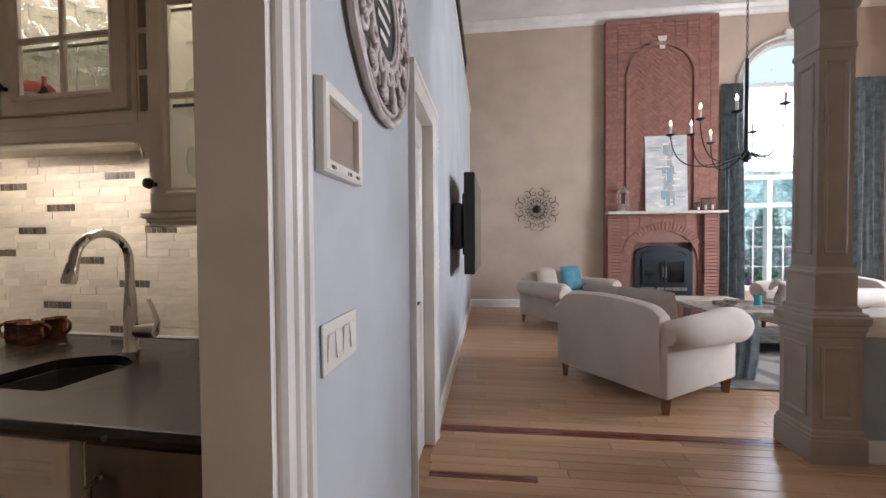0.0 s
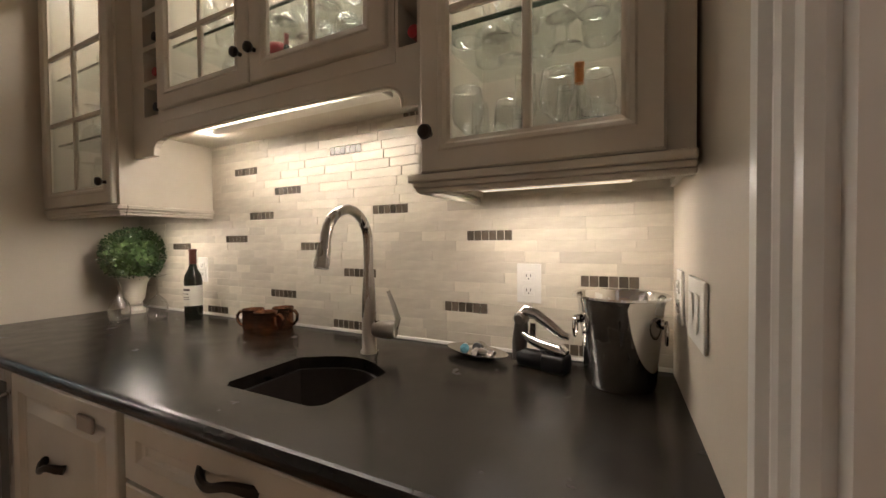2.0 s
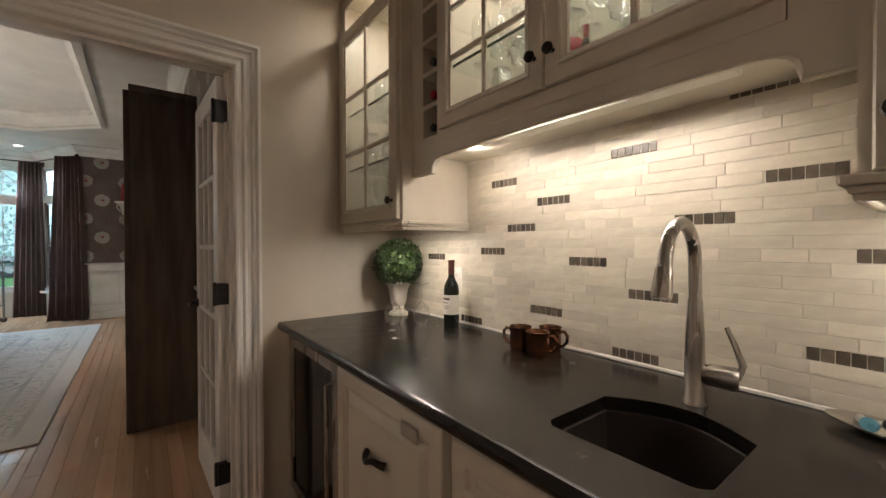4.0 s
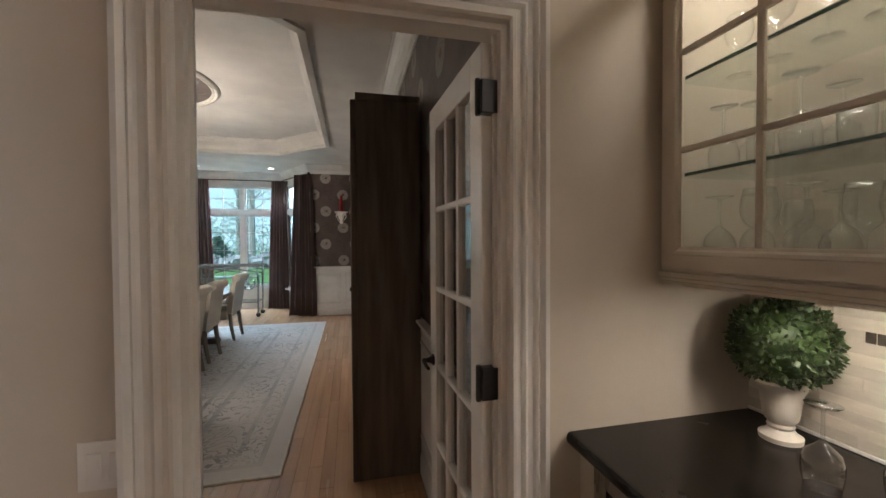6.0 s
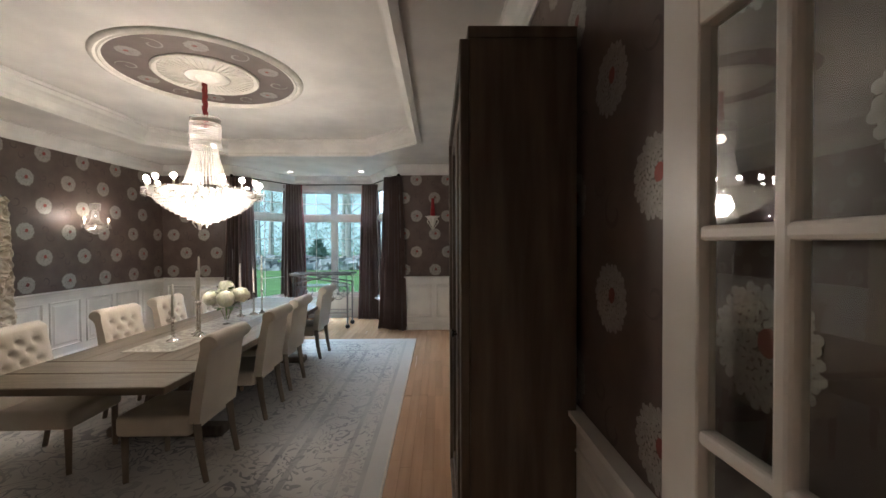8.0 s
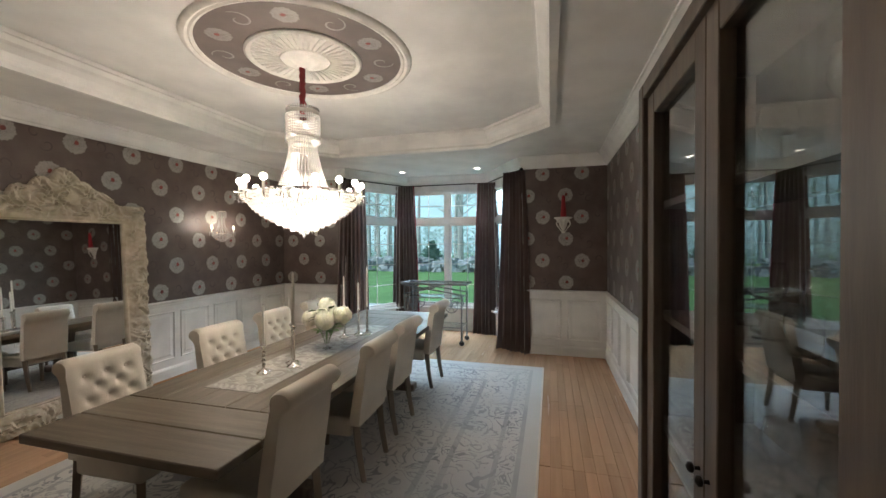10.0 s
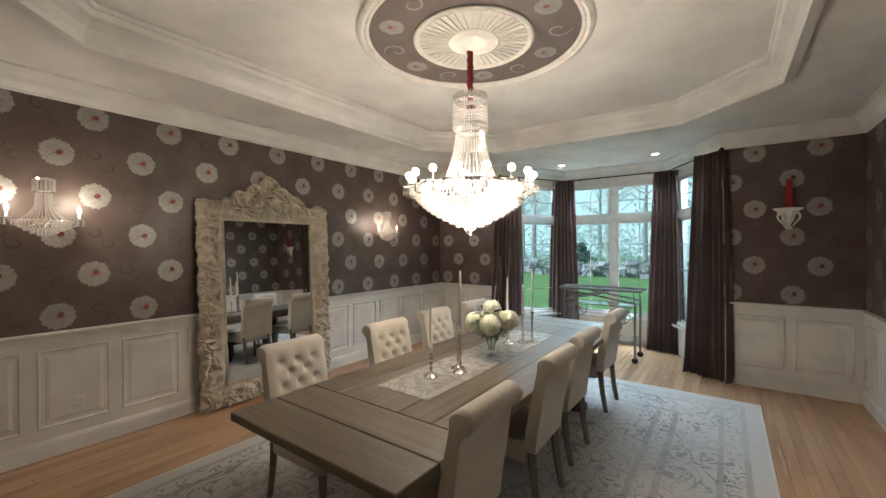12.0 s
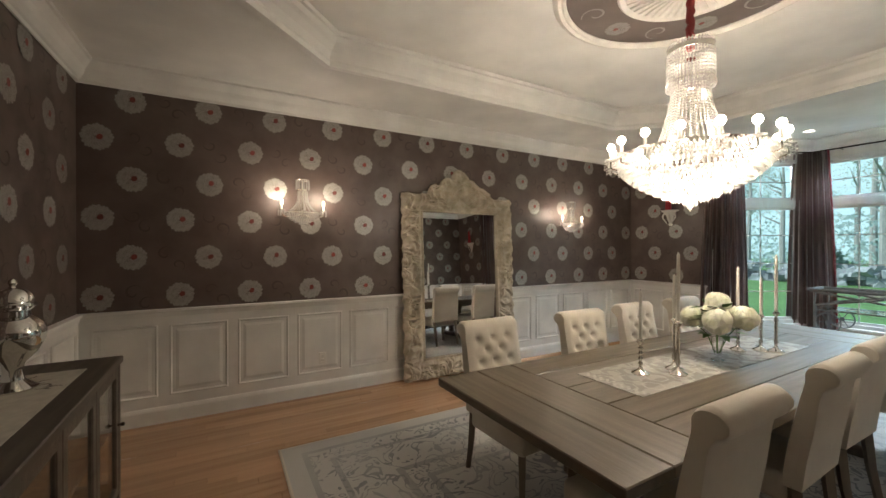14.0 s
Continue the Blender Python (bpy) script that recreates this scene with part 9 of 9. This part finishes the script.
for k in range(14):
    o_ = new("carved_scroll", SCR)
    o_.parent, o_.matrix_basis = pq, Matrix.Rotation(2 * math.pi * k / 14, 4, "Y")
part("back_disc", lathe(B(), [(0.342, -0.001), (0.342, 0.010)], 48, m=Matrix.Rotation(radians(90), 4, "X")), M_WHITEWASH, pq, "dark recessed ground")
part("centre_disc", lathe(B(), [(0.155, 0.011), (0.155, 0.016), (0.14, 0.018)], 40, m=Matrix.Rotation(radians(90), 4, "X")), M_IRON, pq, "dark painted centre")
for zz, ww in ((0.07, 0.10), (0.02, 0.16), (-0.03, 0.14), (-0.08, 0.09)):
    part("lettering_bar", box(B(), -ww / 2, -0.0205, zz - 0.010, ww / 2, -0.0185, zz + 0.010), M_WAX, pq)
# television on a swing arm
tv = thing("television", Matrix.Translation((-0.072, 4.79, 1.466)) @ RZ(91.6), "black flat television on a wall arm", "television")
part("panel", box(B(), -0.62, -0.10, -0.475, 0.62, 0.0, 0.475, 0.012, 2), M_BLACK, tv)
part("screen", box(B(), -0.595, -0.103, -0.45, 0.595, -0.1005, 0.45), M_DARKGLASS, tv, "dark glossy screen")
part("rear_housing", box(B(), -0.45, 0.001, -0.30, 0.35, 0.03, 0.30, 0.01), M_BLACK, tv)
part("wall_arm", box(B(), -0.50, 0.031, -0.24, 0.02, 0.125, 0.20, 0.008), M_BLACK, tv)
# small plates on the hall wall
for y, z, w_, h__ in ((2.12, 1.98, 0.03, 0.10), (2.12, 1.12, 0.07, 0.115), (2.55, 0.32, 0.07, 0.115), (3.15, 0.30, 0.07, 0.115)):
    o_ = outlet(HALL @ Matrix.Translation((y, -0.002, z)), "white cover plate on the hall wall")
# scrolled iron wall ornament
so = thing("wall_ornament", LR @ Matrix.Translation((1.28, YF - 0.002, 1.89)) @ Matrix.Scale(1.2, 4), "round scrolled dark iron wall ornament", "wall ornament")
for k in range(8):
    a0 = 2 * math.pi * k / 8
    for s in (-1, 1):
        pts = []
        for q in range(16):
            t = q / 15
            r = 0.075 * (1 - 0.72 * t)
            th_ = s * t * 5.6
            cx_, cz_ = 0.27 * math.cos(a0 + s * 0.19), 0.27 * math.sin(a0 + s * 0.19)
            pts.append((cx_ + r * math.cos(a0 + th_), -0.014, cz_ + r * math.sin(a0 + th_)))
        part("scroll", tube(B(), pts, 0.0048, 5), M_BRONZE, so)
        part("scroll", tube(B(), [(x * 0.52, y, z * 0.52) for x, y, z in pts], 0.0045, 5), M_BRONZE, so)
    part("spoke", tube(B(), [(0.05 * math.cos(a0), -0.012, 0.05 * math.sin(a0)), (0.20 * math.cos(a0), -0.012, 0.20 * math.sin(a0))], 0.004, 5), M_BRONZE, so)
part("boss", lathe(B(), [(0.065, 0.002), (0.065, 0.018), (0.03, 0.03)], 12, m=Matrix.Rotation(radians(90), 4, "X")), M_BRONZE, so)
# landing balustrade
bal = thing("balustrade", LR, "dark iron balustrade on the upper landing", "railing")
part("handrail", box(B(), -0.09, 1.9, 4.70, -0.04, 7.05, 4.75, 0.01), M_ARMOIRE, bal)
for k in range(36):
    y = 2.0 + k * 0.14
    bp_ = part("baluster", tube(B(), [(-0.065, y, 3.80), (-0.065, y, 4.70)], 0.009, 6), M_IRON, bal)
    if k % 3 == 0:
        part("basket", lathe(B(), [(0.010, 4.10), (0.026, 4.16), (0.030, 4.22), (0.010, 4.30)], 8, (-0.065, y, 0)), M_IRON, bp_)
structure("trim", box(B(), -0.14, 1.846, 3.80, 0.02, 7.09, 3.84, 0.006), M_TRIM, "white cap of the landing edge", "trim", loc=LR)

# ---------------------------------------------------------------- garden seen through the windows
bm = B()
bmesh.ops.create_grid(bm, x_segments=2, y_segments=2, size=400, matrix=Matrix.Translation((-60, 0, -0.45)))
tagged(part("ground", bm, M_GRASS), "bright green lawn reaching the woods", "lawn", kind="structure")
tagged(part("terrace", box(B(), -16.5, -9, -0.47, -12.3, 5, -0.40), M_PAVE), "pale paved terrace outside the bay", "terrace", kind="structure")
tagged(part("terrace", box(B(), 2, 9.6, -0.47, 10, 12.5, -0.40), M_PAVE), "pale paved terrace behind the house", "terrace", kind="structure")
rng = random.Random(50)


def rocks(name, x0, y0, x1, y1, n, label):
    v, f = [], []
    d = Vector((x1 - x0, y1 - y0, 0))
    for i in range(n):
        p = Vector((x0, y0, 0)) + d * rng.random() + Vector((rng.uniform(-0.7, 0.7), rng.uniform(-0.7, 0.7), -0.45 + rng.random() ** 1.3 * 1.0))
        s = rng.uniform(0.18, 0.45)
        k = len(v)
        tilt = Matrix.Rotation(rng.uniform(0, 3), 3, "Z") @ Matrix.Rotation(rng.uniform(-0.5, 0.5), 3, "X")
        for o in [(i, j, q) for i in (-1, 1) for j in (-1, 1) for q in (-1, 1)]:
            c_ = tilt @ Vector((o[0] * rng.uniform(0.55, 1.0), o[1] * rng.uniform(0.5, 0.9), o[2] * rng.uniform(0.35, 0.65)))
            v.append(tuple(p + c_ * s * 0.85))
        f += [tuple(k + q for q in t) for t in ((0, 1, 3, 2), (4, 6, 7, 5), (0, 4, 5, 1), (2, 3, 7, 6), (0, 2, 6, 4), (1, 5, 7, 3))]
    me = bpy.data.meshes.new(name)
    me.from_pydata(v, [], f)
    me.materials.append(M_ROCK)
    tagged(new(name, me), label, "stone wall", kind="stuff")


rocks("stone_wall", -33, -26, -33, 24, 900, "rough grey field stone wall at the lawn's edge")
rocks("stone_wall", -8, 27, 26, 27, 400, "rough grey field stone wall at the lawn's edge")


def leaves(v, f, c, r, n, size, flat=0.7):
    for _ in range(n):
        d = Vector((rng.gauss(0, 1), rng.gauss(0, 1), rng.gauss(0, flat))).normalized() * r * rng.random() ** 0.4
        p = c + d
        a = Vector((rng.uniform(-1, 1), rng.uniform(-1, 1), rng.uniform(-1, 1))).normalized() * size
        b_ = Vector((rng.uniform(-1, 1), rng.uniform(-1, 1), rng.uniform(-1, 1))).normalized() * size
        k = len(v)
        v += [tuple(p), tuple(p + a), tuple(p + a * 0.6 + b_), tuple(p + b_ * 0.8)]
        f.append((k, k + 1, k + 2, k + 3))


def tree(x, y, h, label, crown=True):
    th = thing("tree", (x, y, -0.45), label, "tree", "trees beyond the lawn")
    bm = B()
    r0 = h * 0.012 + 0.05
    bend = rng.uniform(-0.3, 0.3)
    tube(bm, [(0, 0, 0), (bend * 0.3, 0, h * 0.3), (bend, 0.1, h * 0.65), (bend * 1.3, 0, h)], [r0 * 1.2, r0, r0 * 0.6, r0 * 0.15], 7)
    tips = []
    for k in range(9):
        t = rng.uniform(0.35, 0.95)
        a = rng.uniform(0, 6.28)
        L = h * 0.26 * (1.15 - t)
        p0 = Vector((bend * t, 0, h * t))
        p1 = p0 + Vector((L * math.cos(a), L * math.sin(a), L * 0.7))
        tube(bm, [p0, p0.lerp(p1, 0.5) + Vector((0, 0, -0.1)), p1], [r0 * 0.4, r0 * 0.25, r0 * 0.06], 5)
        tips.append(p1)
    part("trunk", bm, M_BARK, th)
    v, f = [], []
    for p in tips:
        leaves(v, f, p, h * 0.10, 70, 0.085)
        leaves(v, f, p * 0.9 + Vector((0, 0, h * 0.05)), h * 0.12, 40, 0.08)
    me = bpy.data.meshes.new("crown")
    me.from_pydata(v, [], f)
    me.materials.append(M_FOLIAGE)
    o = new("crown", me)
    o.parent = th


for k in range(46):
    tree(-36 - rng.random() * 26, -34 + k * 1.5 + rng.uniform(-0.8, 0.8), rng.uniform(9, 16), "tall thin woodland tree in early leaf")
for k in range(16):
    tree(-2 + k * 2.0 + rng.uniform(-0.8, 0.8), 30 + rng.random() * 10, rng.uniform(9, 14), "tall thin woodland tree in early leaf")


def bush(x, y, r, h, material, label, cat="bush", n=700):
    v, f = [], []
    for k in range(9):
        t = k / 8
        leaves(v, f, Vector((0, 0, h * t)), r * (1.02 - t * 0.92), int(n / 9), 0.13 + 0.05 * r, 0.35)
    th = thing(cat.replace(" ", "_"), (x, y, -0.45), label, cat)
    me = bpy.data.meshes.new("foliage")
    me.from_pydata(v, [], f)
    me.materials.append(material)
    o = new("foliage", me)
    o.parent = th
    part("stem", tube(B(), [(0, 0, 0), (0, 0, h * 0.5)], [0.09, 0.03], 6), M_BARK, th)


bush(-30.5, 2.6, 1.9, 3.2, M_EVERGREEN, "dark blue-green spruce at the lawn's edge", "conifer", 1500)
bush(-31.5, -1.2, 1.0, 2.0, M_MAGENTA, "magenta flowering shrub by the stone wall")
bush(-34, 7.0, 2.0, 3.4, M_EVERGREEN, "dark evergreen shrub by the woods", "conifer", 1200)
bush(-34, -9.0, 1.6, 2.2, M_EVERGREEN, "low evergreen shrub by the woods", "bush", 900)
for x in (6.2, 7.6, 9.0, 10.5):
    bush(x, 13.5 + rng.uniform(-0.5, 0.5), 1.1, 2.4, M_EVERGREEN if 7 < x < 8 else M_MAGENTA, "flowering shrub outside the arched window", "bush", 800)
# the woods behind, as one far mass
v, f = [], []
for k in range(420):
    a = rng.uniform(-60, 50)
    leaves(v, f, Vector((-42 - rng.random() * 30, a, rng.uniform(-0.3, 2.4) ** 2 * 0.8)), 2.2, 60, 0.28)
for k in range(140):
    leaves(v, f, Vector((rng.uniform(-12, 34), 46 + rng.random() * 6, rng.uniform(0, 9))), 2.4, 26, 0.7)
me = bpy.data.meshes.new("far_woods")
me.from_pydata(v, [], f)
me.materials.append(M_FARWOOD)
tagged(new("far_woods", me), "mass of far woodland foliage with haze painted into its colour", "woods", kind="stuff")

# glowing sheets put up beyond the woods as pale haze
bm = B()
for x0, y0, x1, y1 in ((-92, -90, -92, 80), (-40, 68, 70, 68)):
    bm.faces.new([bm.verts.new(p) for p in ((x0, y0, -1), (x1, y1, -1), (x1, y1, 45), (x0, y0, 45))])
tagged(part("backdrop", bm, M_HAZE_GLOW), "glowing pale sheets put up as the hazy distance beyond the woods", "haze", kind="structure")

# ---------------------------------------------------------------- oak floor, board by board
def boards(name, x0, y0, x1, y1, width, seed, as_parts, m=None, hole=None):
    r_ = random.Random(seed)
    v, f = [], []
    n = 0
    y = y0
    while y < y1 - 0.005:
        x = x0 - r_.uniform(0, 1.0)
        w = min(width, y1 - y)
        while x < x1:
            L = r_.uniform(0.55, 1.5)
            a, b_ = max(x, x0), min(x + L, x1)
            x += L
            if b_ - a < 0.03 or (hole and hole[0] < a and b_ < hole[2] and hole[1] < y and y + w < hole[3]):
                continue
            g, e, z = 0.0006, 0.0016, r_.uniform(-0.0004, 0.0004)
            base = [(a + g, y + g), (b_ - g, y + g), (b_ - g, y + w - g), (a + g, y + w - g)]
            top = [(a + g + e, y + g + e), (b_ - g - e, y + g + e), (b_ - g - e, y + w - g - e), (a + g + e, y + w - g - e)]
            vs = [(p[0], p[1], -0.0115) for p in base] + [(p[0], p[1], z - 0.0015) for p in base] + [(p[0], p[1], z) for p in top]
            fs = [(8, 9, 10, 11)] + [(4 + k, 4 + (k + 1) % 4, 8 + (k + 1) % 4, 8 + k) for k in range(4)] + [(k, (k + 1) % 4, 4 + (k + 1) % 4, 4 + k) for k in range(4)]
            if as_parts:
                me = bpy.data.meshes.new("plank")
                me.from_pydata(vs, [], fs)
                me.materials.append(M_WOODFLOOR)
                o = new("plank", me)
                o.parent = floor
                if m:
                    o.matrix_basis = m
            else:
                k0 = len(v)
                v += vs
                f += [tuple(k0 + q for q in t) for t in fs]
            n += 1
        y += width
    if not as_parts:
        me = bpy.data.meshes.new(name)
        me.from_pydata(v, [], f)
        me.materials.append(M_WOODFLOOR)
        o = new("floorboards", me)
        o.parent = floor
        if m:
            o.matrix_basis = m
        tagged(o, kind="stuff")


boards("p", XE - 4.0, 0.18, XE, YN, 0.083, 1, True)
boards("p", XW - 1.2, 0.18, XE - 4.0, YN, 0.083, 2, False)
boards("p", XW - 1.2, YS, XE, 0.18, 0.083, 3, False, hole=(RX0 + 0.1, RY0 + 0.1, RX1 - 0.1, 0.3))
boards("p", 0.0, 0.4, 2.6, 4.2, 0.083, 4, True, LR)
boards("p", 0.0, 4.2, 7.4, 7.09, 0.083, 5, False, LR)
boards("p", 2.6, -1.5, 7.4, 4.2, 0.083, 6, False, LR)
boards("p", XPW, -3.0, 0.0, YB, 0.083, 7, False)
